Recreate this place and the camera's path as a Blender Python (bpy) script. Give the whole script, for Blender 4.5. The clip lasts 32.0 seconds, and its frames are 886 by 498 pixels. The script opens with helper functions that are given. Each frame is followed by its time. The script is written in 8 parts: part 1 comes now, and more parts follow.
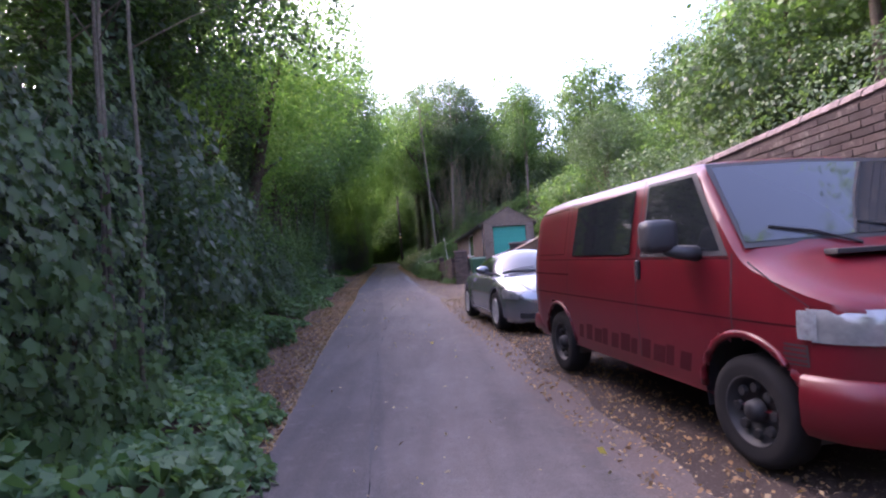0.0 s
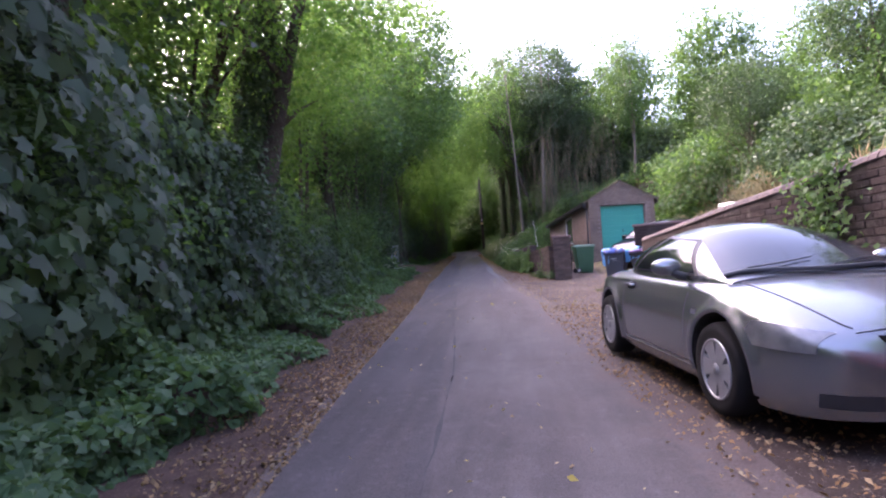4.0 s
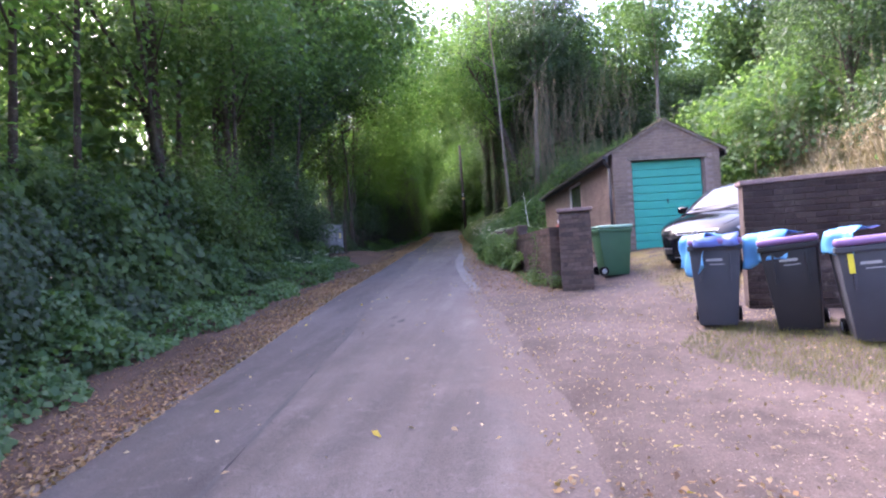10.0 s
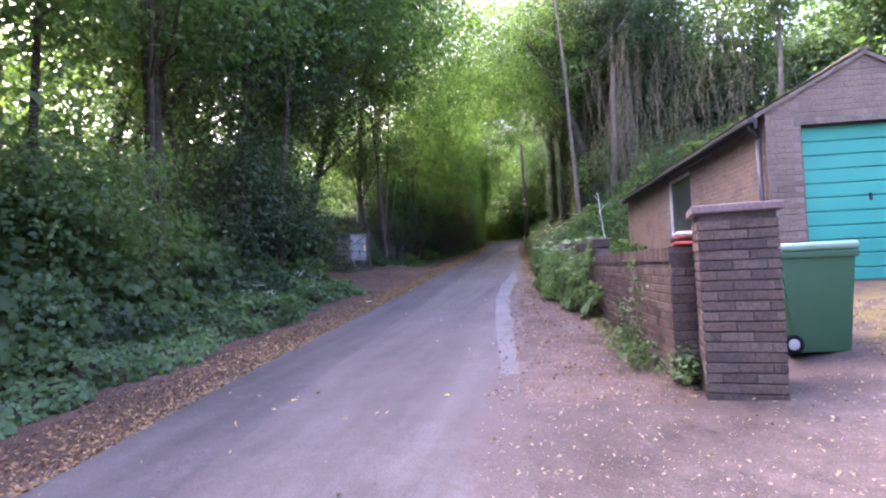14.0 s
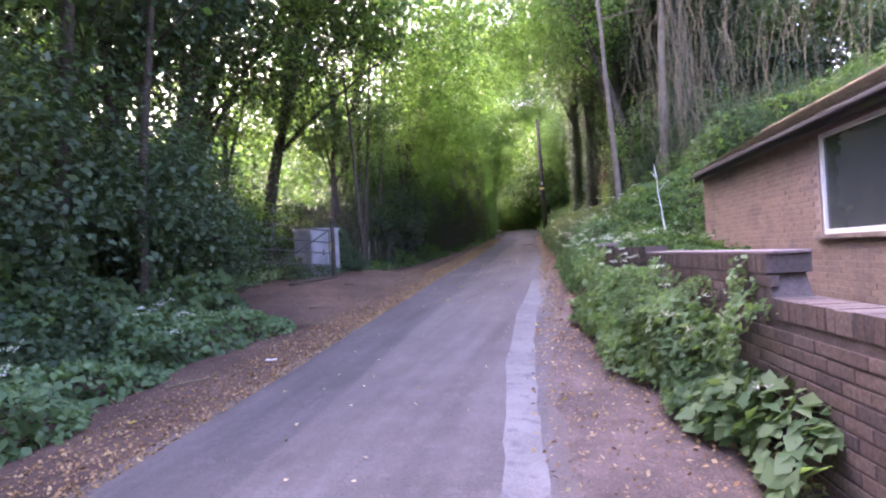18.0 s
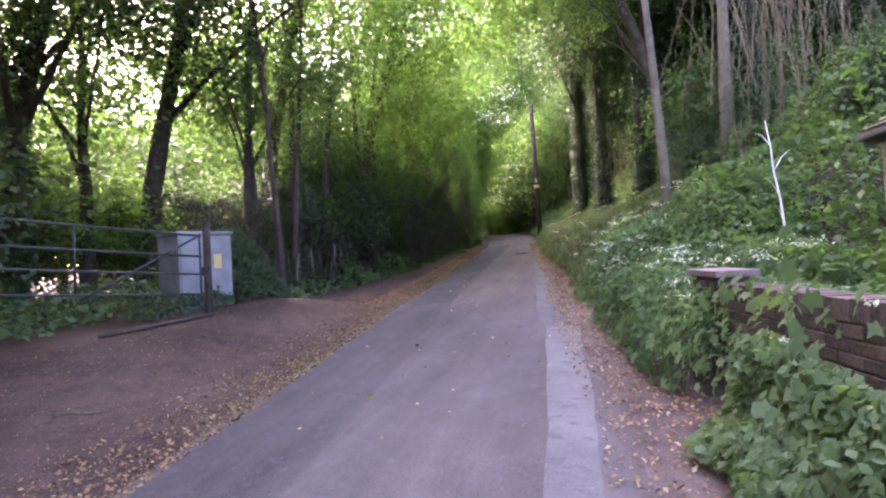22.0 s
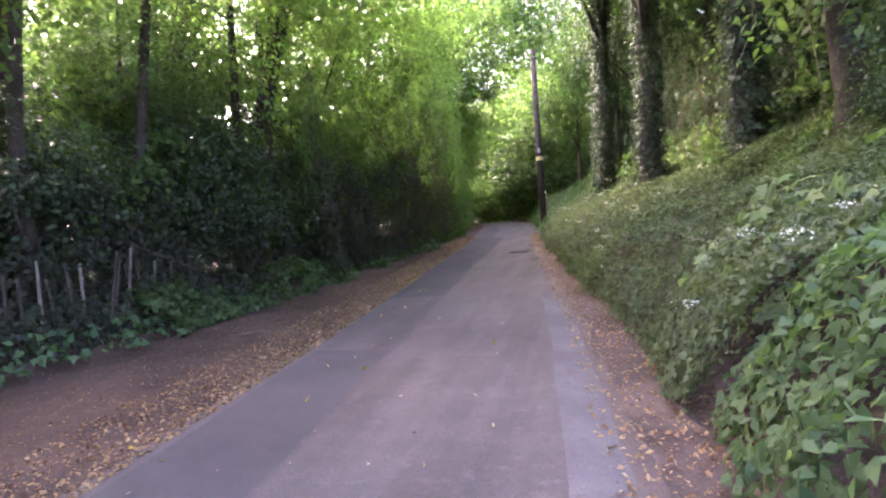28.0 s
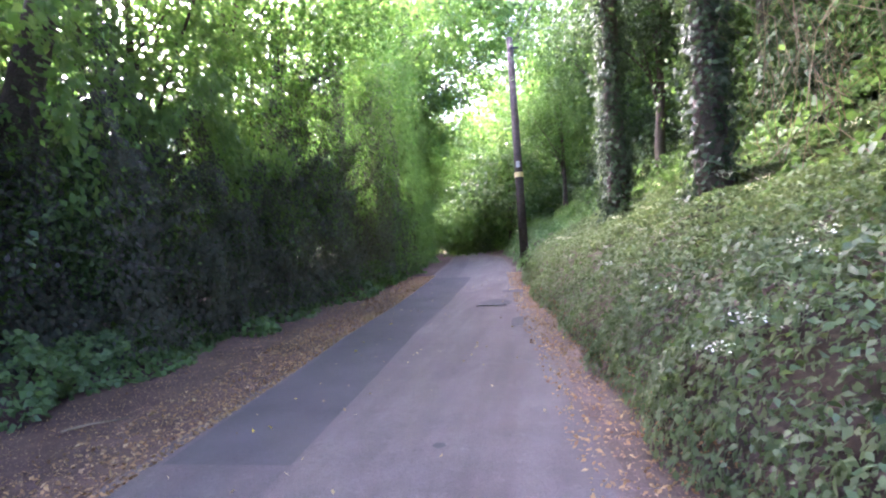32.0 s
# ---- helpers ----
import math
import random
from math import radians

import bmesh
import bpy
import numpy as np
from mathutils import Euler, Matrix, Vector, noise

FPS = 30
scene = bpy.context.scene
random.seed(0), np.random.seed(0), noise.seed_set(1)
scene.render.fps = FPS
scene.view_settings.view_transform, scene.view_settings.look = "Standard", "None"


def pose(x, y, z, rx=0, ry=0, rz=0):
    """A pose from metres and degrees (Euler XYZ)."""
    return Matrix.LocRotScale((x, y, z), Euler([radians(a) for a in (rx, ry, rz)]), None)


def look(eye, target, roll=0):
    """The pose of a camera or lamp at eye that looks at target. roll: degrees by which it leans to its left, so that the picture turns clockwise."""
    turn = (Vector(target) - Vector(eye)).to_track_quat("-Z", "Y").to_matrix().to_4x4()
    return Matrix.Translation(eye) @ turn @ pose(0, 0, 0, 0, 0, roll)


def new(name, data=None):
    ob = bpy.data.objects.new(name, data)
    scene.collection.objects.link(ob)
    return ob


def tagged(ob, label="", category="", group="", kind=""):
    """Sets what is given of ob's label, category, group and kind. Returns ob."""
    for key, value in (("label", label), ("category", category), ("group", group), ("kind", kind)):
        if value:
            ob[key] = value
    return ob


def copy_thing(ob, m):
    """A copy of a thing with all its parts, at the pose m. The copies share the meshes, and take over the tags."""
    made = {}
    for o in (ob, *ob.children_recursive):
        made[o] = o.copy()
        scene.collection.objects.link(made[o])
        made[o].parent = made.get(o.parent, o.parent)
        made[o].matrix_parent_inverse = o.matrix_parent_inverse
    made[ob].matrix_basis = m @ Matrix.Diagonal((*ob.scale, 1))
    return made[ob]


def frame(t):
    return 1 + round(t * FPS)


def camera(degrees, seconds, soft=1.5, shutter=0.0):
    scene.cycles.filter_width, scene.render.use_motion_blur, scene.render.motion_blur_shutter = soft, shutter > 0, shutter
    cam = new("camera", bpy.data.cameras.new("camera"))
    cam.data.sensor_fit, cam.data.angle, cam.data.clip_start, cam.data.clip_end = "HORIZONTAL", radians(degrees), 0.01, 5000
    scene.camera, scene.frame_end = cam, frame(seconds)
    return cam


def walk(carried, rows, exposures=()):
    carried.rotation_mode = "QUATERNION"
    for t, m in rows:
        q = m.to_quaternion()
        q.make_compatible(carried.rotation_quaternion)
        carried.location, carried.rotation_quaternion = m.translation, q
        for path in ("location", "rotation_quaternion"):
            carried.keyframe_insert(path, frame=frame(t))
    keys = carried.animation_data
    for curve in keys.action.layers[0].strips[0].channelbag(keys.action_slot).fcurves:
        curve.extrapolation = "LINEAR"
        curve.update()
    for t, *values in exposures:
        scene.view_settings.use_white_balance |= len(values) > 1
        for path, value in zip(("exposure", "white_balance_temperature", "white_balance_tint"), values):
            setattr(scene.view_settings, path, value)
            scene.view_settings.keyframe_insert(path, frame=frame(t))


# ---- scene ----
cam = camera(76.0, 32.0, soft=2.2)
# seconds, eye, yaw to the left, pitch up, roll
ROWS = [
    (0, 0.002, 0.000, 1.362, -0.80, 3.69, -4.05),
    (0.5, -0.036, 0.694, 1.403, -3.54, 2.78, -6.08),
    (1, -0.170, 1.379, 1.424, 0.56, 2.15, -5.39),
    (1.5, -0.191, 2.071, 1.466, 0.28, 1.90, -5.48),
    (2, -0.275, 2.779, 1.487, 3.48, 1.83, -4.78),
    (2.5, -0.262, 3.461, 1.532, 2.40, 2.45, -5.14),
    (3, -0.249, 4.116, 1.538, 5.17, 1.81, -4.68),
    (3.5, -0.290, 4.817, 1.554, 6.28, 3.15, -3.55),
    (5.5, -0.477, 7.467, 1.768, 10.57, 2.34, -2.66),
    (6, -0.442, 8.204, 1.831, 9.06, 2.18, -3.56),
    (6.5, -0.500, 8.978, 1.878, 8.06, 1.85, -2.65),
    (7, -0.428, 9.741, 1.923, 4.32, 1.97, -3.21),
    (7.5, -0.422, 10.475, 1.954, 4.35, 2.04, -2.32),
    (8, -0.291, 11.213, 1.978, 2.16, 1.95, -2.54),
    (8.5, -0.263, 11.937, 2.007, 6.82, 2.00, -1.87),
    (9, -0.175, 12.677, 2.018, 4.43, 0.95, -2.86),
    (9.5, -0.126, 13.413, 2.009, 6.17, 0.63, -3.47),
    (10, -0.081, 14.135, 2.071, 6.62, 0.84, -3.19),
    (10.5, -0.019, 14.824, 2.098, 10.40, 1.32, -4.01),
    (11, 0.032, 15.504, 2.181, 10.22, 0.59, -1.76),
    (11.5, 0.141, 16.201, 2.234, 9.79, 1.50, -3.34),
    (12, 0.157, 16.901, 2.281, 9.87, 1.89, -1.91),
    (12.5, 0.176, 17.586, 2.349, 9.32, 1.72, -2.67),
    (13, 0.033, 18.232, 2.372, 13.58, 0.53, -1.41),
    (13.5, -0.022, 18.929, 2.402, 13.26, 2.22, -2.67),
    (15.5, -0.326, 21.513, 2.531, 13.29, 0.54, -2.46),
    (16, -0.359, 22.256, 2.615, 13.19, 1.09, -3.26),
    (16.5, -0.435, 22.996, 2.658, 11.64, 1.44, -2.66),
    (17, -0.444, 23.680, 2.749, 10.15, 0.87, -3.15),
    (17.5, -0.637, 24.379, 2.796, 13.39, 0.66, -1.89),
    (18, -0.787, 25.069, 2.846, 14.73, 0.86, -3.19),
    (18.5, -1.072, 25.796, 2.849, 19.55, 0.56, -2.28),
    (19, -1.198, 26.519, 2.863, 17.22, 0.65, -2.99),
    (19.5, -1.438, 27.227, 2.906, 18.91, 0.94, -3.07),
    (20, -1.541, 27.969, 2.909, 15.53, 0.82, -2.88),
    (20.5, -1.630, 28.710, 2.986, 15.45, 0.30, -3.22),
    (21, -1.652, 29.463, 3.005, 14.54, 0.58, -2.90),
    (21.5, -1.678, 30.163, 3.112, 13.28, 1.14, -3.24),
    (22, -1.716, 30.831, 3.131, 13.33, 1.19, -2.94),
    (22.5, -1.734, 31.524, 3.213, 12.31, 0.29, -3.74),
    (23, -1.796, 32.159, 3.222, 11.97, 0.25, -2.66),
    (23.5, -1.866, 32.811, 3.283, 9.15, -0.15, -4.08),
    (24, -1.906, 33.451, 3.290, 12.81, -1.70, -3.63),
    (24.5, -1.937, 34.143, 3.323, 11.18, -1.76, -4.22),
    (25, -2.035, 34.776, 3.341, 13.31, -1.71, -3.05),
    (25.5, -2.120, 35.434, 3.362, 11.96, -1.44, -4.19),
    (26, -2.228, 36.086, 3.398, 14.05, -1.22, -3.89),
    (26.5, -2.319, 36.774, 3.409, 12.89, -0.47, -3.43),
    (28.5, -2.430, 39.556, 3.631, 13.29, -0.31, -2.71),
    (29, -2.427, 40.290, 3.687, 12.33, -0.18, -4.02),
    (29.5, -2.530, 41.019, 3.697, 13.95, 0.01, -2.94),
    (30, -2.557, 41.767, 3.741, 11.91, 0.31, -3.38),
    (30.5, -2.682, 42.464, 3.754, 13.92, 0.05, -2.95),
    (31, -2.775, 43.170, 3.768, 13.18, 0.16, -3.14),
    (31.5, -2.872, 43.873, 3.815, 14.19, 1.86, -3.27),
    (32, -2.938, 44.558, 3.870, 10.54, 2.60, -2.54),
]


def carried(x, y, z, yaw, pitch, roll):
    a, b = radians(yaw), radians(pitch)
    return look((x, y, z), (x - math.sin(a) * math.cos(b), y + math.cos(a) * math.cos(b), z + math.sin(b)), roll)


walk(cam, [(t, carried(*row)) for t, *row in ROWS], [(0, 3.15, 5950, 38), (6, 3.5, 6150, 40), (10, 3.85, 5850, 34), (13, 4.25, 5950, 40), (16, 4.5, 6100, 43), (19, 4.75, 6250, 47), (22, 4.65, 6450, 43), (26, 4.75, 6450, 40), (29, 5.15, 6200, 45), (32, 5.5, 5600, 45)])

# ---- world, sun, exposure ----
world = bpy.data.worlds.new("world")
scene.world = world
world.use_nodes = True
wn = world.node_tree
sky = wn.nodes.new("ShaderNodeTexSky")
sky.sky_type = "NISHITA"
sky.sun_disc = False
sky.sun_elevation = radians(42)
sky.sun_rotation = radians(-55)
sky.air_density, sky.dust_density, sky.ozone_density = 1.0, 6.0, 0.6
wn.links.new(sky.outputs[0], wn.nodes["Background"].inputs[0])
wn.nodes["Background"].inputs[1].default_value = 0.15
sun = new("sun", bpy.data.lights.new("sun", "SUN"))
sun.data.energy, sun.data.angle, sun.data.color = 0.65, radians(30), (1.0, 0.96, 0.9)
sun.matrix_world = look((-30, 24, 36), (0, 0, 0))

# ---- material helpers ----
class Nodes:
    """A node material put together link by link."""

    def __init__(self, name):
        self.m = bpy.data.materials.new(name)
        self.m.use_nodes = True
        self.t = self.m.node_tree
        self.b = self.t.nodes["Principled BSDF"]

    def add(self, kind, **sets):
        n = self.t.nodes.new(kind)
        for k, v in sets.items():
            n.inputs[k.replace("_", " ")].default_value = v
        return n

    def link(self, a, b):
        self.t.links.new(a, b)

    def coords(self, world_space=True):
        if world_space:
            return self.add("ShaderNodeNewGeometry").outputs["Position"]
        return self.add("ShaderNodeTexCoord").outputs["Object"]

    def noise(self, vec, scale, detail=4.0, rough=0.6):
        n = self.add("ShaderNodeTexNoise", Scale=scale, Detail=detail, Roughness=rough)
        self.link(vec, n.inputs["Vector"])
        return n.outputs["Fac"]

    def ramp(self, fac, stops):
        n = self.add("ShaderNodeValToRGB")
        e = n.color_ramp.elements
        while len(e) < len(stops):
            e.new(0.5)
        for el, (p, c) in zip(e, stops):
            el.position, el.color = p, c
        self.link(fac, n.inputs["Fac"])
        return n.outputs["Color"]

    def mix(self, fac, a, b, kind="MIX"):
        n = self.t.nodes.new("ShaderNodeMix")
        n.data_type, n.blend_type = "RGBA", kind
        for sock, v in ((n.inputs[0], fac), (n.inputs[6], a), (n.inputs[7], b)):
            if isinstance(v, (int, float, tuple)):
                sock.default_value = v
            else:
                self.link(v, sock)
        return n.outputs[2]

    def bump(self, height, strength=0.3, distance=0.01):
        n = self.add("ShaderNodeBump", Strength=strength, Distance=distance)
        self.link(height, n.inputs["Height"])
        self.link(n.outputs["Normal"], self.b.inputs["Normal"])

    def done(self, color, rough=0.8, metal=0.0, **more):
        for k, v in (("Base Color", color), ("Roughness", rough), ("Metallic", metal), *((a.replace("_", " "), c) for a, c in more.items())):
            if isinstance(v, (int, float, tuple)):
                self.b.inputs[k].default_value = v
            else:
                self.link(v, self.b.inputs[k])
        return self.m


def grainy(name, a, b, scale=3.0, fine=60.0, rough=0.85, bump=0.3, world_space=True, c=None, metal=0.0, dist=0.01):
    """Two colours blended at a large and a fine scale, with relief."""
    n = Nodes(name)
    v = n.coords(world_space)
    big, small = n.noise(v, scale, 5), n.noise(v, fine, 3)
    col = n.ramp(big, [(0.3, a), (0.72, b)])
    if c:
        col = n.mix(n.ramp(n.noise(v, scale * 4.3, 3), [(0.55, (0, 0, 0, 1)), (0.68, (1, 1, 1, 1))]), col, c)
    col = n.mix(0.35, col, n.ramp(small, [(0.3, (0.25, 0.25, 0.25, 1)), (0.7, (1, 1, 1, 1))]), "OVERLAY")
    n.bump(small, bump, dist)
    return n.done(col, rough, metal, Specular_IOR_Level=0.15)


def pieced(name, colors, fine=45.0, rough=0.85, bump=0.35, bloom=None):
    """One colour out of several for each separate piece, with a grain; bloom: pale salts washed down over them."""
    n = Nodes(name)
    info = n.add("ShaderNodeObjectInfo").outputs["Random"]
    isl = n.add("ShaderNodeNewGeometry").outputs["Random Per Island"]
    both = n.add("ShaderNodeMath")
    both.operation = "ADD"
    n.link(info, both.inputs[0])
    n.link(isl, both.inputs[1])
    fr = n.add("ShaderNodeMath")
    fr.operation = "FRACT"
    n.link(both.outputs[0], fr.inputs[0])
    col = n.ramp(fr.outputs[0], [(i / max(1, len(colors) - 1), c) for i, c in enumerate(colors)])
    v = n.coords()
    small = n.noise(v, fine, 4)
    col = n.mix(0.5, col, n.ramp(small, [(0.3, (0.2, 0.2, 0.2, 1)), (0.72, (0.95, 0.95, 0.95, 1))]), "OVERLAY")
    stain = n.ramp(n.noise(v, 2.2, 4), [(0.5, (0, 0, 0, 1)), (0.75, (0.6, 0.6, 0.6, 1))])
    col = n.mix(stain, col, (0.06, 0.055, 0.05, 1))
    if bloom:
        runs = n.ramp(n.noise(v, 5.5, 6, 0.75), [(0.53, (0, 0, 0, 1)), (0.68, (0.75, 0.75, 0.75, 1))])
        col = n.mix(n.mix(1.0, runs, n.ramp(n.noise(v, 0.9, 3), [(0.42, (0, 0, 0, 1)), (0.6, (1, 1, 1, 1))]), "MULTIPLY"), col, bloom)
    n.bump(small, bump, 0.006)
    return n.done(col, rough, Specular_IOR_Level=0.12)


def leafy(name, colors, through_light=0.35, rough=0.5):
    """Leaves: each its own green, part of the light shining through."""
    n = Nodes(name)
    isl = n.add("ShaderNodeNewGeometry").outputs["Random Per Island"]
    col = n.ramp(isl, [(i / max(1, len(colors) - 1), c) for i, c in enumerate(colors)])
    v = n.coords()
    patch = n.ramp(n.noise(v, 0.55, 3), [(0.35, (0.7, 0.75, 0.7, 1)), (0.7, (1.15, 1.1, 1.0, 1))])
    col = n.mix(1.0, col, patch, "MULTIPLY")
    n.done(col, rough)
    n.b.inputs["Specular IOR Level"].default_value = 0.2
    tr = n.add("ShaderNodeBsdfTranslucent")
    warm = n.mix(1.0, col, (1.35, 1.45, 0.55, 1), "MULTIPLY")
    n.link(warm, tr.inputs["Color"])
    ms = n.add("ShaderNodeMixShader")
    ms.inputs[0].default_value = through_light
    n.link(n.b.outputs[0], ms.inputs[1])
    n.link(tr.outputs[0], ms.inputs[2])
    n.link(ms.outputs[0], n.t.nodes["Material Output"].inputs["Surface"])
    return n.m


def plain(name, color, rough=0.5, metal=0.0, scale=18.0, amount=0.12, **more):
    n = Nodes(name)
    v = n.coords(False)
    f = n.noise(v, scale, 5)
    col = n.mix(n.ramp(f, [(0.4, (0, 0, 0, 1)), (0.75, (amount * 3,) * 3 + (1,))]), color, tuple(c * 0.55 for c in color[:3]) + (1,))
    return n.done(col, rough, metal, **more)


# ---- materials ----
M_SOIL = grainy("soil", (0.030, 0.022, 0.017, 1), (0.075, 0.056, 0.042, 1), 1.3, 35, 0.95, 0.6, c=(0.10, 0.078, 0.055, 1))
M_ROAD2 = grainy("asphalt_dark", (0.047, 0.043, 0.044, 1), (0.068, 0.063, 0.064, 1), 1.5, 120, 0.9, 0.5)
M_ROAD4 = grainy("worn_edge", (0.080, 0.073, 0.074, 1), (0.125, 0.115, 0.112, 1), 1.7, 90, 0.9, 0.4, c=(0.09, 0.075, 0.07, 1))
M_ROAD3 = grainy("concrete_strip", (0.105, 0.094, 0.090, 1), (0.150, 0.136, 0.130, 1), 1.7, 90, 0.85, 0.35, c=(0.09, 0.083, 0.083, 1))


def marked(n, name, noises, lo, hi):
    """0 to 1 where the mark of that name, broken up by noises, passes from lo to hi."""
    m = n.add("ShaderNodeAttribute")
    m.attribute_name = name
    total = m.outputs["Fac"]
    for fac, share in noises:
        add = n.add("ShaderNodeMath")
        add.operation = "MULTIPLY_ADD"
        n.link(fac, add.inputs[0])
        add.inputs[1].default_value = share
        off = n.add("ShaderNodeMath")
        off.operation = "SUBTRACT"
        n.link(total, off.inputs[0])
        off.inputs[1].default_value = share * 0.5
        n.link(off.outputs[0], add.inputs[2])
        total = add.outputs[0]
    r = n.add("ShaderNodeMapRange")
    n.link(total, r.inputs["Value"])
    r.inputs["From Min"].default_value, r.inputs["From Max"].default_value = lo, hi
    return r.outputs["Result"]


def drawn_out(n, v, along):
    """Coordinates stretched along the lane, for streaks."""
    m = n.add("ShaderNodeMapping")
    m.inputs["Scale"].default_value = (1.0, along, 1.0)
    m.inputs["Rotation"].default_value = (0, 0, 0.11)
    n.link(v, m.inputs["Vector"])
    return m.outputs["Vector"]


def asphalt():
    n = Nodes("asphalt")
    v = n.coords()
    st = drawn_out(n, v, 0.08)
    big, mid, fine = n.noise(v, 0.45, 4), n.noise(v, 2.6, 5), n.noise(v, 150, 2)
    col = n.ramp(big, [(0.35, (0.072, 0.061, 0.057, 1)), (0.7, (0.099, 0.084, 0.078, 1))])
    col = n.mix(0.55, col, n.ramp(n.noise(st, 3.2, 4, 0.55), [(0.3, (0.3, 0.3, 0.3, 1)), (0.7, (0.72, 0.72, 0.72, 1))]), "OVERLAY")
    col = n.mix(0.45, col, n.ramp(mid, [(0.3, (0.3, 0.3, 0.3, 1)), (0.7, (0.75, 0.75, 0.75, 1))]), "OVERLAY")
    old = marked(n, "resurfaced", [(n.noise(st, 2.0, 3), 0.5), (mid, 0.35)], 0.40, 0.62)
    col = n.mix(old, col, n.mix(1.0, col, (0.77, 0.79, 0.83, 1), "MULTIPLY"))
    dust = n.ramp(n.noise(st, 2.1, 6, 0.7), [(0.48, (0, 0, 0, 1)), (0.72, (0.55, 0.55, 0.55, 1))])
    col = n.mix(dust, col, (0.088, 0.070, 0.062, 1))
    worn = n.ramp(n.noise(v, 9.0, 6, 0.75), [(0.54, (0, 0, 0, 1)), (0.70, (0.45, 0.45, 0.45, 1))])
    col = n.mix(worn, col, (0.135, 0.120, 0.115, 1))
    pits = n.ramp(n.noise(v, 32, 3, 0.6), [(0.26, (0.75, 0.75, 0.75, 1)), (0.36, (0, 0, 0, 1))])
    col = n.mix(pits, col, (0.030, 0.027, 0.027, 1))
    col = n.mix(0.6, col, n.ramp(fine, [(0.32, (0.2, 0.2, 0.2, 1)), (0.68, (0.85, 0.85, 0.85, 1))]), "OVERLAY")
    grit = n.noise(v, 60, 4, 0.7)
    dirt = marked(n, "dirt", [(n.noise(v, 2.2, 5), 0.9), (n.noise(v, 13, 4), 0.6), (grit, 0.5)], 0.42, 0.66)
    soil = n.ramp(grit, [(0.3, (0.058, 0.044, 0.038, 1)), (0.7, (0.132, 0.103, 0.090, 1))])
    col = n.mix(dirt, col, soil)
    n.bump(n.mix(dirt, fine, grit), 0.5, 0.006)
    return n.done(col, n.ramp(mid, [(0.3, (0.78, 0.78, 0.78, 1)), (0.7, (0.97, 0.97, 0.97, 1))]), Specular_IOR_Level=0.2)


def stony(name, dark, light, stone, mossy=None, leafmould=None):
    """Trodden earth with small stones; marks 'moss' and 'mould' show where each lies."""
    n = Nodes(name)
    v = n.coords()
    big, mid, fine = n.noise(v, 0.8, 5), n.noise(v, 5.0, 5, 0.65), n.noise(v, 75, 4, 0.7)
    col = n.ramp(big, [(0.32, dark), (0.68, light)])
    col = n.mix(0.6, col, n.ramp(mid, [(0.3, (0.28, 0.28, 0.28, 1)), (0.7, (0.72, 0.72, 0.72, 1))]), "OVERLAY")
    if leafmould:
        col = n.mix(marked(n, "mould", [(n.noise(v, 1.3, 5), 0.9), (mid, 0.6)], 0.38, 0.72), col, leafmould)
    if mossy:
        col = n.mix(marked(n, "moss", [(n.noise(v, 1.6, 5), 1.2), (mid, 0.6)], 0.45, 0.75), col, mossy)
    vor = n.add("ShaderNodeTexVoronoi", Scale=55.0)
    n.link(v, vor.inputs["Vector"])
    bits = n.ramp(vor.outputs["Distance"], [(0.0, (1, 1, 1, 1)), (0.22, (1, 1, 1, 1)), (0.36, (0, 0, 0, 1))])
    some = n.ramp(n.noise(v, 24, 3), [(0.52, (0, 0, 0, 1)), (0.58, (0.8, 0.8, 0.8, 1))])
    col = n.mix(n.mix(1.0, bits, some, "MULTIPLY"), col, stone)
    col = n.mix(0.6, col, n.ramp(fine, [(0.3, (0.2, 0.2, 0.2, 1)), (0.7, (0.85, 0.85, 0.85, 1))]), "OVERLAY")
    n.bump(n.mix(0.5, fine, bits), 0.8, 0.012)
    return n.done(col, 0.95, Specular_IOR_Level=0.12)


M_ROAD = asphalt()
M_LITTER = stony("trodden_soil", (0.046, 0.029, 0.023, 1), (0.098, 0.063, 0.050, 1), (0.23, 0.155, 0.11, 1))
M_VERGE = stony("worn_verge", (0.064, 0.046, 0.039, 1), (0.128, 0.094, 0.080, 1), (0.22, 0.17, 0.13, 1))
M_GRAVEL = stony("gravel", (0.064, 0.049, 0.042, 1), (0.112, 0.087, 0.075, 1), (0.22, 0.18, 0.15, 1), (0.125, 0.100, 0.034, 1), (0.050, 0.037, 0.031, 1))
BRICK_REDS = [(0.088, 0.062, 0.052, 1), (0.112, 0.079, 0.065, 1), (0.130, 0.097, 0.082, 1), (0.098, 0.070, 0.060, 1), (0.070, 0.054, 0.050, 1)]
BRICK_TANS = [(0.190, 0.140, 0.110, 1), (0.220, 0.164, 0.130, 1), (0.178, 0.131, 0.105, 1), (0.205, 0.152, 0.122, 1)]
M_BRICK = pieced("old_brick", BRICK_REDS)
M_COPING = pieced("coping_brick", [(0.105, 0.079, 0.074, 1), (0.14, 0.107, 0.099, 1), (0.12, 0.092, 0.087, 1)])
M_FOOTING = grainy("mossy_footing", (0.026, 0.021, 0.017, 1), (0.052, 0.043, 0.032, 1), 3.0, 50, 0.95, 0.9, c=(0.044, 0.050, 0.020, 1))
M_MORTAR_OLD = grainy("sooty_mortar", (0.030, 0.024, 0.022, 1), (0.070, 0.056, 0.051, 1), 4, 70, 0.95, 0.6)
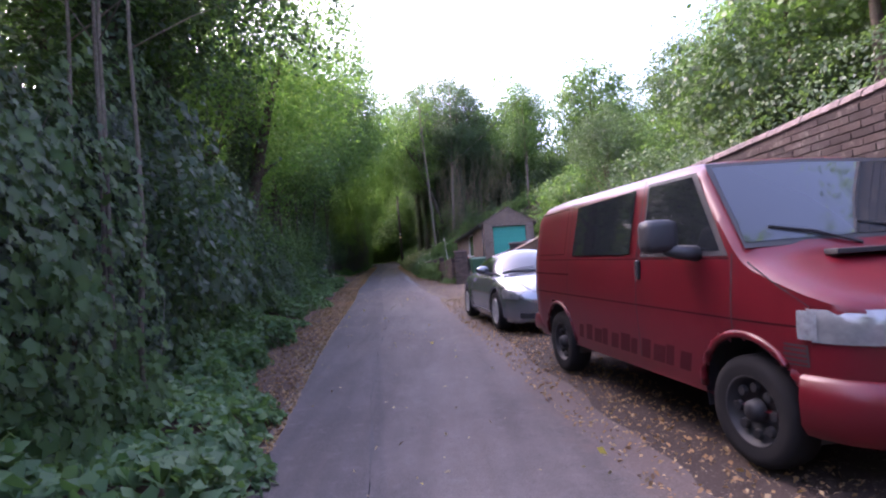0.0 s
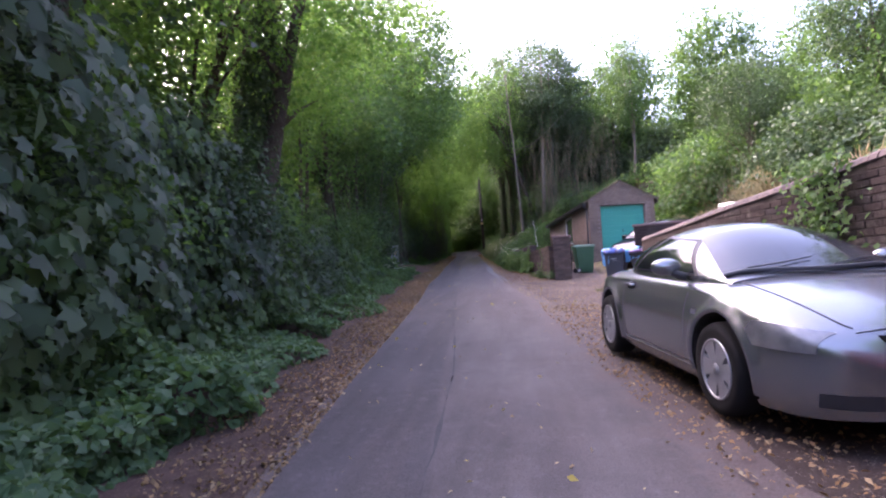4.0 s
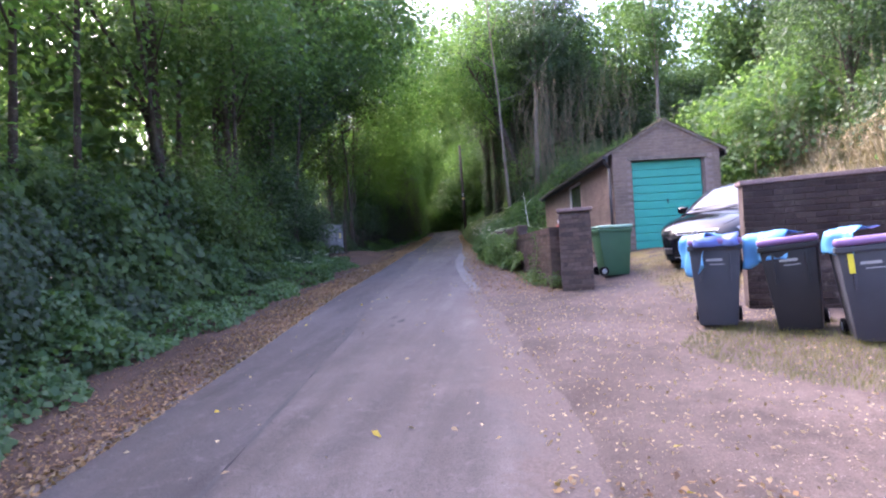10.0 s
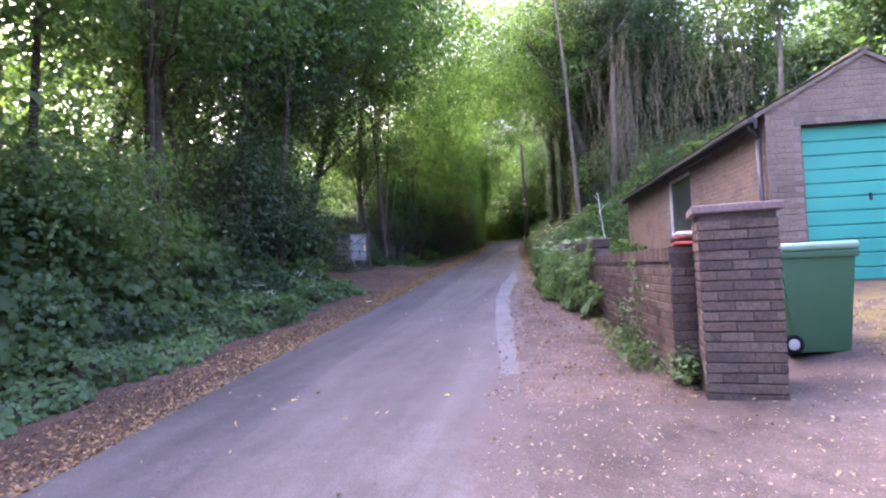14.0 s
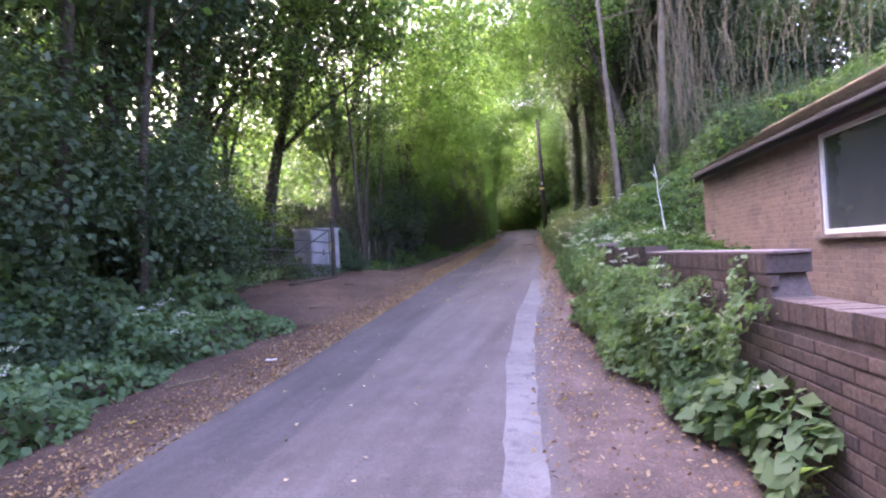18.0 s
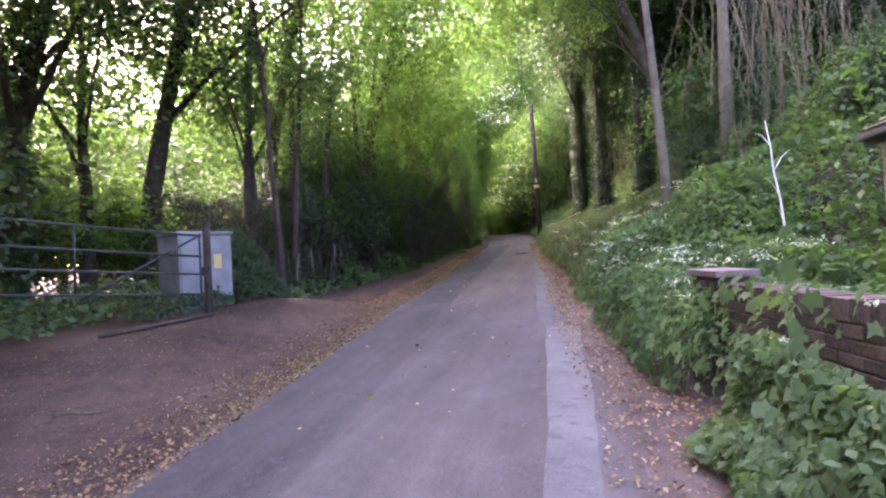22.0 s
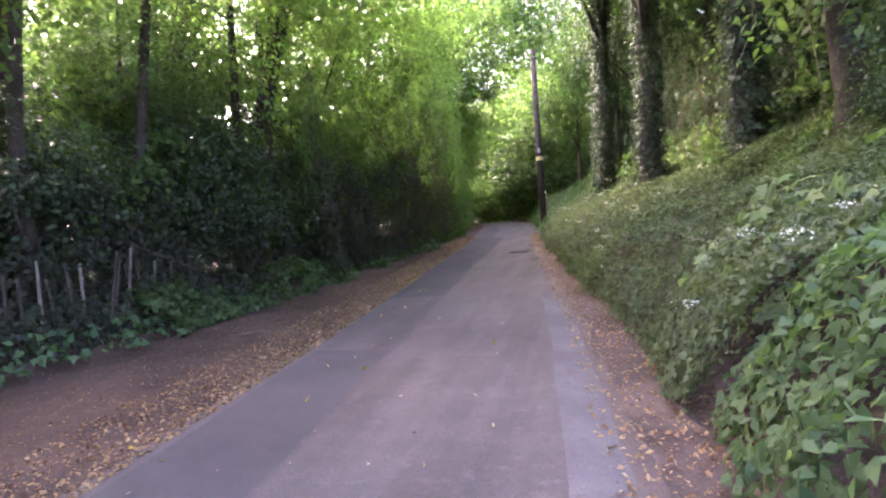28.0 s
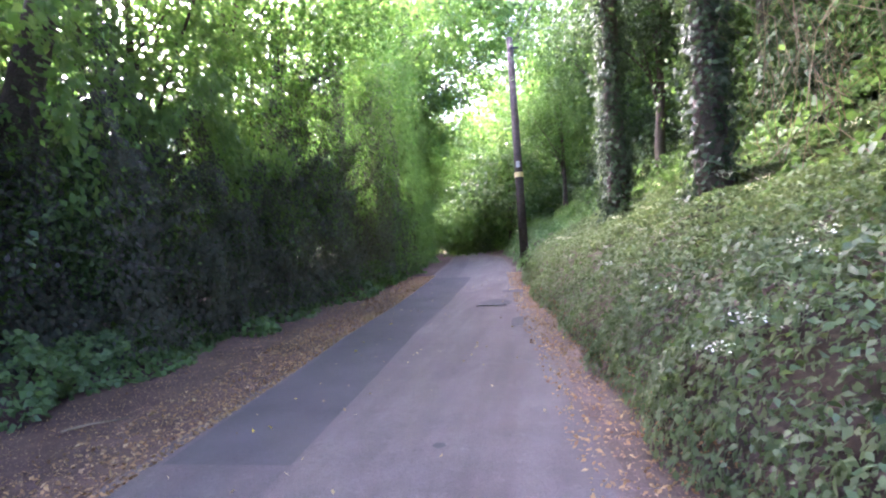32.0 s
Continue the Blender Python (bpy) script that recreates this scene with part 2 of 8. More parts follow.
M_BRICK_OLD = pieced("sooty_brick", [(0.026, 0.020, 0.019, 1), (0.040, 0.029, 0.026, 1), (0.050, 0.038, 0.034, 1), (0.032, 0.024, 0.024, 1), (0.058, 0.044, 0.039, 1)], bump=0.8, bloom=(0.20, 0.170, 0.155, 1))
M_BRICK2 = pieced("garage_brick", BRICK_TANS, bump=0.25)
M_MORTAR2 = grainy("tan_mortar", (0.19, 0.145, 0.126, 1), (0.26, 0.205, 0.182, 1), 4, 70, 0.95, 0.4)
M_MORTAR = grainy("mortar", (0.050, 0.039, 0.036, 1), (0.105, 0.083, 0.075, 1), 4, 70, 0.95, 0.5)
M_RENDER = grainy("worn_capstone", (0.15, 0.11, 0.105, 1), (0.23, 0.175, 0.165, 1), 2, 60, 0.9, 0.4)
M_TILE = pieced("roof_tile", [(0.075, 0.06, 0.05, 1), (0.10, 0.085, 0.06, 1), (0.085, 0.09, 0.055, 1)], 30)
M_BARK = grainy("bark", (0.034, 0.027, 0.022, 1), (0.085, 0.070, 0.056, 1), 5, 40, 0.95, 0.9, c=(0.05, 0.06, 0.034, 1), dist=0.03)
M_BARK_PALE = grainy("pale_bark", (0.085, 0.072, 0.056, 1), (0.165, 0.140, 0.108, 1), 4, 40, 0.9, 0.7, c=(0.12, 0.11, 0.08, 1), dist=0.02)
M_TWIG = grainy("dry_stems", (0.088, 0.074, 0.046, 1), (0.180, 0.150, 0.098, 1), 6, 40, 0.95, 0.4)
M_POLE = grainy("tarred_pole", (0.028, 0.022, 0.018, 1), (0.065, 0.052, 0.042, 1), 6, 60, 0.8, 0.5)
def G(r, g, b):
    """A leaf colour, greens dulled towards grey."""
    k = 0.17 if g > r and g > b else 0.0
    y = 0.3 * r + 0.6 * g + 0.1 * b
    return (r + k * (y - r), g + k * (y - g), b + k * (y - b) + 0.08 * g * (k > 0), 1)



M_LEAF_DARK = leafy("dark_leaves", [G(0.028, 0.060, 0.024), G(0.045, 0.092, 0.032), G(0.038, 0.078, 0.038), G(0.07, 0.12, 0.042)], 0.38)
M_LEAF_MID = leafy("green_leaves", [G(0.046, 0.105, 0.026), G(0.074, 0.152, 0.036), G(0.062, 0.125, 0.042), G(0.105, 0.190, 0.048)], 0.5)
M_LEAF_LIGHT = leafy("bright_leaves", [G(0.066, 0.155, 0.030), G(0.100, 0.205, 0.040), G(0.080, 0.172, 0.044), G(0.140, 0.235, 0.055)], 0.6)
# leaf colours darkened to carry the shade under the trees
M_LEAF_GLOOM = leafy("gloom_shaded_leaves", [G(0.022, 0.034, 0.020), G(0.036, 0.052, 0.028), G(0.048, 0.046, 0.032), G(0.050, 0.080, 0.036)], 0.25, 0.45)
M_LEAF_IVY = leafy("ivy_leaves", [G(0.026, 0.052, 0.024), G(0.042, 0.078, 0.034), G(0.06, 0.10, 0.045)], 0.25, 0.62)
M_LEAF_HERB = leafy("herb_leaves", [G(0.050, 0.118, 0.040), G(0.080, 0.165, 0.055), G(0.115, 0.205, 0.068)], 0.4)
M_LEAF_PALE = leafy("pale_leaves", [G(0.060, 0.110, 0.040), G(0.090, 0.138, 0.054), G(0.077, 0.125, 0.038), G(0.130, 0.165, 0.080)], 0.35)
M_LEAF_BANK = leafy("bright_herbs", [G(0.09, 0.17, 0.055), G(0.13, 0.215, 0.07), G(0.17, 0.25, 0.09)], 0.45)
M_LEAF_FALLEN = leafy("fallen_leaves", [G(0.24, 0.135, 0.07), G(0.33, 0.205, 0.11), G(0.15, 0.085, 0.055), G(0.42, 0.30, 0.18)], 0.1, 0.8)
M_LEAF_DRY = leafy("bleached_leaves", [G(0.30, 0.22, 0.14), G(0.40, 0.32, 0.22), G(0.21, 0.145, 0.09)], 0.15, 0.8)
M_LEAF_YELLOW = leafy("yellow_leaves", [G(0.45, 0.33, 0.05), G(0.38, 0.30, 0.08)], 0.2, 0.7)
M_STRAW = leafy("dry_grass", [G(0.21, 0.175, 0.12), G(0.31, 0.265, 0.19), G(0.16, 0.145, 0.09)], 0.2, 0.8)
M_FLOWER = leafy("white_petals", [G(0.62, 0.64, 0.58), G(0.78, 0.79, 0.74)], 0.25, 0.7)
M_VALERIAN = leafy("pinkish_petals", [G(0.58, 0.52, 0.50), G(0.70, 0.62, 0.61)], 0.25, 0.7)
M_GRASS = leafy("grass_blades", [G(0.10, 0.125, 0.035), G(0.15, 0.165, 0.05), G(0.19, 0.185, 0.08)], 0.3, 0.6)
M_RED = plain("red_paint", (0.080, 0.004, 0.008, 1), 0.36, 0.0, 3.0, 0.08, Coat_Weight=0.15, Coat_Roughness=0.10, Specular_IOR_Level=0.3)
# near-black red for the shade in the van's creases and rail slot
M_REDSHADE = plain("red_crease_shade", (0.018, 0.0015, 0.003, 1), 0.7, Specular_IOR_Level=0.15)
M_DECAL = plain("worn_decal", (0.040, 0.004, 0.007, 1), 0.6, Specular_IOR_Level=0.15)
M_SILVER = plain("silver_paint", (0.215, 0.225, 0.235, 1), 0.27, 0.75, 5.0, 0.05, Coat_Weight=0.6, Coat_Roughness=0.08)
M_BLACKCAR = plain("black_paint", (0.006, 0.0065, 0.009, 1), 0.10, 0.0, 5.0, 0.05, Specular_IOR_Level=0.35)
M_GLASS = plain("car_glass", (0.010, 0.012, 0.014, 1), 0.04, 0.0, 3.0, 0.02, Specular_IOR_Level=0.5)
M_GRILLE = plain("black_grille", (0.006, 0.006, 0.007, 1), 0.8, Specular_IOR_Level=0.1)
M_SCREEN = plain("windscreen_glass", (0.03, 0.034, 0.038, 1), 0.05, 0.08, 3.0, 0.02, Specular_IOR_Level=0.55)
M_PLASTIC = plain("black_plastic", (0.022, 0.022, 0.025, 1), 0.55)
M_TYRE = plain("tyre_rubber", (0.012, 0.0115, 0.012, 1), 0.9, Specular_IOR_Level=0.15)
M_STEEL = plain("dark_steel", (0.014, 0.014, 0.016, 1), 0.6, 0.0, Specular_IOR_Level=0.3)
M_ALLOY = plain("alloy", (0.36, 0.37, 0.39, 1), 0.35, 0.6)
M_HEADLIGHT = plain("headlight_glass", (0.20, 0.205, 0.21, 1), 0.12, 0.3, 9.0, 0.3, Coat_Weight=0.6, Coat_Roughness=0.03)
M_LAMP = plain("lamp_lens", (0.30, 0.32, 0.34, 1), 0.14, 0.45, 30.0, 0.25)
M_AMBER = plain("rear_lamp_red", (0.35, 0.012, 0.012, 1), 0.15)
M_WHITE = plain("white_paint", (0.72, 0.71, 0.68, 1), 0.6)
M_TEAL = plain("teal_paint", (0.028, 0.34, 0.265, 1), 0.5, 0.0, 1.5, 0.06)
M_BINGREY = plain("grey_bin_plastic", (0.040, 0.045, 0.058, 1), 0.55, 0.0, 4.0, 0.1)
M_BINBLACK = plain("black_bin_plastic", (0.014, 0.015, 0.018, 1), 0.5, 0.0, 4.0, 0.1)
M_BINGREEN = plain("green_bin_plastic", (0.030, 0.10, 0.048, 1), 0.55, 0.0, 4.0, 0.1)
M_LIDGREEN = plain("pale_green_lid", (0.17, 0.29, 0.21, 1), 0.6, 0.0, 4.0, 0.1)
M_BAG_BLUE = plain("blue_sacks", (0.09, 0.30, 0.56, 1), 0.4, 0.0, 6.0, 0.15)
M_BAG_DEEP = plain("deep_blue_sacks", (0.10, 0.15, 0.42, 1), 0.4, 0.0, 6.0, 0.15)
M_LIDPURPLE = plain("purple_lid", (0.20, 0.115, 0.27, 1), 0.45, 0.0, 4.0, 0.12)
M_CABINET = plain("grey_cabinet", (0.36, 0.37, 0.37, 1), 0.6, 0.0, 4.0, 0.2)
M_CAB = plain("weathered_cabinet", (0.24, 0.24, 0.25, 1), 0.7, 0.0, 3.0, 0.3)
# gate metal coloured darker to hold the shade it stands in
M_GALV = plain("shaded_galvanised", (0.045, 0.048, 0.044, 1), 0.6, 0.3, 20, 0.2)
M_LEMON = plain("yellow_tag", (0.65, 0.58, 0.04, 1), 0.5)
M_TAN = plain("tan_tape", (0.55, 0.42, 0.16, 1), 0.6)
M_REDPLASTIC = plain("red_plastic", (0.5, 0.06, 0.05, 1), 0.4)
M_WOOD = grainy("grey_wood", (0.10, 0.082, 0.066, 1), (0.22, 0.18, 0.15, 1), 5, 50, 0.9, 0.5)
M_PANE = plain("window_glass", (0.05, 0.06, 0.06, 1), 0.05, 0.0, 2.0, 0.1, Specular_IOR_Level=0.8)


# ---- building helpers ----
def finish(ob, material, parent=None, smooth=False):
    if material:
        ob.data.materials.append(material)
    if parent:
        ob.parent = parent
    if smooth:
        ob.data.shade_smooth()
    return ob


def part(name, bm, material, parent=None, label="", smooth=False):
    me = bpy.data.meshes.new(name)
    bm.normal_update()
    bm.to_mesh(me)
    bm.free()
    ob = finish(new(name, me), material, parent, smooth)
    return tagged(ob, label)


def solid(name, verts, faces, material, parent=None, smooth=False):
    me = bpy.data.meshes.new(name)
    me.from_pydata([tuple(v) for v in verts], [], [tuple(f) for f in faces])
    me.update()
    return finish(new(name, me), material, parent, smooth)


def anchor(name, m, label, category, group="", kind=""):
    ob = new(name)
    ob.matrix_basis = m
    return tagged(ob, label, category, group, kind)


def box(bm, x0, y0, z0, x1, y1, z1, bevel=0.0, m=None):
    """A box between two corners, its edges rounded."""
    got = bmesh.ops.create_cube(bm, size=1.0)
    vs = got["verts"]
    bmesh.ops.transform(bm, matrix=Matrix.LocRotScale(((x0 + x1) / 2, (y0 + y1) / 2, (z0 + z1) / 2), None, (abs(x1 - x0), abs(y1 - y0), abs(z1 - z0))), verts=vs)
    if bevel:
        es = list({e for v in vs for e in v.link_edges})
        r = bmesh.ops.bevel(bm, geom=es, offset=bevel, segments=2, affect="EDGES", profile=0.6)
        vs = list({v for f in r["faces"] for v in f.verts} | {v for v in vs if v.is_valid})
    if m is not None:
        bmesh.ops.transform(bm, matrix=m, verts=vs)
    return vs


def boxed(name, a, b, material, parent=None, bevel=0.006, label="", m=None):
    bm = bmesh.new()
    box(bm, *a, *b, bevel, m)
    return part(name, bm, material, parent, label)


def tube(points, radii, sides=8):
    """Verts and faces of a tapered tube along points."""
    pts = [Vector(p) for p in points]
    vs, fs = [], []
    for i, p in enumerate(pts):
        d = (pts[min(i + 1, len(pts) - 1)] - pts[max(i - 1, 0)]).normalized()
        a = d.orthogonal().normalized() if abs(d.z) < 0.9 else Vector((1, 0, 0)).cross(d).normalized()
        b = d.cross(a)
        for k in range(sides):
            t = 2 * math.pi * k / sides
            vs.append(p + radii[i] * (math.cos(t) * a + math.sin(t) * b))
    for i in range(len(pts) - 1):
        for k in range(sides):
            j = (k + 1) % sides
            fs.append((i * sides + k, i * sides + j, (i + 1) * sides + j, (i + 1) * sides + k))
    fs.append(tuple(range(sides))[::-1])
    fs.append(tuple(range((len(pts) - 1) * sides, len(pts) * sides)))
    return vs, fs


def merged(lots):
    vs, fs = [], []
    for v, f in lots:
        o = len(vs)
        vs += list(v)
        fs += [tuple(i + o for i in q) for q in f]
    return vs, fs


def lathe(profile, sides=24):
    """Verts and faces of a body turned round the x axis: profile of (x, radius)."""
    vs, fs = [], []
    for x, r in profile:
        for k in range(sides):
            t = 2 * math.pi * k / sides
            vs.append((x, r * math.cos(t), r * math.sin(t)))
    for i in range(len(profile) - 1):
        for k in range(sides):
            j = (k + 1) % sides
            fs.append((i * sides + k, (i + 1) * sides + k, (i + 1) * sides + j, i * sides + j))
    return vs, fs


rng = np.random.default_rng(7)


def unit(v):
    return v / np.maximum(np.linalg.norm(v, axis=-1, keepdims=True), 1e-9)


# a leaf outline in its own plane: x along, y across (share of its length), z the fold
LEAF_PLAIN = np.array([(0, 0, 0), (0.42, -0.30, 0.07), (1, 0, -0.08), (0.42, 0.30, 0.07)])
LEAF_IVY = np.array([(0, 0, 0), (0.28, -0.40, 0.06), (1, 0, -0.07), (0.28, 0.40, 0.06)])
LEAF_MAPLE = np.array([(0, 0, 0), (0.05, -0.34, 0.0), (0.36, -0.26, 0.05), (0.52, -0.50, -0.03), (0.66, -0.18, 0.06), (1, 0, -0.08), (0.66, 0.18, 0.06), (0.52, 0.50, -0.03), (0.36, 0.26, 0.05), (0.05, 0.34, 0.0)])
BLADE = np.array([(0, -0.03, 0), (0, 0.03, 0), (0.6, 0.022, 0.04), (1, 0, 0.15), (0.6, -0.022, 0.04)])


def leaves(name, where, facing, size, material, outline=LEAF_PLAIN, parent=None, droop=0.35, upright=False):
    """One mesh of many leaves at the points `where`, each turned towards `facing`."""
    n, k = len(where), len(outline)
    nrm = unit(facing)
    along = rng.normal(size=(n, 3))
    along[:, 2] -= droop
    along = unit(along - nrm * (along * nrm).sum(1, keepdims=True))
    if upright:
        along = unit(0.30 * rng.normal(size=(n, 3)) + np.array([0, 0, 1.0]))
        nrm = unit(np.cross(along, rng.normal(size=(n, 3))))
    across = np.cross(nrm, along)
    s = np.asarray(size).reshape(-1, 1, 1) * np.ones((n, 1, 1))
    o = outline - np.array([0.05 if upright else 0.5, 0, 0])
    v = where[:, None] + s * (o[None, :, 0:1] * along[:, None] + o[None, :, 1:2] * across[:, None] + o[None, :, 2:3] * nrm[:, None])
    me = bpy.data.meshes.new(name)
    me.vertices.add(n * k)
    me.vertices.foreach_set("co", v.reshape(-1).astype(np.float32))
    me.loops.add(n * k)
    me.loops.foreach_set("vertex_index", np.arange(n * k, dtype=np.int32))
    me.polygons.add(n)
    me.polygons.foreach_set("loop_start", np.arange(0, n * k, k, dtype=np.int32))
    me.polygons.foreach_set("loop_total", np.full(n, k, dtype=np.int32))
    me.update(calc_edges=True)
    return finish(new(name, me), material, parent)


# ---- the lie of the land ----
def level(y):
    """Height of the lane at y."""
    return float(np.interp(y, [-300, -20, 0, 2.8, 4.8, 8.2, 12.7, 18.2, 22.3, 26.5, 32.2, 36.1, 40.3, 44.6, 50, 55, 60, 64, 70, 90, 400], [-4, -1.0, 0, 0.13, 0.21, 0.45, 0.68, 1.0, 1.26, 1.5, 1.86, 2.06, 2.32, 2.51, 2.84, 3.22, 3.65, 4.0, 4.5, 5.6, 14]))


def road_left(y):
    return float(np.interp(y, [-20, 0, 3.7, 7.6, 11.5, 15.7, 20.2, 25.3, 30.5, 35, 39.8, 43, 48, 52.5, 56, 61, 68, 72, 90], [0.8, -0.98, -1.36, -1.80, -2.23, -2.60, -3.02, -3.62, -3.97, -4.42, -4.90, -5.19, -5.62, -6.0, -6.15, -6.48, -7.08, -7.6, -12.0]))


def road_right(y):
    return float(np.interp(y, [-20, 0, 3.5, 7, 12.3, 17.3, 21, 24.7, 28, 31, 35.1, 38.7, 41, 45.5, 51, 54, 60, 66, 72, 90], [3.0, 1.6, 1.30, 1.0, 0.58, 0.25, -0.25, -0.75, -1.07, -1.36, -1.58, -1.98, -2.18, -2.47, -3.02, -3.36, -3.95, -4.5, -5.3, -9]))


def green_left(y):
    return float(np.interp(y, [-20, 0, 3.8, 11.4, 15, 18.5, 22, 28, 31, 33, 35, 39.2, 40.6, 45.5, 52, 60, 68, 74, 90], [0.2, -1.3, -1.57, -3.4, -3.8, -4.2, -4.5, -4.95, -5.4, -5.6, -8.3, -8.2, -7.35, -7.4, -7.2, -7.1, -7.7, -8.8, -13.8]))


def green_right(y):
    return float(np.interp(y, [-20, 24, 27.7, 29.5, 32.7, 35.2, 37.5, 41.2, 45.5, 51, 57, 66, 72, 90], [3.2, 0.6, 0.2, -0.4, -1.05, -1.15, -1.5, -1.75, -2.03, -2.65, -3.45, -4.2, -4.9, -8.5]))


def wall_face(y):
    """Line of the high wall beside the parked cars."""
    return 4.352 - 0.1339 * y


def wall_top(y):
    return float(np.interp(y, [-20, 4.5, 6.7, 10.0, 11.3, 13.5, 16.9], [3.1, 2.78, 2.70, 2.60, 2.50, 2.40, 2.19]))


def ease(a, b, x):
    t = min(1.0, max(0.0, (x - a) / (b - a)))
    return t * t * (3 - 2 * t)


def land(x, y):
    z = level(y) + 0.28 * ease(34.0, 36.0, y) * (1 - ease(40.2, 41.6, y)) * ease(0.3, 2.0, road_left(y) - x)
    rough_z = 0.06 * noise.noise((x * 0.5, y * 0.5, 0))
    gl = green_left(y)
    if x < gl:
        d = gl - x
        return z + 0.22 * ease(0, 1.2, d) * (1 - ease(34, 35.5, y) * (1 - ease(39.5, 41, y))) + rough_z * ease(0, 2, d) - 0.02 * max(0, d - 4) * ease(4, 20, d)
    # high ground behind the walls at the start
    a = 1 - ease(17.2, 17.6, y)
    da = x - (wall_face(y) + 0.3)
    up_a = ((wall_top(y) - z - 0.2) * ease(0, 0.25, da) + 0.42 * min(14, max(0, da - 0.6))) if da > 0 else 0.0
    # drive, garage plot and the bank behind them
    b = ease(17.2, 17.6, y) * (1 - ease(38.2, 41.0, y))
    drive = (0.42 * ease(0.8, 3.4, x) * ease(21.0, 27.0, y))
    edge = 5.0 + 3.0 * ease(20.6, 21.8, y)
    up_b = drive + (1.25 * ease(edge, edge + 1.0, x) + 0.45 * min(14, max(0, x - edge - 1.0)))
    # the bank beyond the garage
    c = ease(38.2, 41.0, y)
    dc = x - green_right(y)
    up_c = (0.55 * min(3.2, max(0, dc - 0.15)) + 0.42 * min(14, max(0, dc - 3.2)))
    up = a * up_a + b * up_b + c * up_c
    return z + up + rough_z * ease(0.1, 1.5, up)


# ---- ground, road, verges ----
def spaced(stops):
    """Numbers from stop to stop: pairs of (end, step)."""
    out = [stops[0]]
    for end, step in stops[1]:
        n = max(1, round((end - out[-1]) / step))
        out += list(np.linspace(out[-1], end, n + 1)[1:])
    return out


def sheet(name, xs_at, ys, height, material, label, category, lift=0.0, kind="structure", marks=()):
    """A sheet over the land; xs_at(y) gives its crosswise places; marks: named shares of wear or dirt, as functions of (x, y)."""
    vs, fs = [], []
    for y in ys:
        row = xs_at(y)
        vs += [(x, y, height(x, y) + lift) for x in row]
    n = len(xs_at(ys[0]))
    fs = [(i * n + j, i * n + j + 1, (i + 1) * n + j + 1, (i + 1) * n + j) for i in range(len(ys) - 1) for j in range(n - 1)]
    ob = solid(name, vs, fs, material, None, True)
    for mark, share in marks:
        ob.data.attributes.new(mark, "FLOAT", "POINT").data.foreach_set("value", [share(x, y) for x, y, z in vs])
    return tagged(ob, label, category, "", kind)


GX = spaced((-400, [(-120, 40), (-30, 10), (-12, 1.5), (10, 0.4), (24, 1.5), (60, 6), (120, 20), (400, 40)]))
GY = spaced((-400, [(-100, 50), (-12, 8), (64, 0.4), (100, 4), (160, 15), (400, 40)]))


def wob(y, k, amp):
    return amp * (noise.noise((y * 0.8, k, 0)) + 0.6 * noise.noise((y * 2.7, k, 5)))


def drive_right(y):
    return (wall_face(y) - 0.02) * (1 - ease(17.6, 18.0, y)) + (4.6 + 2.6 * ease(20.6, 21.8, y)) * ease(17.6, 18.0, y)


def drive_left(y):
    return (road_right(y) - 0.05) * (1 - ease(23.4, 26.2, y)) + (1.0 + wob(y, 6, 0.25)) * ease(23.4, 26.2, y)


def under(x, y):
    hi = drive_right(y) - 0.3 if y < 28.0 else green_right(y) + 0.1
    return land(x, y) - 0.05 * ease(green_left(y) - 0.4, green_left(y) - 0.1, x) * (1 - ease(hi, hi + 0.25, x))


sheet("ground", lambda y: GX, GY, under, M_SOIL, "dark woodland soil rising beside the lane", "ground")
RY = spaced((-14, [(64, 0.5), (90, 2)]))


def across(a, b, n):
    return lambda y: [a(y) + (b(y) - a(y)) * i / n for i in range(n + 1)]


def road_z(x, y):
    return level(y) + 0.02 - 0.006 * abs(x - (road_left(y) + road_right(y)) / 2) ** 2 - 0.020 * ease(road_right(y) - 0.35, road_right(y), x)


def road_dirt(x, y):
    soft = 0.85 - 0.70 * ease(23, 26, y)
    return min(1.0, max(0.0, 1 - (x - road_left(y)) / 0.22, 1 - (road_right(y) + 0.10 - x) / soft))


def resurfaced(x, y):
    """The darker outer third of the lane, left of its joint."""
    return 1 - ease(0.30, 0.42, (x - road_left(y)) / (road_right(y) - road_left(y)))


sheet("road", across(lambda y: road_left(y) + wob(y, 1, 0.07), lambda y: road_right(y) + 0.12 + wob(y, 2, 0.12), 30), spaced((-14, [(64, 0.2), (90, 2)])),
      road_z, M_ROAD, "narrow worn grey-mauve asphalt lane climbing between trees", "road", 0.012, marks=(("dirt", road_dirt), ("resurfaced", resurfaced)))
sheet("verge_left", across(lambda y: green_left(y) - 0.5, lambda y: road_left(y) + 0.25, 8), RY, land, M_LITTER, "brown leaf-strewn earth verge", "verge", 0.012)
sheet("verge_right", across(lambda y: road_right(y) - 0.1, lambda y: max(green_right(y) + 0.5, road_right(y) + 0.3), 8), [y for y in RY if y > 23.9], land, M_VERGE, "narrow earth verge with fallen leaves", "verge", -0.004)


sheet("driveway", across(drive_left, drive_right, 26), spaced((-14, [(28.1, 0.3)])), land, M_GRAVEL, "pale stony driveway and bare lay-by with scattered leaves", "driveway", -0.006,
      marks=(("mould", lambda x, y: 0.95 * (1 - ease(9, 16, y)) + 0.45 * ease(road_right(y) + 2.2, road_right(y) + 0.2, x) * ease(14, 17, y)),
             ("moss", lambda x, y: 0.62 * ease(22.0, 23.5, y) * ease(1.6, 2.6, x))))


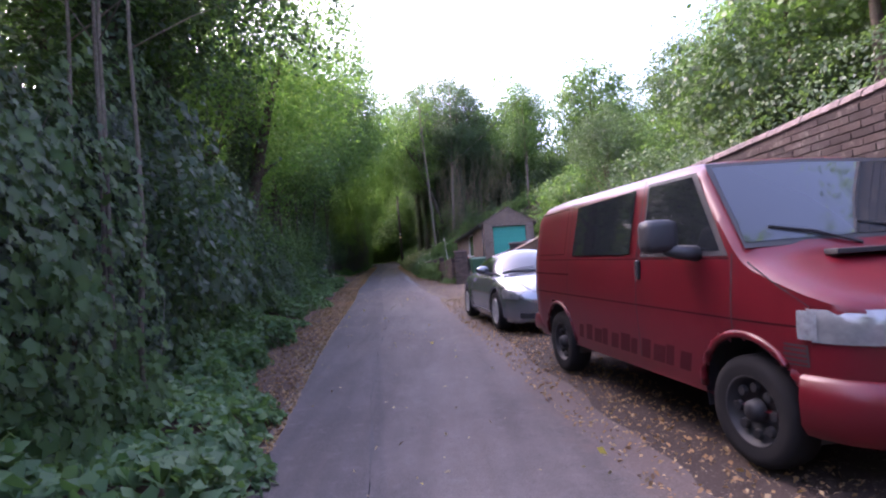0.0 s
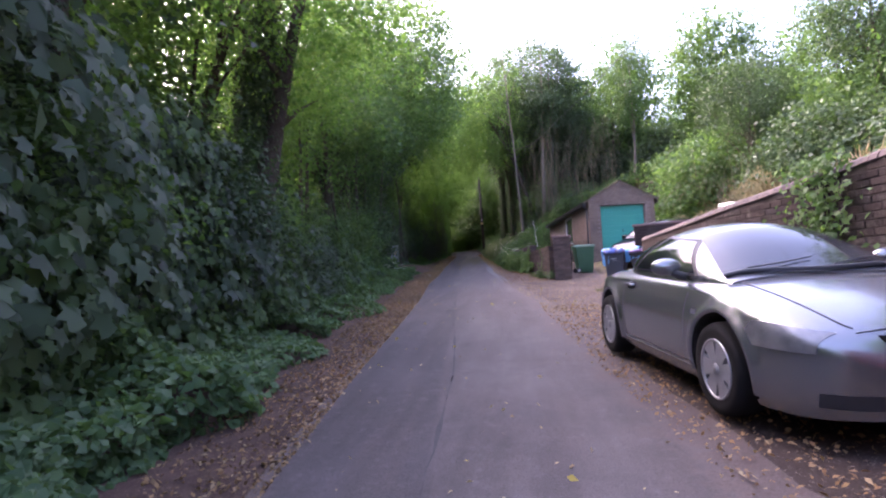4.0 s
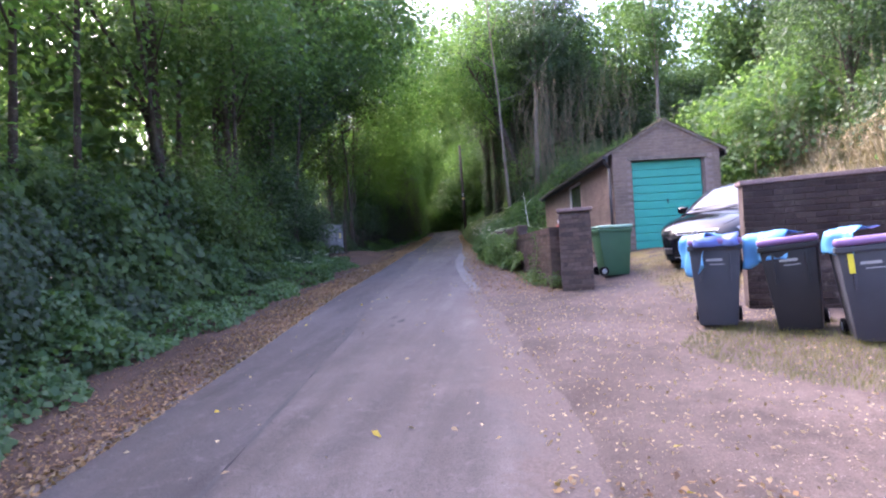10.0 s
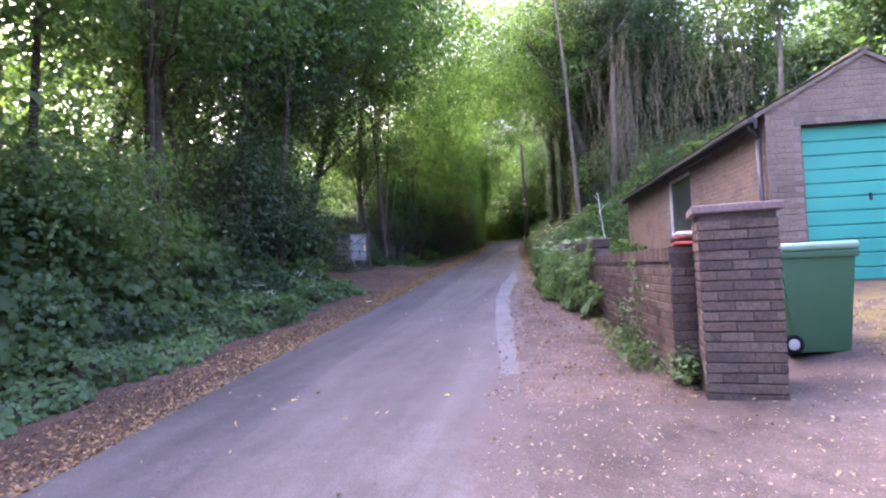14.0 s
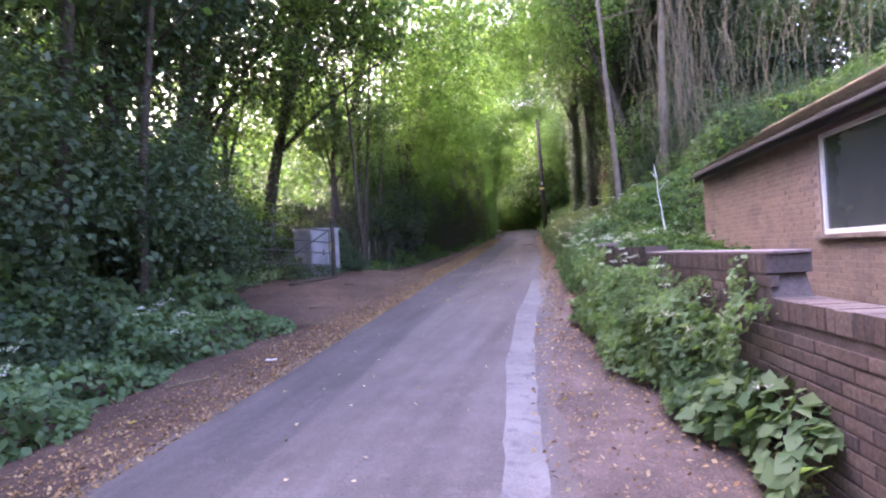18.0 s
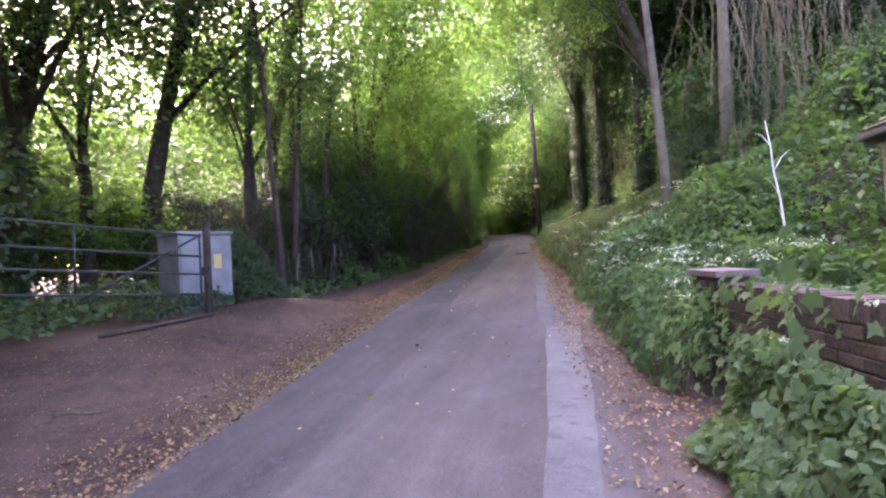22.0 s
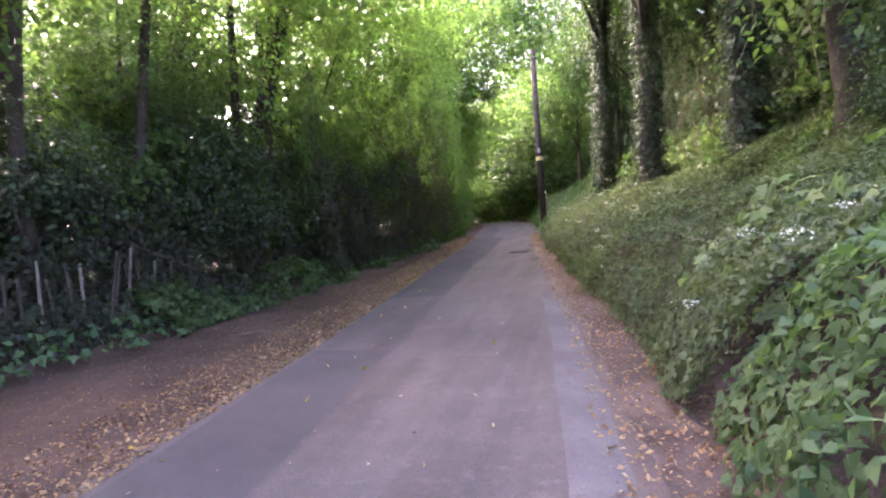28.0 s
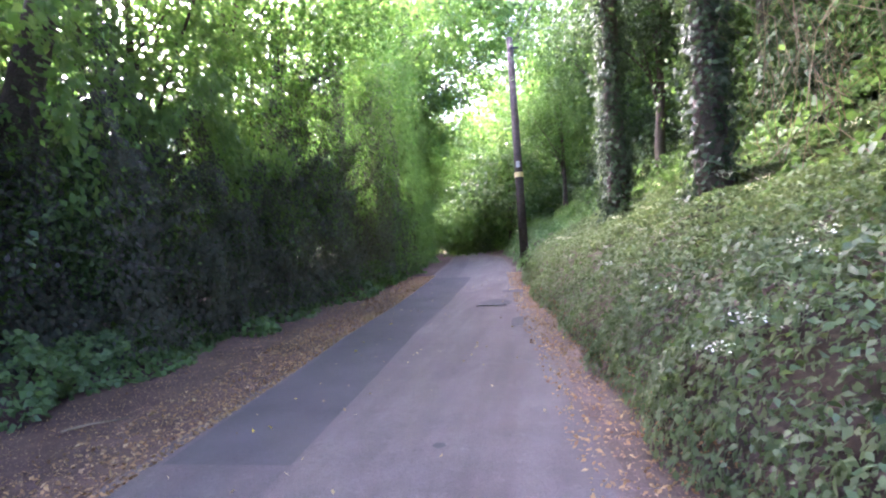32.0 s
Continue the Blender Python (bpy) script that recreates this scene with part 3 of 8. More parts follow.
def laid(name, a, b, y0, y1, material, label, k):
    sheet(name, across(lambda y: a(y) + wob(y, k, 0.03), lambda y: b(y) + wob(y, k + 1, 0.03), 4), spaced((y0, [(y1, 0.25)])),
          road_z, material, label, "road patch", 0.016)


laid("road_patch_pale", lambda y: float(np.interp(y, [25, 27.7, 30.3, 33.7, 35.4, 38.3], [-0.84, -1.27, -1.62, -1.95, -2.0, -2.18])), lambda y: float(np.interp(y, [25, 27.7, 30.7, 33.7, 35.4, 38.3], [-0.66, -1.04, -1.40, -1.66, -1.66, -1.76])), 24.9, 38.35, M_ROAD3, "long pale repaired strip along the lane edge", 11)
laid("road_patch_edge", lambda y: road_right(y) - 0.30, lambda y: road_right(y) + 0.02, 38.6, 47.5, M_ROAD4, "worn pale repair along the lane edge", 21)
laid("road_patch_dark", lambda y: road_left(y) + 0.18, lambda y: road_left(y) + 1.0, 40.85, 44.3, M_ROAD2, "dark rectangular asphalt repair", 31)
laid("road_patch_far", lambda y: road_left(y) + 0.15, lambda y: road_left(y) + 1.04 + 0.02 * (y - 47.8), 47.85, 61, M_ROAD2, "long dark asphalt repair along the lane", 41)


def stripe(name, line, w, y0, y1, material, label, k):
    laid(name, lambda y: line(y) - w * (0.6 + 0.5 * noise.noise((y * 1.3, k, 2))), lambda y: line(y) + w * (0.6 + 0.5 * noise.noise((y * 1.7, k, 6))), y0, y1, material, label, k)


stripe("road_joint", lambda y: float(np.interp(y, [-6, 3.4, 5.9, 8.6, 11.3, 13.2, 16, 22], [0.4, -0.48, -0.74, -0.93, -1.07, -1.27, -1.6, -2.17])), 0.008, -6, 22, M_ROAD2, "dark worn joint running along the lane", 51)


def stain(name, x, y, rx, ry, seed):
    """A dark oil stain with a ragged edge, lying on the asphalt."""
    vs = [(x, y, level(y) + 0.040)]
    n = 22
    for i in range(n):
        a = 2 * math.pi * i / n
        q = 1 + 0.45 * noise.noise((math.cos(a) * 1.6, math.sin(a) * 1.6, seed))
        px, py = x + rx * q * math.cos(a), y + ry * q * math.sin(a)
        vs.append((px, py, level(py) + 0.040))
    ob = solid(name, vs, [(0, 1 + i, 1 + (i + 1) % n) for i in range(n)], M_ROAD2)
    return tagged(ob, "dark ragged stain on the asphalt", "stain", "stains on the lane", "structure")


for i, (x, y, rx, ry) in enumerate(((-1.55, 21.6, 0.05, 0.12), (-1.72, 21.9, 0.04, 0.10), (-1.62, 21.3, 0.035, 0.08), (-3.4, 38.6, 0.05, 0.05), (-3.0, 38.9, 0.04, 0.05), (-2.5, 38.2, 0.05, 0.06), (-2.9, 39.6, 0.04, 0.04), (-3.95, 55.4, 0.30, 0.45), (-3.75, 57.2, 0.22, 0.35), (-3.7, 48.2, 0.04, 0.05), (-3.45, 53.2, 0.10, 0.5))):
    stain("road_stain", x, y, rx, ry, i * 3.7)


# ---- brick walls ----
def brick_mesh(name, l, w, h, material):
    bm = bmesh.new()
    box(bm, -l / 2, -w / 2, -h / 2, l / 2, w / 2, h / 2)
    me = bpy.data.meshes.new(name)
    bmesh.ops.bevel(bm, geom=bm.edges[:], offset=0.004, segments=1, affect="EDGES")
    bm.to_mesh(me)
    bm.free()
    me.materials.append(material)
    return me


LATER = []  # bricks, laid at the end


def brick_face(parent, m, length, base, top, material, single, l=0.225, h=0.075, gap=0.011, proud=0.009, skip=None, seed=1):
    """Courses of bricks on the face x-z of pose m; single(u, z): laid as a piece of its own."""
    LATER.append((parent, m, length, base, top, material, single, l, h, gap, proud, skip, seed))


def lay_bricks():
    for parent, m, length, base, top, material, single, l, h, gap, proud, skip, seed in LATER:
        r = random.Random(seed)
        me = brick_mesh("brick", l - 0.35 * gap, 0.05, h - gap, material)
        src = np.array([v.co[:] for v in me.vertices])
        polys = [tuple(p.vertices) for p in me.polygons]
        vs, fs, alone = [], [], 0
        low = min(base(0), base(length))
        k = 0
        while low + (k + 1) * h <= max(top(length * q / 8) for q in range(9)) + 0.001:
            z = low + (k + 0.5) * h
            u = -l / 2 if k % 2 else 0.0
            while u < length - 0.02:
                a, b = max(u, 0), min(u + l, length)
                c = (a + b) / 2
                u += l
                if b - a < 0.05 or z - h / 2 < base(c) - h or z + h / 2 > top(c) + 0.004 or (skip and skip(a, b, z)):
                    continue
                full = b - a > l - 0.01
                mm = m @ Matrix.Translation((c + r.uniform(-0.003, 0.003), -proud + 0.025 + r.uniform(-0.003, 0.003), z)) @ Matrix.Rotation(r.uniform(-0.012, 0.012), 4, "Y")
                if full and alone < 300 and single(c, z):
                    ob = new("brick", me)
                    ob.parent = parent
                    ob.matrix_parent_inverse = parent.matrix_world.inverted()
                    ob.matrix_basis = mm
                    alone += 1
                else:
                    q = src * np.array([(b - a - 0.35 * gap) / (l - 0.35 * gap), 1, 1])
                    mat = np.array(mm)
                    o = len(vs)
                    vs += (q @ mat[:3, :3].T + mat[:3, 3]).tolist()
                    fs += [tuple(i + o for i in p) for p in polys]
            k += 1
        if fs:
            ob = solid("brickwork", vs, fs, material)
            ob.parent = parent
            ob.matrix_parent_inverse = parent.matrix_world.inverted()
            tagged(ob, "", "", "", "stuff")


def along_line(x0, y0, x1, y1, z=0.0):
    """Pose whose x axis runs from the first point to the second; its -y side is the face."""
    a = math.degrees(math.atan2(y1 - y0, x1 - x0))
    return pose(x0, y0, z, 0, 0, a)


def wall_core(name, m, length, base, top, thick, material, label, category="wall", n=24):
    """A solid wall along the x axis of m, behind its face y = 0."""
    vs, fs = [], []
    for i in range(n + 1):
        u = length * i / n
        for y in (0.0, thick):
            vs += [(u, y, base(u) - 0.35), (u, y, top(u))]
    for i in range(n):
        o, p = 4 * i, 4 * (i + 1)
        fs += [(o, p, p + 1, o + 1), (o + 2, o + 3, p + 3, p + 2), (o + 1, p + 1, p + 3, o + 3), (o, o + 2, p + 2, p)]
    e = 4 * n
    fs += [(0, 1, 3, 2), (e, e + 2, e + 3, e + 1)]
    ob = solid(name, vs, fs, material)
    ob.matrix_basis = m
    return tagged(ob, label, category, "", "structure")


# high wall beside the parked cars; its face looks at the lane
Y0, Y1 = -8.0, 17.0
W1 = along_line(wall_face(Y1), Y1, wall_face(Y0), Y0)
L1 = math.hypot(wall_face(Y1) - wall_face(Y0), Y1 - Y0)
yl = lambda u: Y1 + (Y0 - Y1) * u / L1
bpy.context.view_layer.update()
high_wall = wall_core("wall_high", W1, L1, lambda u: level(yl(u)), lambda u: wall_top(yl(u)) - 0.06, 0.30, M_MORTAR_OLD, "tall weathered red-brown brick wall with rounded coping", n=50)


def coping(name, m, length, top, thick, parent, step=0.115, r=0.10, material=M_BRICK):
    """A row of rounded coping bricks set on edge."""
    n = int(length / step)
    prof = [(math.cos(t) * (thick / 2 + 0.025), math.sin(t) * r) for t in np.linspace(0, math.pi, 7)]
    bm_v = [(x, y + thick / 2, z) for x in (-step / 2 + 0.005, step / 2 - 0.005) for y, z in prof]
    k = len(prof)
    bf = [tuple(range(k)), tuple(range(2 * k - 1, k - 1, -1))] + [(i, i + k, (i + 1) % k + k, (i + 1) % k) for i in range(k)]
    lots = []
    for i in range(n):
        u = (i + 0.5) * step
        z = top(u)
        tilt = math.atan2(top(u + 0.05) - top(u - 0.05), 0.1)
        mm = Matrix.Translation((u, 0, z - 0.06)) @ Matrix.Rotation(-tilt, 4, "Y") @ Matrix.Translation((0, random.uniform(-0.006, 0.006), random.uniform(-0.004, 0.004)))
        lots.append(([mm @ Vector(v) for v in bm_v], bf))
    ob = solid(name, *merged(lots), material, parent)
    return tagged(ob, "", "", "", "stuff")


coping("coping_bricks", W1, L1, lambda u: wall_top(yl(u)), 0.30, high_wall, material=M_COPING)
brick_face(high_wall, W1, L1, lambda u: level(yl(u)), lambda u: wall_top(yl(u)) - 0.07, M_BRICK_OLD, lambda u, z: u < 3.0, seed=3)
# rough footing stones under the last stretch of the wall
fr = random.Random(88)
fu = 0.0
while fu < 5.2:
    fl = fr.uniform(0.32, 0.55)
    bm = bmesh.new()
    box(bm, fu + 0.01, -0.075 - fr.uniform(0, 0.03), level(yl(fu)) - 0.15, fu + fl - 0.01, 0.05, level(yl(fu)) + fr.uniform(0.09, 0.15), 0.05)
    for v in bm.verts:
        v.co += 0.03 * Vector((noise.noise(v.co * 4.0), noise.noise(v.co * 4.0 + Vector((7, 0, 0))), noise.noise(v.co * 4.0 + Vector((0, 9, 0)))))
    part("footing_stone", bm, M_FOOTING, high_wall, "", True)
    fu += fl
# the wall's end, turned to the drive
END = W1 @ pose(0, 0.30, 0, 0, 0, -90)
brick_face(high_wall, END, 0.30, lambda u: level(17.0), lambda u: wall_top(17.0) - 0.07, M_BRICK_OLD, lambda u, z: False, seed=4)

# low wall in front of the garage
LW = lambda y: 0.60 - 0.115 * (y - 25.2)
LY0, LY1 = 24.6, 36.4
W2 = along_line(LW(LY1), LY1, LW(LY0), LY0)
L2 = math.hypot(LW(LY1) - LW(LY0), LY1 - LY0)
yl2 = lambda u: LY1 + (LY0 - LY1) * u / L2


def low_top(u):
    return 2.84 if yl2(u) > 32.0 else 2.76 if yl2(u) > 28.7 else 2.51


low_wall = wall_core("wall_low", W2, L2, lambda u: level(yl2(u)), lambda u: low_top(u) - 0.05, 0.22, M_MORTAR, "low stepped red-brown brick wall with soldier-course top", n=84)
brick_face(low_wall, W2, L2, lambda u: level(yl2(u)) - 0.1, lambda u: low_top(u) - 0.115, M_BRICK, lambda u, z: yl2(u) < 30.5, seed=5)

brick_face(low_wall, W2 @ pose(L2, 0, 0, 0, 0, 90), 0.22, lambda u: level(LY0) - 0.1, lambda u: 2.51 - 0.115, M_BRICK, lambda u, z: False, seed=6)


def soldiers(name, m, length, z, thick, parent, u0=0.0, h=0.11, step=0.075):
    lots = []
    n = int(length / step)
    for i in range(n):
        bm_v = [(x, y, zz) for x in (0.004, step - 0.004) for y in (-0.014, thick + 0.014) for zz in (0, h)]
        bf = [(0, 1, 3, 2), (4, 6, 7, 5), (0, 4, 5, 1), (2, 3, 7, 6), (1, 5, 7, 3), (0, 2, 6, 4)]
        o = Vector((u0 + i * step, random.uniform(-0.004, 0.004), z - h + random.uniform(-0.003, 0.003)))
        lots.append(([o + Vector(v) for v in bm_v], bf))
    return tagged(solid(name, *merged(lots), M_BRICK, parent), "", "", "", "stuff")


usplit = (LY1 - 28.7) / (LY1 - LY0) * L2
uend = (LY1 - 32.0) / (LY1 - LY0) * L2
soldiers("coping_bricks", W2, uend, 2.84, 0.22, low_wall)
soldiers("coping_bricks", W2, usplit - uend, 2.76, 0.22, low_wall, uend)
# thin pale strip standing in for the brick tops catching light
boxed("coping_or_lit_top", (uend + 0.01, -0.012, 2.762), (usplit, 0.23, 2.78), M_RENDER, low_wall, 0.006)
# real stone slab on the wall's end
boxed("coping_or_lit_top", (-0.05, -0.06, 2.885), (0.70, 0.28, 2.94), M_RENDER, low_wall, 0.010, "flat stone slab capping the wall's end")
boxed("bedding", (0.0, 0.01, 2.838), (0.66, 0.21, 2.887), M_MORTAR, low_wall, 0.004)
brick_face(low_wall, W2 @ pose(0, 0.22, 0, 0, 0, -90), 0.22, lambda u: level(LY1) - 0.1, lambda u: 2.84 - 0.115, M_BRICK, lambda u, z: False, seed=7)
soldiers("coping_bricks", W2, L2 - usplit, 2.51, 0.22, low_wall, usplit)


def brick_pier(name, x, y, yaw, size, z0, z1, label, cap=True, seed=1):
    m = pose(x, y, 0, 0, 0, yaw)
    p = anchor(name, m, label, "pier", "", "structure")
    s = size / 2
    boxed("core", (-s + 0.012, -s + 0.012, z0 - 0.3), (s - 0.012, s - 0.012, z1), M_MORTAR, p, 0.0)
    bpy.context.view_layer.update()
    for k in range(4):
        f = m @ pose(0, 0, 0, 0, 0, 90 * k) @ Matrix.Translation((-s, -s, 0))
        brick_face(p, f, size, lambda u: z0 - 0.1, lambda u: z1, M_BRICK, lambda u, z: True, proud=0.0, seed=seed + k)
    if cap:
        boxed("cap", (-s - 0.035, -s - 0.035, z1), (s + 0.035, s + 0.035, z1 + 0.06), M_RENDER, p, 0.012, "flat worn stone cap")
    return p


brick_pier("gate_pier", 1.10, 24.38, -96.6, 0.54, 1.36, 2.74, "square red-brown brick gate pier at the drive", seed=20)

# wall across the far side of the bins
W3 = along_line(2.85, 21.6, 8.8, 20.5)
wall3 = wall_core("wall_drive", W3, 6.0, lambda u: level(21) + 0.1, lambda u: 2.76 + 0.02 * u, 0.26, M_MORTAR, "dark brick wall behind the wheelie bins")
brick_face(wall3, W3, 6.0, lambda u: level(21), lambda u: 2.76 + 0.02 * u, M_BRICK_OLD, lambda u, z: u < 1.9, seed=40)
bpy.context.view_layer.update()
cap3 = boxed("coping", (-0.03, -0.03, 0), (6.0, 0.29, 0.055), M_RENDER, wall3, 0.01)
cap3.matrix_basis = pose(0, 0, 2.76, 0, -1.1, 0)

# ---- garage ----
GA = pose(2.47, 27.97, 1.95, 0, 0, 5.6)  # front left corner, x along the front, y to the back
GW, GL, GH, GR = 2.54, 9.9, 2.40, 3.08  # width, length, eaves, ridge above its floor
garage = anchor("garage", GA, "long narrow brick garage with a turquoise up-and-over door", "garage")
bpy.context.view_layer.update()
D0, D1, DH = 0.43, 2.18, 2.16
WN0, WN1, WZ0, WZ1 = 3.50, 5.12, 0.92, 2.16
bm = bmesh.new()
box(bm, 0.012, 0.012, -0.9, D0, 0.22, GH)
box(bm, D1, 0.012, -0.9, GW - 0.012, 0.22, GH)
box(bm, D0, 0.012, DH, D1, 0.22, GH)
g0 = [bm.verts.new(v) for v in ((0.012, 0.012, GH), (GW - 0.012, 0.012, GH), (GW / 2, 0.012, GR - 0.03), (0.012, 0.22, GH), (GW - 0.012, 0.22, GH), (GW / 2, 0.22, GR - 0.03))]
for f in ((0, 1, 2), (5, 4, 3), (0, 3, 4, 1), (1, 4, 5, 2), (2, 5, 3, 0)):
    bm.faces.new([g0[i] for i in f])
part("front_wall", bm, M_MORTAR2, garage)
bm = bmesh.new()
box(bm, 0.012, 0.22, -0.9, 0.22, WN0, GH)
box(bm, 0.012, WN1, -0.9, 0.22, GL, GH)
box(bm, 0.012, WN0, -0.9, 0.22, WN1, WZ0)
box(bm, 0.012, WN0, WZ1, 0.22, WN1, GH)
part("side_wall", bm, M_MORTAR2, garage)
bm = bmesh.new()
box(bm, GW - 0.22, 0.22, -0.9, GW - 0.012, GL, GH)
box(bm, 0.22, GL - 0.22, -0.9, GW - 0.22, GL - 0.012, GH + 0.05)
part("back_wall", bm, M_MORTAR2, garage)
boxed("floor_slab", (0.22, 0.0, -0.15), (GW - 0.22, GL - 0.22, 0.0), M_ROAD3, garage, 0.0)
FRONT = GA
brick_face(garage, FRONT, GW, lambda u: -0.3, lambda u: GH + (GR - GH) * (1 - abs(u - GW / 2) / (GW / 2)) - 0.02, M_BRICK2, lambda u, z: True, gap=0.009, proud=-0.006, skip=lambda a, b, z: b > D0 + 0.02 and a < D1 - 0.02 and z < DH + 0.1, seed=50)
SIDE = GA @ Matrix.Translation((0, GL, 0)) @ pose(0, 0, 0, 0, 0, -90)
brick_face(garage, SIDE, GL, lambda u: -0.3, lambda u: GH - 0.02, M_BRICK2, lambda u, z: False, gap=0.009, proud=-0.006, skip=lambda a, b, z: b > GL - WN1 + 0.02 and a < GL - WN0 - 0.02 and WZ0 - 0.03 < z < WZ1 + 0.03, seed=60)
boxed("lintel", (D0 - 0.06, -0.012, DH), (D1 + 0.06, 0.10, DH + 0.085), M_WOOD, garage, 0.008)
door = boxed("garage_door", (D0 + 0.03, 0.13, 0.02), (D1 - 0.03, 0.165, DH - 0.01), M_TEAL, garage, 0.006, "turquoise horizontally ribbed metal door")
for i in range(11):
    z0 = 0.05 + i * 0.190
    boxed("panel", (D0 + 0.05, 0.105, z0), (D1 - 0.05, 0.135, z0 + 0.176), M_TEAL, door, 0.012)
boxed("door_handle", (1.28, 0.085, 1.12), (1.31, 0.12, 1.22), M_PLASTIC, door, 0.006, "small black handle")
boxed("jamb", (D0, 0.06, 0.0), (D0 + 0.045, 0.16, DH), M_WOOD, garage, 0.004)
boxed("jamb", (D1 - 0.045, 0.06, 0.0), (D1, 0.16, DH), M_WOOD, garage, 0.004)
# window in the long side
win = anchor("window", Matrix(), "white framed window with dusty glass", "")
del win["label"]
win.parent = garage
tagged(win, "white-framed dusty window")
for a, b in (((0.03, WN0, WZ0), (0.10, WN0 + 0.06, WZ1)), ((0.03, WN1 - 0.06, WZ0), (0.10, WN1, WZ1)), ((0.03, WN0, WZ1 - 0.06), (0.10, WN1, WZ1)), ((0.03, WN0, WZ0), (0.10, WN1, WZ0 + 0.06))):
    boxed("frame_bar", a, b, M_WHITE, win, 0.006)
boxed("pane", (0.058, WN0 + 0.05, WZ0 + 0.05), (0.066, WN1 - 0.05, WZ1 - 0.05), M_PANE, win, 0.0)
boxed("sill", (-0.055, WN0 - 0.06, WZ0 - 0.06), (0.05, WN1 + 0.06, WZ0), M_WOOD, win, 0.01, "dark sill")
boxed("paper", (0.10, WN0 + 0.3, WZ0 + 0.45), (0.11, WN0 + 0.62, WZ0 + 0.85), M_CABINET, win, 0.002)
boxed("green_bag", (0.10, WN0 + 0.7, WZ0 + 0.65), (0.14, WN0 + 0.95, WZ0 + 0.85), M_TEAL, win, 0.02)
# roof
over, eav = 0.03, 0.16
slope = math.atan2(GR - GH, GW / 2)
for side in (-1, 1):
    run = (GW / 2 + eav) / math.cos(slope)
    rm = Matrix.Translation((GW / 2, -over, GR + 0.02)) @ (Matrix.Rotation(math.pi, 4, "Z") @ Matrix.Translation((0, -(GL + 2 * over), 0)) if side < 0 else Matrix()) @ Matrix.Rotation(slope, 4, "Y")
    roof = boxed("roof", (0, 0, -0.05), (run, GL + 2 * over, 0.0), M_WOOD, garage, 0.0, m=rm)
    lots = []
    nr, nc = 9, int((GL + 2 * over) / 0.17)
    for i in range(nr):
        for j in range(nc):
            x0, x1 = run * (nr - i - 1) / nr, run * (nr - i) / nr + 0.04
            y0 = j * 0.17
            b = [(x0, y0 + 0.004, 0.004), (x0, y0 + 0.166, 0.004), (x1, y0 + 0.166, 0.028), (x1, y0 + 0.004, 0.028), (x1, y0 + 0.166, 0.012), (x1, y0 + 0.004, 0.012)]
            dz = random.uniform(0, 0.006)
            lots.append(([rm @ (Vector(v) + Vector((0, 0, dz))) for v in b], [(0, 1, 2, 3), (3, 2, 4, 5)]))
    t = solid("roof_tiles", *merged(lots), M_TILE, roof)
    tagged(t, "", "", "", "stuff")
boxed("ridge", (GW / 2 - 0.08, -over, GR + 0.0), (GW / 2 + 0.08, GL + over, GR + 0.06), M_TILE, garage, 0.03)
for side, nm in ((0, "fascia"), (1, "fascia")):
    x = -eav + 0.01 if side == 0 else GW + eav - 0.05
    zz = GR + 0.02 - (GW / 2 + eav) * math.tan(slope)
    boxed(nm, (x, -over, zz - 0.17), (x + 0.04, GL + over, zz - 0.04), M_PLASTIC, garage, 0.004)
boxed("gutter", (-eav - 0.07, -over, GR + 0.02 - (GW / 2 + eav) * math.tan(slope) - 0.10), (-eav + 0.012, GL + over, GR + 0.02 - (GW / 2 + eav) * math.tan(slope) - 0.03), M_PLASTIC, garage, 0.02)
solid("downpipe", *tube([(-0.06, 0.10, GH - 0.35), (-0.06, 0.10, -0.2)], [0.034, 0.034], 10), M_PLASTIC, garage, True)
solid("downpipe_bend", *tube([(-eav - 0.03, 0.08, GH - 0.16), (-eav - 0.03, 0.08, GH - 0.22), (-0.06, 0.10, GH - 0.36)], [0.034] * 3, 10), M_PLASTIC, garage, True)

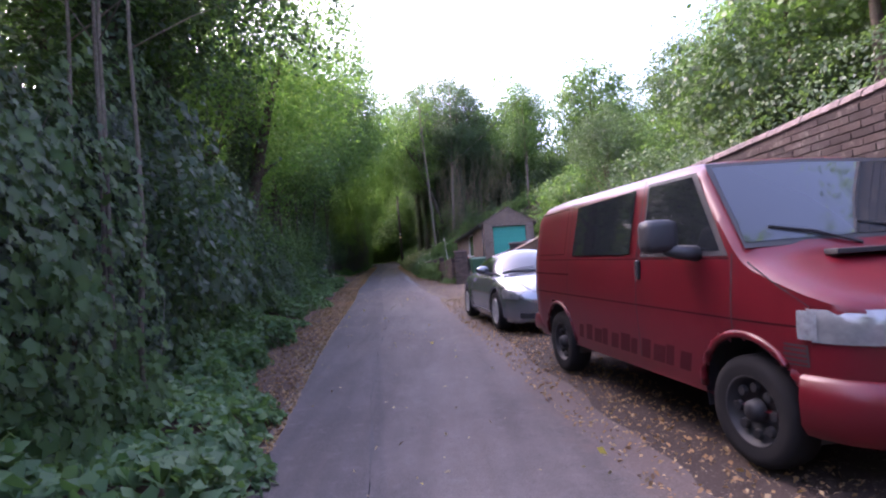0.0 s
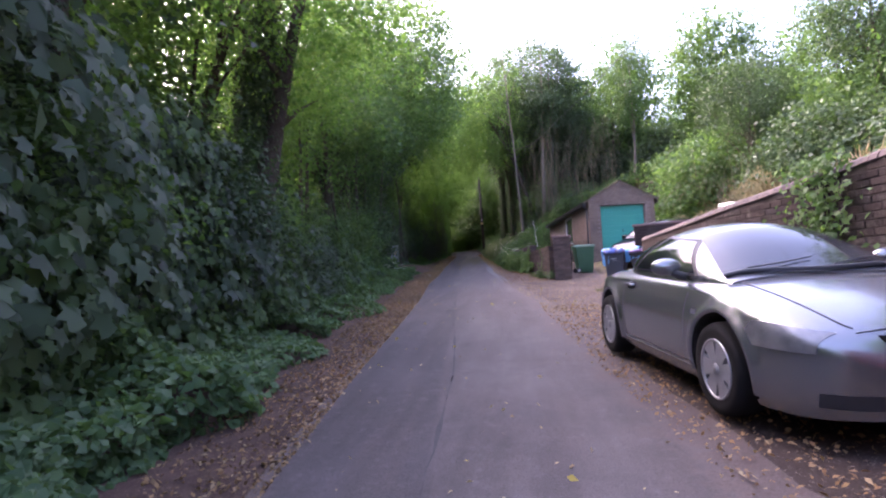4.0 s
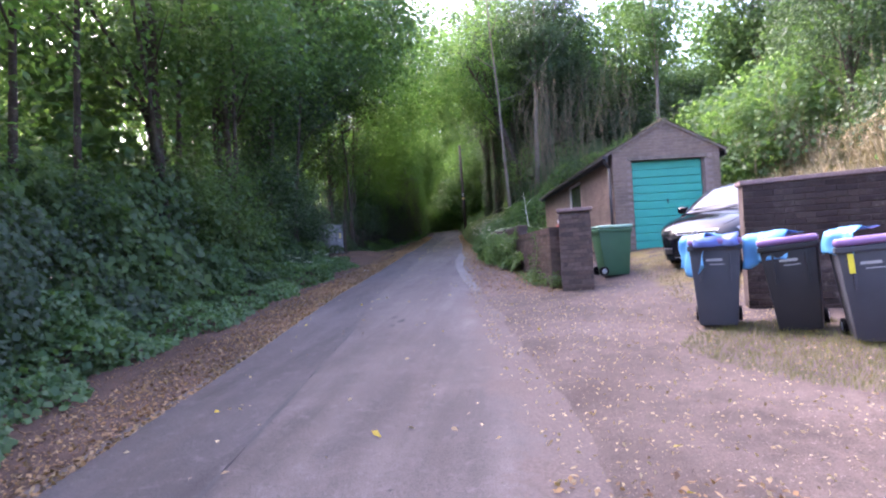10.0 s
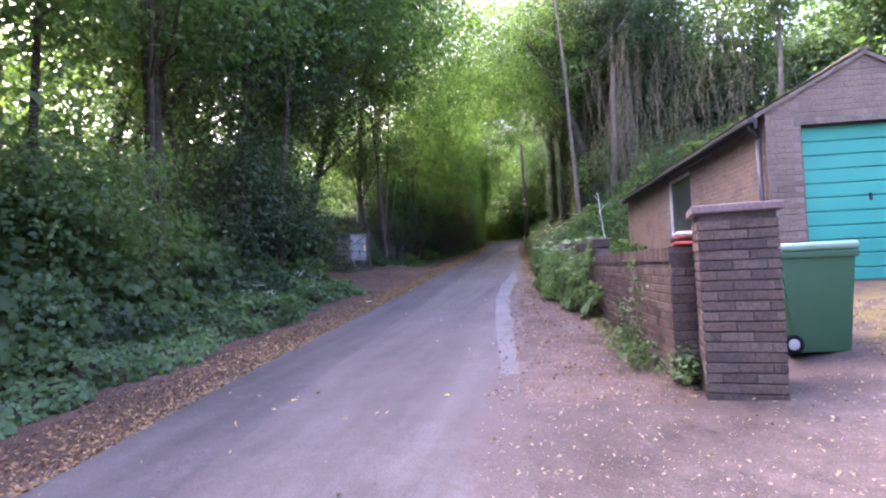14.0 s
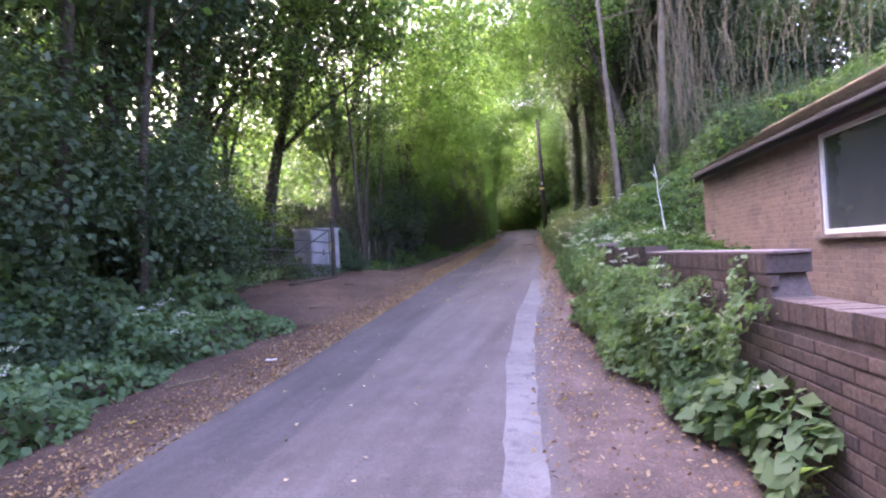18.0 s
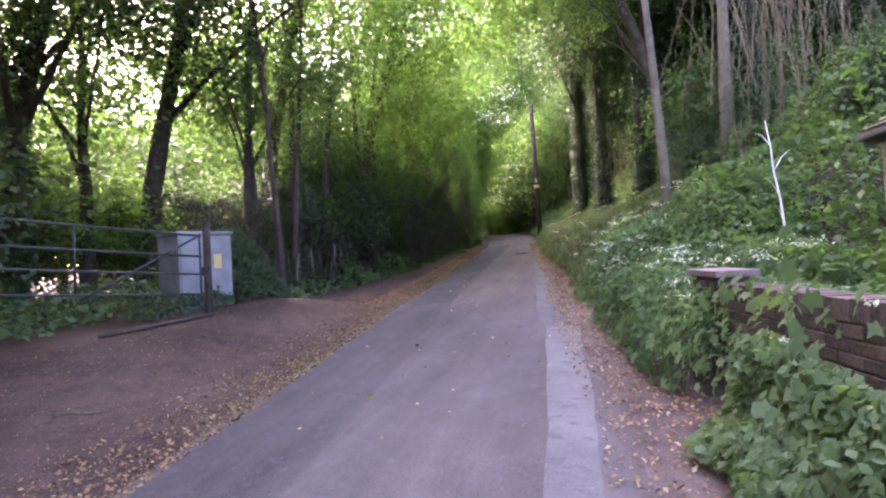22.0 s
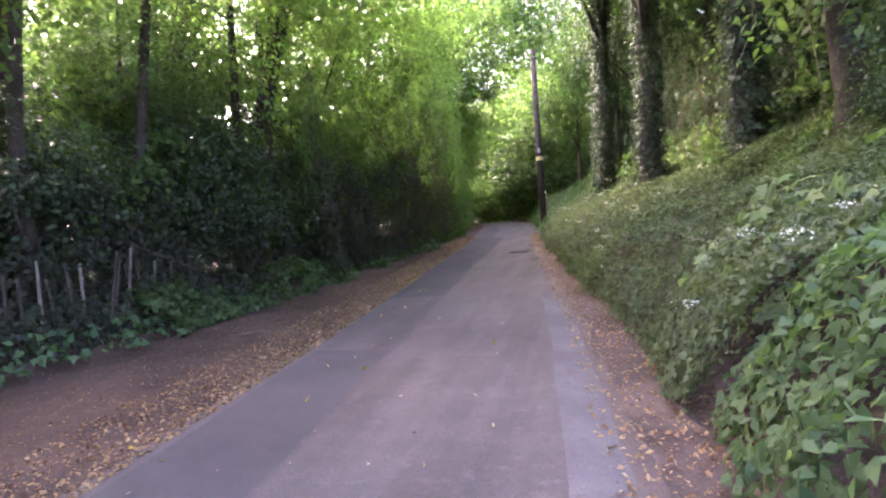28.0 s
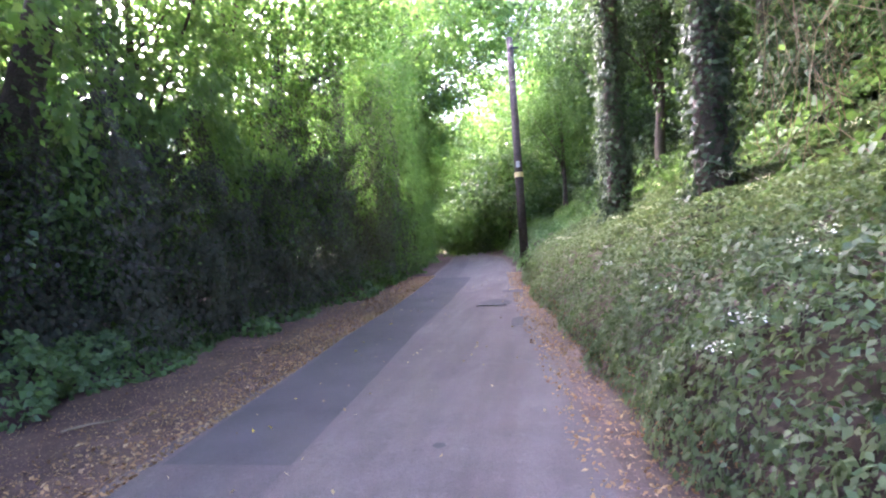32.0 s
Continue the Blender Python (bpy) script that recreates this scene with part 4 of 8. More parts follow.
# ---- vehicles: u along the body (0 rear, L front), v across, z up ----
class Body:
    """A car's skin: the half width and the top line as functions along it."""

    def __init__(self, length, top, half, low, waist_in):
        self.length, self.top, self.half, self.low, self.waist_in = length, top, half, low, waist_in

    def width(self, u, z):
        return self.half(u, z)

    def ring(self, u, n=14):
        t, lo = self.top(u), self.low(u)
        pts = []
        for i in range(n + 1):
            s = i / n
            z = lo + (t - lo) * s
            pts.append((self.width(u, z), z))
        w, z = pts[-1]
        out = [(0.0, lo)] + [(w2, z2) for w2, z2 in pts[:-1]]
        r = min(0.10, (t - lo) * 0.12)
        out += [(max(0.02, w - 0.25 * r), t - 0.35 * r), (max(0.01, w - r), t - 0.06 * r), (w * 0.5, t + 0.012), (0.0, t + 0.018)]
        return out

    def skin(self, name, material, parent, du=0.05, arches=()):
        us = list(np.linspace(0, self.length, int(self.length / du) + 1))
        rings = [self.ring(u) for u in us]
        k = len(rings[0])
        vs, fs = [], []
        for sgn in (1, -1):
            o = len(vs)
            for u, r in zip(us, rings):
                vs += [(u, sgn * w, z) for w, z in r]
            for i in range(len(us) - 1):
                for j in range(k - 1):
                    q = [o + i * k + j, o + (i + 1) * k + j, o + (i + 1) * k + j + 1, o + i * k + j + 1]
                    cu = sum(vs[a][0] for a in q) / 4
                    cz = sum(vs[a][2] for a in q) / 4
                    cv = abs(sum(vs[a][1] for a in q) / 4)
                    if cv > 0.45 and any((cu - a) ** 2 + (cz - zc) ** 2 < rr**2 for a, zc, rr in arches):
                        continue
                    fs.append(q if sgn < 0 else q[::-1])
            for i in (0, len(us) - 1):
                fs.append([o + i * k + j for j in range(k)][:: (1 if (i == 0) == (sgn > 0) else -1)])
        ob = solid(name, vs, fs, material, parent, True)
        ob.data.set_sharp_from_angle(angle=radians(38))
        return ob

    def side_panel(self, name, corners, material, parent, sgn, out=0.006, n=6, thick=0.004):
        """A pane that follows the side: corners as (u, z), anticlockwise from low rear."""
        (u0, z0), (u1, z1), (u2, z2), (u3, z3) = corners
        vs = []
        for i in range(n + 1):
            for j in range(n + 1):
                s, t = i / n, j / n
                u = (u0 * (1 - s) + u1 * s) * (1 - t) + (u3 * (1 - s) + u2 * s) * t
                z = (z0 * (1 - s) + z1 * s) * (1 - t) + (z3 * (1 - s) + z2 * s) * t
                vs.append((u, sgn * (self.width(u, z) + out), z))
        fs = [(i * (n + 1) + j, (i + 1) * (n + 1) + j, (i + 1) * (n + 1) + j + 1, i * (n + 1) + j + 1)[:: (-1 if sgn > 0 else 1)] for i in range(n) for j in range(n)]
        return solid(name, vs, fs, material, parent, True)

    def top_panel(self, name, u0, u1, w0, w1, material, parent, out=0.008, n=8):
        """A pane on the upper side from u0 to u1, of half widths w0 and w1."""
        vs = []
        for i in range(n + 1):
            u = u0 + (u1 - u0) * i / n
            w = w0 + (w1 - w0) * i / n
            for j in range(n + 1):
                v = w * (2 * j / n - 1)
                vs.append((u, v, self.top(u) + out + 0.018 * (1 - abs(v) / max(self.width(u, self.top(u)), 0.1))))
        fs = [(i * (n + 1) + j, (i + 1) * (n + 1) + j, (i + 1) * (n + 1) + j + 1, i * (n + 1) + j + 1) for i in range(n) for j in range(n)]
        return solid(name, vs, fs, material, parent, True)


def wheel(parent, u, v, r, w, rim_mat, kind, sgn, steer=0.0):
    """A wheel with its outer side towards sgn."""
    wm = Matrix.Translation((u, v, r)) @ Matrix.Rotation(sgn * math.pi / 2 + steer, 4, "Z")
    a = new("wheel")
    a.parent, a.matrix_basis = parent, wm
    ri = r * 0.64
    vs, fs = lathe([(-w / 2, ri), (-w / 2, r * 0.93), (-w * 0.36, r * 0.985), (-w * 0.2, r), (w * 0.2, r), (w * 0.36, r * 0.985), (w / 2, r * 0.93), (w / 2 + 0.006, r * 0.80), (w / 2 - 0.004, ri)], 40)
    solid("tyre", vs, fs, M_TYRE, a, True)
    vs, fs = lathe([(-w / 2, ri), (w / 2 - 0.004, ri), (w / 2 - 0.012, ri * 0.93), (w / 2 - 0.06, ri * 0.88), (w / 2 - 0.09, 0.02)], 40)
    solid("rim", vs, fs, M_STEEL if kind == "steel" else M_PLASTIC, a, True)
    if kind == "steel":
        for k in range(8):
            t = 2 * math.pi * k / 8
            c = Vector((w / 2 - 0.035, ri * 0.66 * math.cos(t), ri * 0.66 * math.sin(t)))
            solid("rim_boss", *tube([c - Vector((0.02, 0, 0)), c + Vector((0.006, 0, 0))], [ri * 0.16, ri * 0.13], 10), M_STEEL, a)
        solid("hub", *lathe([(w / 2 - 0.06, ri * 0.34), (w / 2 - 0.01, ri * 0.30), (w / 2 + 0.012, ri * 0.18), (w / 2 + 0.014, 0.001)], 20), M_STEEL, a, True)
    else:
        for k in range(6):
            t = 2 * math.pi * k / 6
            e1, e2 = Vector((0, math.cos(t), math.sin(t))), Vector((0, -math.sin(t), math.cos(t)))
            b = []
            for rr, ww in ((ri * 0.16, 0.036), (ri * 0.62, 0.058), (ri * 0.97, 0.082)):
                for s in (-1, 1):
                    for x in (w / 2 - 0.05, w / 2 - 0.004):
                        b.append(rr * e1 + s * ww * e2 + Vector((x, 0, 0)))
            solid("spoke", b, [(0, 1, 3, 2), (8, 10, 11, 9), (0, 4, 5, 1), (2, 3, 7, 6), (1, 5, 7, 3), (0, 2, 6, 4), (4, 8, 9, 5), (6, 7, 11, 10), (5, 9, 11, 7), (4, 6, 10, 8)], M_ALLOY, a)
        solid("hub", *lathe([(w / 2 - 0.05, ri * 0.22), (w / 2, ri * 0.20), (w / 2 + 0.004, 0.001)], 20), M_ALLOY, a, True)
        solid("rim_lip", *lathe([(w / 2 - 0.03, ri * 0.93), (w / 2 + 0.004, ri * 0.95), (w / 2 + 0.006, ri * 1.01), (w / 2 - 0.01, ri * 1.02)], 40), M_ALLOY, a, True)
    return a


def arch(parent, body, u, zc, r, sgn, material, lip=0.022, low=0.25, name="wheel_arch"):
    """The rolled lip round a wheel opening and the dark well behind it."""
    pts, rad = [], []
    for t in np.linspace(-0.15, math.pi + 0.15, 26):
        uu, zz = u + r * math.cos(t), zc + r * math.sin(t)
        if zz < low:
            continue
        pts.append((uu, sgn * (body.width(uu, zz) - 0.004), zz))
        rad.append(lip)
    ob = solid(name, *tube(pts, rad, 8), material, parent, True)
    vs, fs = [], []
    n = 20
    for i in range(n + 1):
        t = -0.2 + (math.pi + 0.4) * i / n
        for d in (0.0, 0.34):
            uu, zz = u + r * math.cos(t), zc + r * math.sin(t)
            vs.append((uu, sgn * (body.width(uu, max(zz, low)) - 0.01 - d), max(zz, 0.12)))
    fs = [(2 * i, 2 * i + 1, 2 * i + 3, 2 * i + 2) for i in range(n)] + [tuple(2 * i + 1 for i in range(n + 1))]
    solid("wheel_well", vs, fs, M_PLASTIC, ob)
    return ob


def stand(thing, x, y, yaw, u_ref, v_ref):
    """Sets a vehicle so that its side point (u_ref, v_ref) stands at (x, y), sloped as the lane is."""
    gr = math.degrees(math.atan((level(y + 3) - level(y - 1)) / 4))
    m = pose(x, y, level(y) + 0.03, 0, 0, yaw) @ pose(0, 0, 0, 0, gr, 0) @ Matrix.Translation((-u_ref, -v_ref, 0))
    thing.matrix_basis = m


# red panel van, its front towards the start of the walk
def red_van():
    L = 4.58
    f = np.interp
    top = lambda u: float(f(u, [0, 0.04, 0.11, 0.3, 0.8, 2.9, 3.15, 3.29, 3.80, 3.88, 4.44, 4.54, 4.58], [1.10, 1.70, 1.80, 1.85, 1.875, 1.89, 1.88, 1.845, 1.27, 1.215, 1.00, 0.935, 0.84]))
    low = lambda u: float(f(u, [0, 0.1, 4.2, 4.58], [0.42, 0.34, 0.34, 0.40]))
    plan_u, plan_e = [0, 0.06, 0.25, 3.7, 4.05, 4.25, 4.38, 4.48, 4.54, 4.58], [0.90, 0.965, 1, 1, 0.985, 0.955, 0.90, 0.80, 0.66, 0.45]

    def half(u, z):
        w = float(f(z, [0.3, 0.45, 0.70, 0.86, 1.05, 1.25, 1.75, 1.89], [0.865, 0.90, 0.915, 0.925, 0.915, 0.895, 0.795, 0.745]))
        return w * float(f(u, plan_u, plan_e))

    b = Body(L, top, half, low, 0)
    van = anchor("van", Matrix(), "faded red panel van with black steel wheels parked on the verge", "van")
    fa, ra, r = 3.80, 0.85, 0.325
    b.skin("body", M_RED, van, 0.04, [(fa, 0.34, 0.43), (ra, 0.34, 0.41)])
    for s in (1, -1):
        arch(van, b, fa, 0.34, 0.435, s, M_RED, 0.026, 0.36)
        arch(van, b, ra, 0.34, 0.415, s, M_RED, 0.020, 0.36)
        wheel(van, fa, s * 0.795, r, 0.215, M_STEEL, "steel", s, 0.06)
        wheel(van, ra, s * 0.795, r, 0.215, M_STEEL, "steel", s)
        b.side_panel("window_seal", [(2.655, 1.235), (3.70, 1.235), (3.275, 1.80), (2.655, 1.80)], M_PLASTIC, van, s, 0.004, 8)
        b.side_panel("door_window", [(2.70, 1.27), (3.62, 1.27), (3.24, 1.775), (2.69, 1.775)], M_GLASS, van, s, 0.009, 8)
        b.side_panel("side_window", [(1.29, 1.26), (2.48, 1.26), (2.48, 1.775), (1.31, 1.745)], M_GLASS, van, s, 0.009, 8)
        b.side_panel("door_seam", [(2.582, 0.45), (2.596, 0.45), (2.606, 1.83), (2.592, 1.83)], M_PLASTIC, van, s, 0.003, 10)
        b.side_panel("door_seam", [(1.16, 0.80), (1.17, 0.80), (1.17, 1.83), (1.16, 1.83)], M_PLASTIC, van, s, 0.003, 10)
        b.side_panel("door_seam", [(3.72, 0.80), (3.73, 0.80), (3.735, 1.25), (3.725, 1.25)], M_PLASTIC, van, s, 0.003, 8)
        # shade of the pressed creases, painted as thin dark strips
        b.side_panel("swage_line", [(0.05, 0.855), (4.2, 0.855), (4.2, 0.866), (0.05, 0.866)], M_REDSHADE, van, s, 0.002, 24)
        b.side_panel("swage_line", [(0.05, 1.215), (3.70, 1.215), (3.70, 1.223), (0.05, 1.223)], M_REDSHADE, van, s, 0.002, 24)
        b.side_panel("slide_rail", [(0.05, 1.06), (1.2, 1.06), (1.2, 1.075), (0.05, 1.075)], M_REDSHADE, van, s, 0.003, 12)
        for c4 in ([(0.16, 1.27), (1.06, 1.27), (1.06, 1.279), (0.16, 1.279)], [(0.20, 1.735), (1.06, 1.745), (1.06, 1.754), (0.20, 1.744)], [(0.16, 1.27), (0.169, 1.27), (0.209, 1.74), (0.20, 1.74)], [(1.051, 1.27), (1.06, 1.27), (1.06, 1.75), (1.051, 1.75)]):
            b.side_panel("pressed_line", c4, M_REDSHADE, van, s, 0.002, 6)
        for k in range(11):
            u0 = 1.36 + 0.175 * k
            b.side_panel("decal", [(u0, 0.45), (u0 + 0.10 + 0.03 * (k % 3), 0.45), (u0 + 0.14 + 0.03 * (k % 3), 0.58 + 0.02 * (k % 2)), (u0 + 0.04, 0.58 + 0.02 * (k % 2))], M_DECAL, van, s, 0.002, 3)
        boxed("door_handle", (2.61, s * (b.width(2.62, 1.12) - 0.005), 1.06), (2.66, s * (b.width(2.62, 1.12) + 0.028), 1.21), M_PLASTIC, van, 0.012, "black handle")
        bm = bmesh.new()
        box(bm, 3.20, s * 0.99, 1.27, 3.36, s * 1.22, 1.49, 0.05)
        mir = part("mirror", bm, M_PLASTIC, van, "black door mirror", True)
        solid("mirror_arm", *tube([(3.40, s * 0.87, 1.25), (3.34, s * 1.0, 1.27), (3.30, s * 1.08, 1.29)], [0.055, 0.045, 0.035], 8), M_PLASTIC, mir, True)
        boxed("mirror_glass", (3.195, s * 1.02, 1.30), (3.202, s * 1.19, 1.46), M_LAMP, mir, 0.0)
        # lamp wrapped round the rounded corner of the nose
        vs, n = [], 12
        for i in range(n + 1):
            e = 0.47 + (0.952 - 0.47) * i / n
            u = float(f(-e, [-q for q in plan_e[3:]], plan_u[3:]))
            for j in range(5):
                z = 0.79 + 0.17 * j / 4
                w = half(u, z)
                vs.append((u + 0.012 - 0.03 * (z > 0.92), s * (w + 0.006), z))
        lamp = solid("headlight", vs, [(i * 5 + j, (i + 1) * 5 + j, (i + 1) * 5 + j + 1, i * 5 + j + 1)[:: s] for i in range(n) for j in range(4)], M_HEADLIGHT, van, True)
        tagged(lamp, "clear rectangular headlight")
        b.side_panel("indicator", [(4.20, 0.80), (4.30, 0.80), (4.30, 0.95), (4.20, 0.95)], M_LAMP, lamp, s, 0.016, 4)
        vent = b.side_panel("vent", [(4.08, 0.655), (4.24, 0.655), (4.24, 0.77), (4.10, 0.77)], M_PLASTIC, van, s, 0.003, 4)
        for k in range(4):
            b.side_panel("vent_slat", [(4.085, 0.668 + 0.027 * k), (4.235, 0.668 + 0.027 * k), (4.235, 0.678 + 0.027 * k), (4.085, 0.678 + 0.027 * k)], M_RED, vent, s, 0.010, 3)
        b.side_panel("bonnet_seam", [(3.86, 1.19), (4.26, 0.965), (4.26, 0.972), (3.86, 1.20)], M_PLASTIC, van, s, 0.003, 8)
    b.top_panel("windscreen_seal", 3.29, 3.80, 0.735, 0.86, M_PLASTIC, van, 0.004)
    b.top_panel("windscreen", 3.32, 3.775, 0.705, 0.83, M_SCREEN, van, 0.010)
    # bumper following the rounded nose
    vs, fs, prof = [], [], ((0.0, 0.62), (0.045, 0.60), (0.065, 0.50), (0.055, 0.36), (0.0, 0.30))
    path = [(u, -e) for u, e in zip(plan_u[4:], plan_e[4:])] + [(u, e) for u, e in zip(plan_u[:3:-1], plan_e[:3:-1])]
    path = [(4.18, -0.965)] + [q for q in path if q[0] > 4.2] + [(4.18, 0.965)]
    for u, e in path:
        for o, z in prof:
            vs.append((u + o * (1 - abs(e) ** 6) + 0.01, e * 0.905 * (1 + o * abs(e) * 0.9), z))
    k = len(prof)
    fs = [(i * k + j, (i + 1) * k + j, (i + 1) * k + j + 1, i * k + j + 1) for i in range(len(path) - 1) for j in range(k - 1)]
    solid("bumper", vs, [q[::-1] for q in fs], M_RED, van, True)
    bm = bmesh.new()
    box(bm, -0.08, -0.90, 0.36, 0.4, 0.90, 0.58, 0.08)
    part("rear_bumper", bm, M_RED, van, "", True)
    boxed("grille", (4.55, -0.36, 0.74), (4.60, 0.36, 0.92), M_PLASTIC, van, 0.01)
    boxed("bonnet_vent", (3.92, -0.45, 1.215), (4.02, 0.45, 1.245), M_PLASTIC, van, 0.006)
    for v0 in (-0.1, 0.52):
        solid("wiper", *tube([(3.84, v0, 1.27), (3.76, v0 - 0.25, 1.355), (3.71, v0 - 0.52, 1.40)], [0.012, 0.010, 0.007], 6), M_PLASTIC, van)
    return van, fa, 0.905


van, fa, hv = red_van()
stand(van, 1.76, 3.36, -81.2, fa, -hv)


def smooth_line(xs, ys):
    """A smooth curve through points that never overshoots them."""
    xs, ys = np.array(xs, float), np.array(ys, float)
    h, d = np.diff(xs), np.diff(ys) / np.diff(xs)
    m = np.zeros(len(xs))
    m[0], m[-1] = d[0], d[-1]
    for i in range(1, len(xs) - 1):
        if d[i - 1] * d[i] > 0:
            a, b = 2 * h[i] + h[i - 1], h[i] + 2 * h[i - 1]
            m[i] = (a + b) / (a / d[i - 1] + b / d[i])

    def at(x):
        x = min(max(x, xs[0]), xs[-1])
        i = min(int(np.searchsorted(xs, x, "right")) - 1, len(h) - 1)
        t = (x - xs[i]) / h[i]
        return float((1 + 2 * t) * (1 - t) ** 2 * ys[i] + t * (1 - t) ** 2 * h[i] * m[i] + t * t * (3 - 2 * t) * ys[i + 1] + t * t * (t - 1) * h[i] * m[i + 1])

    return at


class Shell(Body):
    """A pressed car body: sides up to a shoulder line, a rounded crown above it."""

    def __init__(self, u0, u1, shoulder, crown, side, low, power=2.4):
        self.u0, self.length, self.shoulder, self.crown, self.side, self.low, self.power = u0, u1, shoulder, crown, side, low, power

    def top(self, u):
        return self.crown(u)

    def width(self, u, z):
        zb, zt = self.shoulder(u), self.crown(u)
        if z <= zb:
            return self.side(u, z)
        q = min(1.0, (z - zb) / max(zt - zb, 1e-4))
        return self.side(u, zb) * max(0.0, 1 - q**self.power) ** (1 / self.power)

    def height(self, u, v):
        zb, zt = self.shoulder(u), self.crown(u)
        q = min(1.0, abs(v) / max(self.side(u, zb), 1e-4))
        return zb + (zt - zb) * max(0.0, 1 - q**self.power) ** (1 / self.power)

    def ring(self, u, n=14):
        lo, zb, zt = self.low(u), self.shoulder(u), self.crown(u)
        out = [(0.0, lo), (self.side(u, lo) * 0.9, lo)]
        out += [(self.side(u, lo + (zb - lo) * i / n), lo + (zb - lo) * i / n) for i in range(n)]
        w, e = self.side(u, zb), 2 / self.power
        for i in range(15):
            t = math.pi / 2 * i / 14
            out.append((w * max(0.0, math.cos(t)) ** e, zb + (zt - zb) * math.sin(t) ** e))
        return out

    def loft(self, name, material, parent, du=0.03, arches=(), base=0):
        us = list(np.linspace(self.u0, self.length, int((self.length - self.u0) / du) + 1))
        rings = [self.ring(u)[base:] for u in us]
        k = len(rings[0])
        vs, fs = [], []
        for sgn in (1, -1):
            o = len(vs)
            for u, r in zip(us, rings):
                vs += [(u, sgn * w, z) for w, z in r]
            for i in range(len(us) - 1):
                for j in range(k - 1):
                    q = [o + i * k + j, o + (i + 1) * k + j, o + (i + 1) * k + j + 1, o + i * k + j + 1]
                    cu, cz, cv = (sum(vs[a][c] for a in q) / 4 for c in (0, 2, 1))
                    if abs(cv) > 0.45 and any((cu - a) ** 2 + (cz - zc) ** 2 < rr**2 for a, zc, rr in arches):
                        continue
                    fs.append(q if sgn < 0 else q[::-1])
            for i in (0, len(us) - 1):
                fs.append([o + i * k + j for j in range(k)][:: (1 if (i == 0) == (sgn > 0) else -1)])
        ob = solid(name, vs, fs, material, parent, True)
        ob.data.set_sharp_from_angle(angle=radians(50))
        return ob

    def nose(self, v, z):
        """How far forward the skin reaches at that place across and height."""
        a, b = self.u0 + 0.6 * (self.length - self.u0), self.length
        inside = lambda u: self.low(u) - 0.03 <= z <= self.crown(u) and self.width(u, z) >= abs(v)
        if inside(b):
            return b
        for i in range(28):
            m = (a + b) / 2
            a, b = (m, b) if inside(m) else (a, m)
        return a

    def front_panel(self, name, corners, material, parent, out=0.006, n=8, depth=0.0):
        """A panel on the nose; corners as (v, z), anticlockwise from low left as seen from before it."""
        (v0, z0), (v1, z1), (v2, z2), (v3, z3) = corners
        vs = []
        for i in range(n + 1):
            for j in range(n + 1):
                s, t = i / n, j / n
                v = (v0 * (1 - s) + v1 * s) * (1 - t) + (v3 * (1 - s) + v2 * s) * t
                z = (z0 * (1 - s) + z1 * s) * (1 - t) + (z3 * (1 - s) + z2 * s) * t
                vs.append((self.nose(v, z) + out, v, z))
        fs = [(i * (n + 1) + j, (i + 1) * (n + 1) + j, (i + 1) * (n + 1) + j + 1, i * (n + 1) + j + 1) for i in range(n) for j in range(n)]
        return solid(name, vs, fs, material, parent, True)

    def glass(self, name, u0, u1, w0, w1, material, parent, out=0.008, n=14):
        """A pane on the crown from u0 to u1, of half widths w0 and w1."""
        vs = []
        for i in range(n + 1):
            w = w0 + (w1 - w0) * i / n
            for j in range(n + 1):
                v = w * (2 * j / n - 1)
                u = u0 + (u1 - u0) * i / n - 0.10 * (v / w) ** 2 * (1 if u1 > 2 else -1)
                vs.append((u, v, self.height(u, v) + out))
        fs = [(i * (n + 1) + j, (i + 1) * (n + 1) + j, (i + 1) * (n + 1) + j + 1, i * (n + 1) + j + 1) for i in range(n) for j in range(n)]
        return solid(name, vs, fs, material, parent, True)

    def seam(self, name, points, parent, r=0.005):
        """A dark panel gap along (u, v) places on the crown."""
        return solid(name, *tube([(u, v, self.height(u, v) + 0.001) for u, v in points], [r] * len(points), 5), M_PLASTIC, parent)


def flare(parent, body, u, zc, r, sgn, material, wide=0.11, proud=0.03, low=0.22):
    """A swollen wheel arch and the dark well behind it."""
    n, k = 28, 7
    vs = []
    for i in range(n + 1):
        t = -0.25 + (math.pi + 0.5) * i / n
        for j in range(k + 1):
            q = j / k
            uu, zz = u + (r + wide * q) * math.cos(t), max(low, zc + (r + wide * q) * math.sin(t))
            vs.append((uu, sgn * (body.width(uu, zz) + proud * (0.5 + 0.5 * math.cos(math.pi * q)) - (0.02 if j == 0 else 0) + 0.001), zz))
    fs = [(i * (k + 1) + j, (i + 1) * (k + 1) + j, (i + 1) * (k + 1) + j + 1, i * (k + 1) + j + 1)[:: (1 if sgn > 0 else -1)] for i in range(n) for j in range(k)]
    ob = solid("wheel_arch", vs, fs, material, parent, True)
    vs, fs = [], []
    for i in range(n + 1):
        t = -0.25 + (math.pi + 0.5) * i / n
        for d in (0.0, 0.34):
            uu, zz = u + r * math.cos(t), zc + r * math.sin(t)
            vs.append((uu, sgn * (body.width(uu, max(zz, low)) - d), max(zz, 0.12)))
    solid("wheel_well", vs, [(2 * i, 2 * i + 1, 2 * i + 3, 2 * i + 2) for i in range(n)] + [tuple(2 * i + 1 for i in range(n + 1))], M_PLASTIC, ob)
    return ob


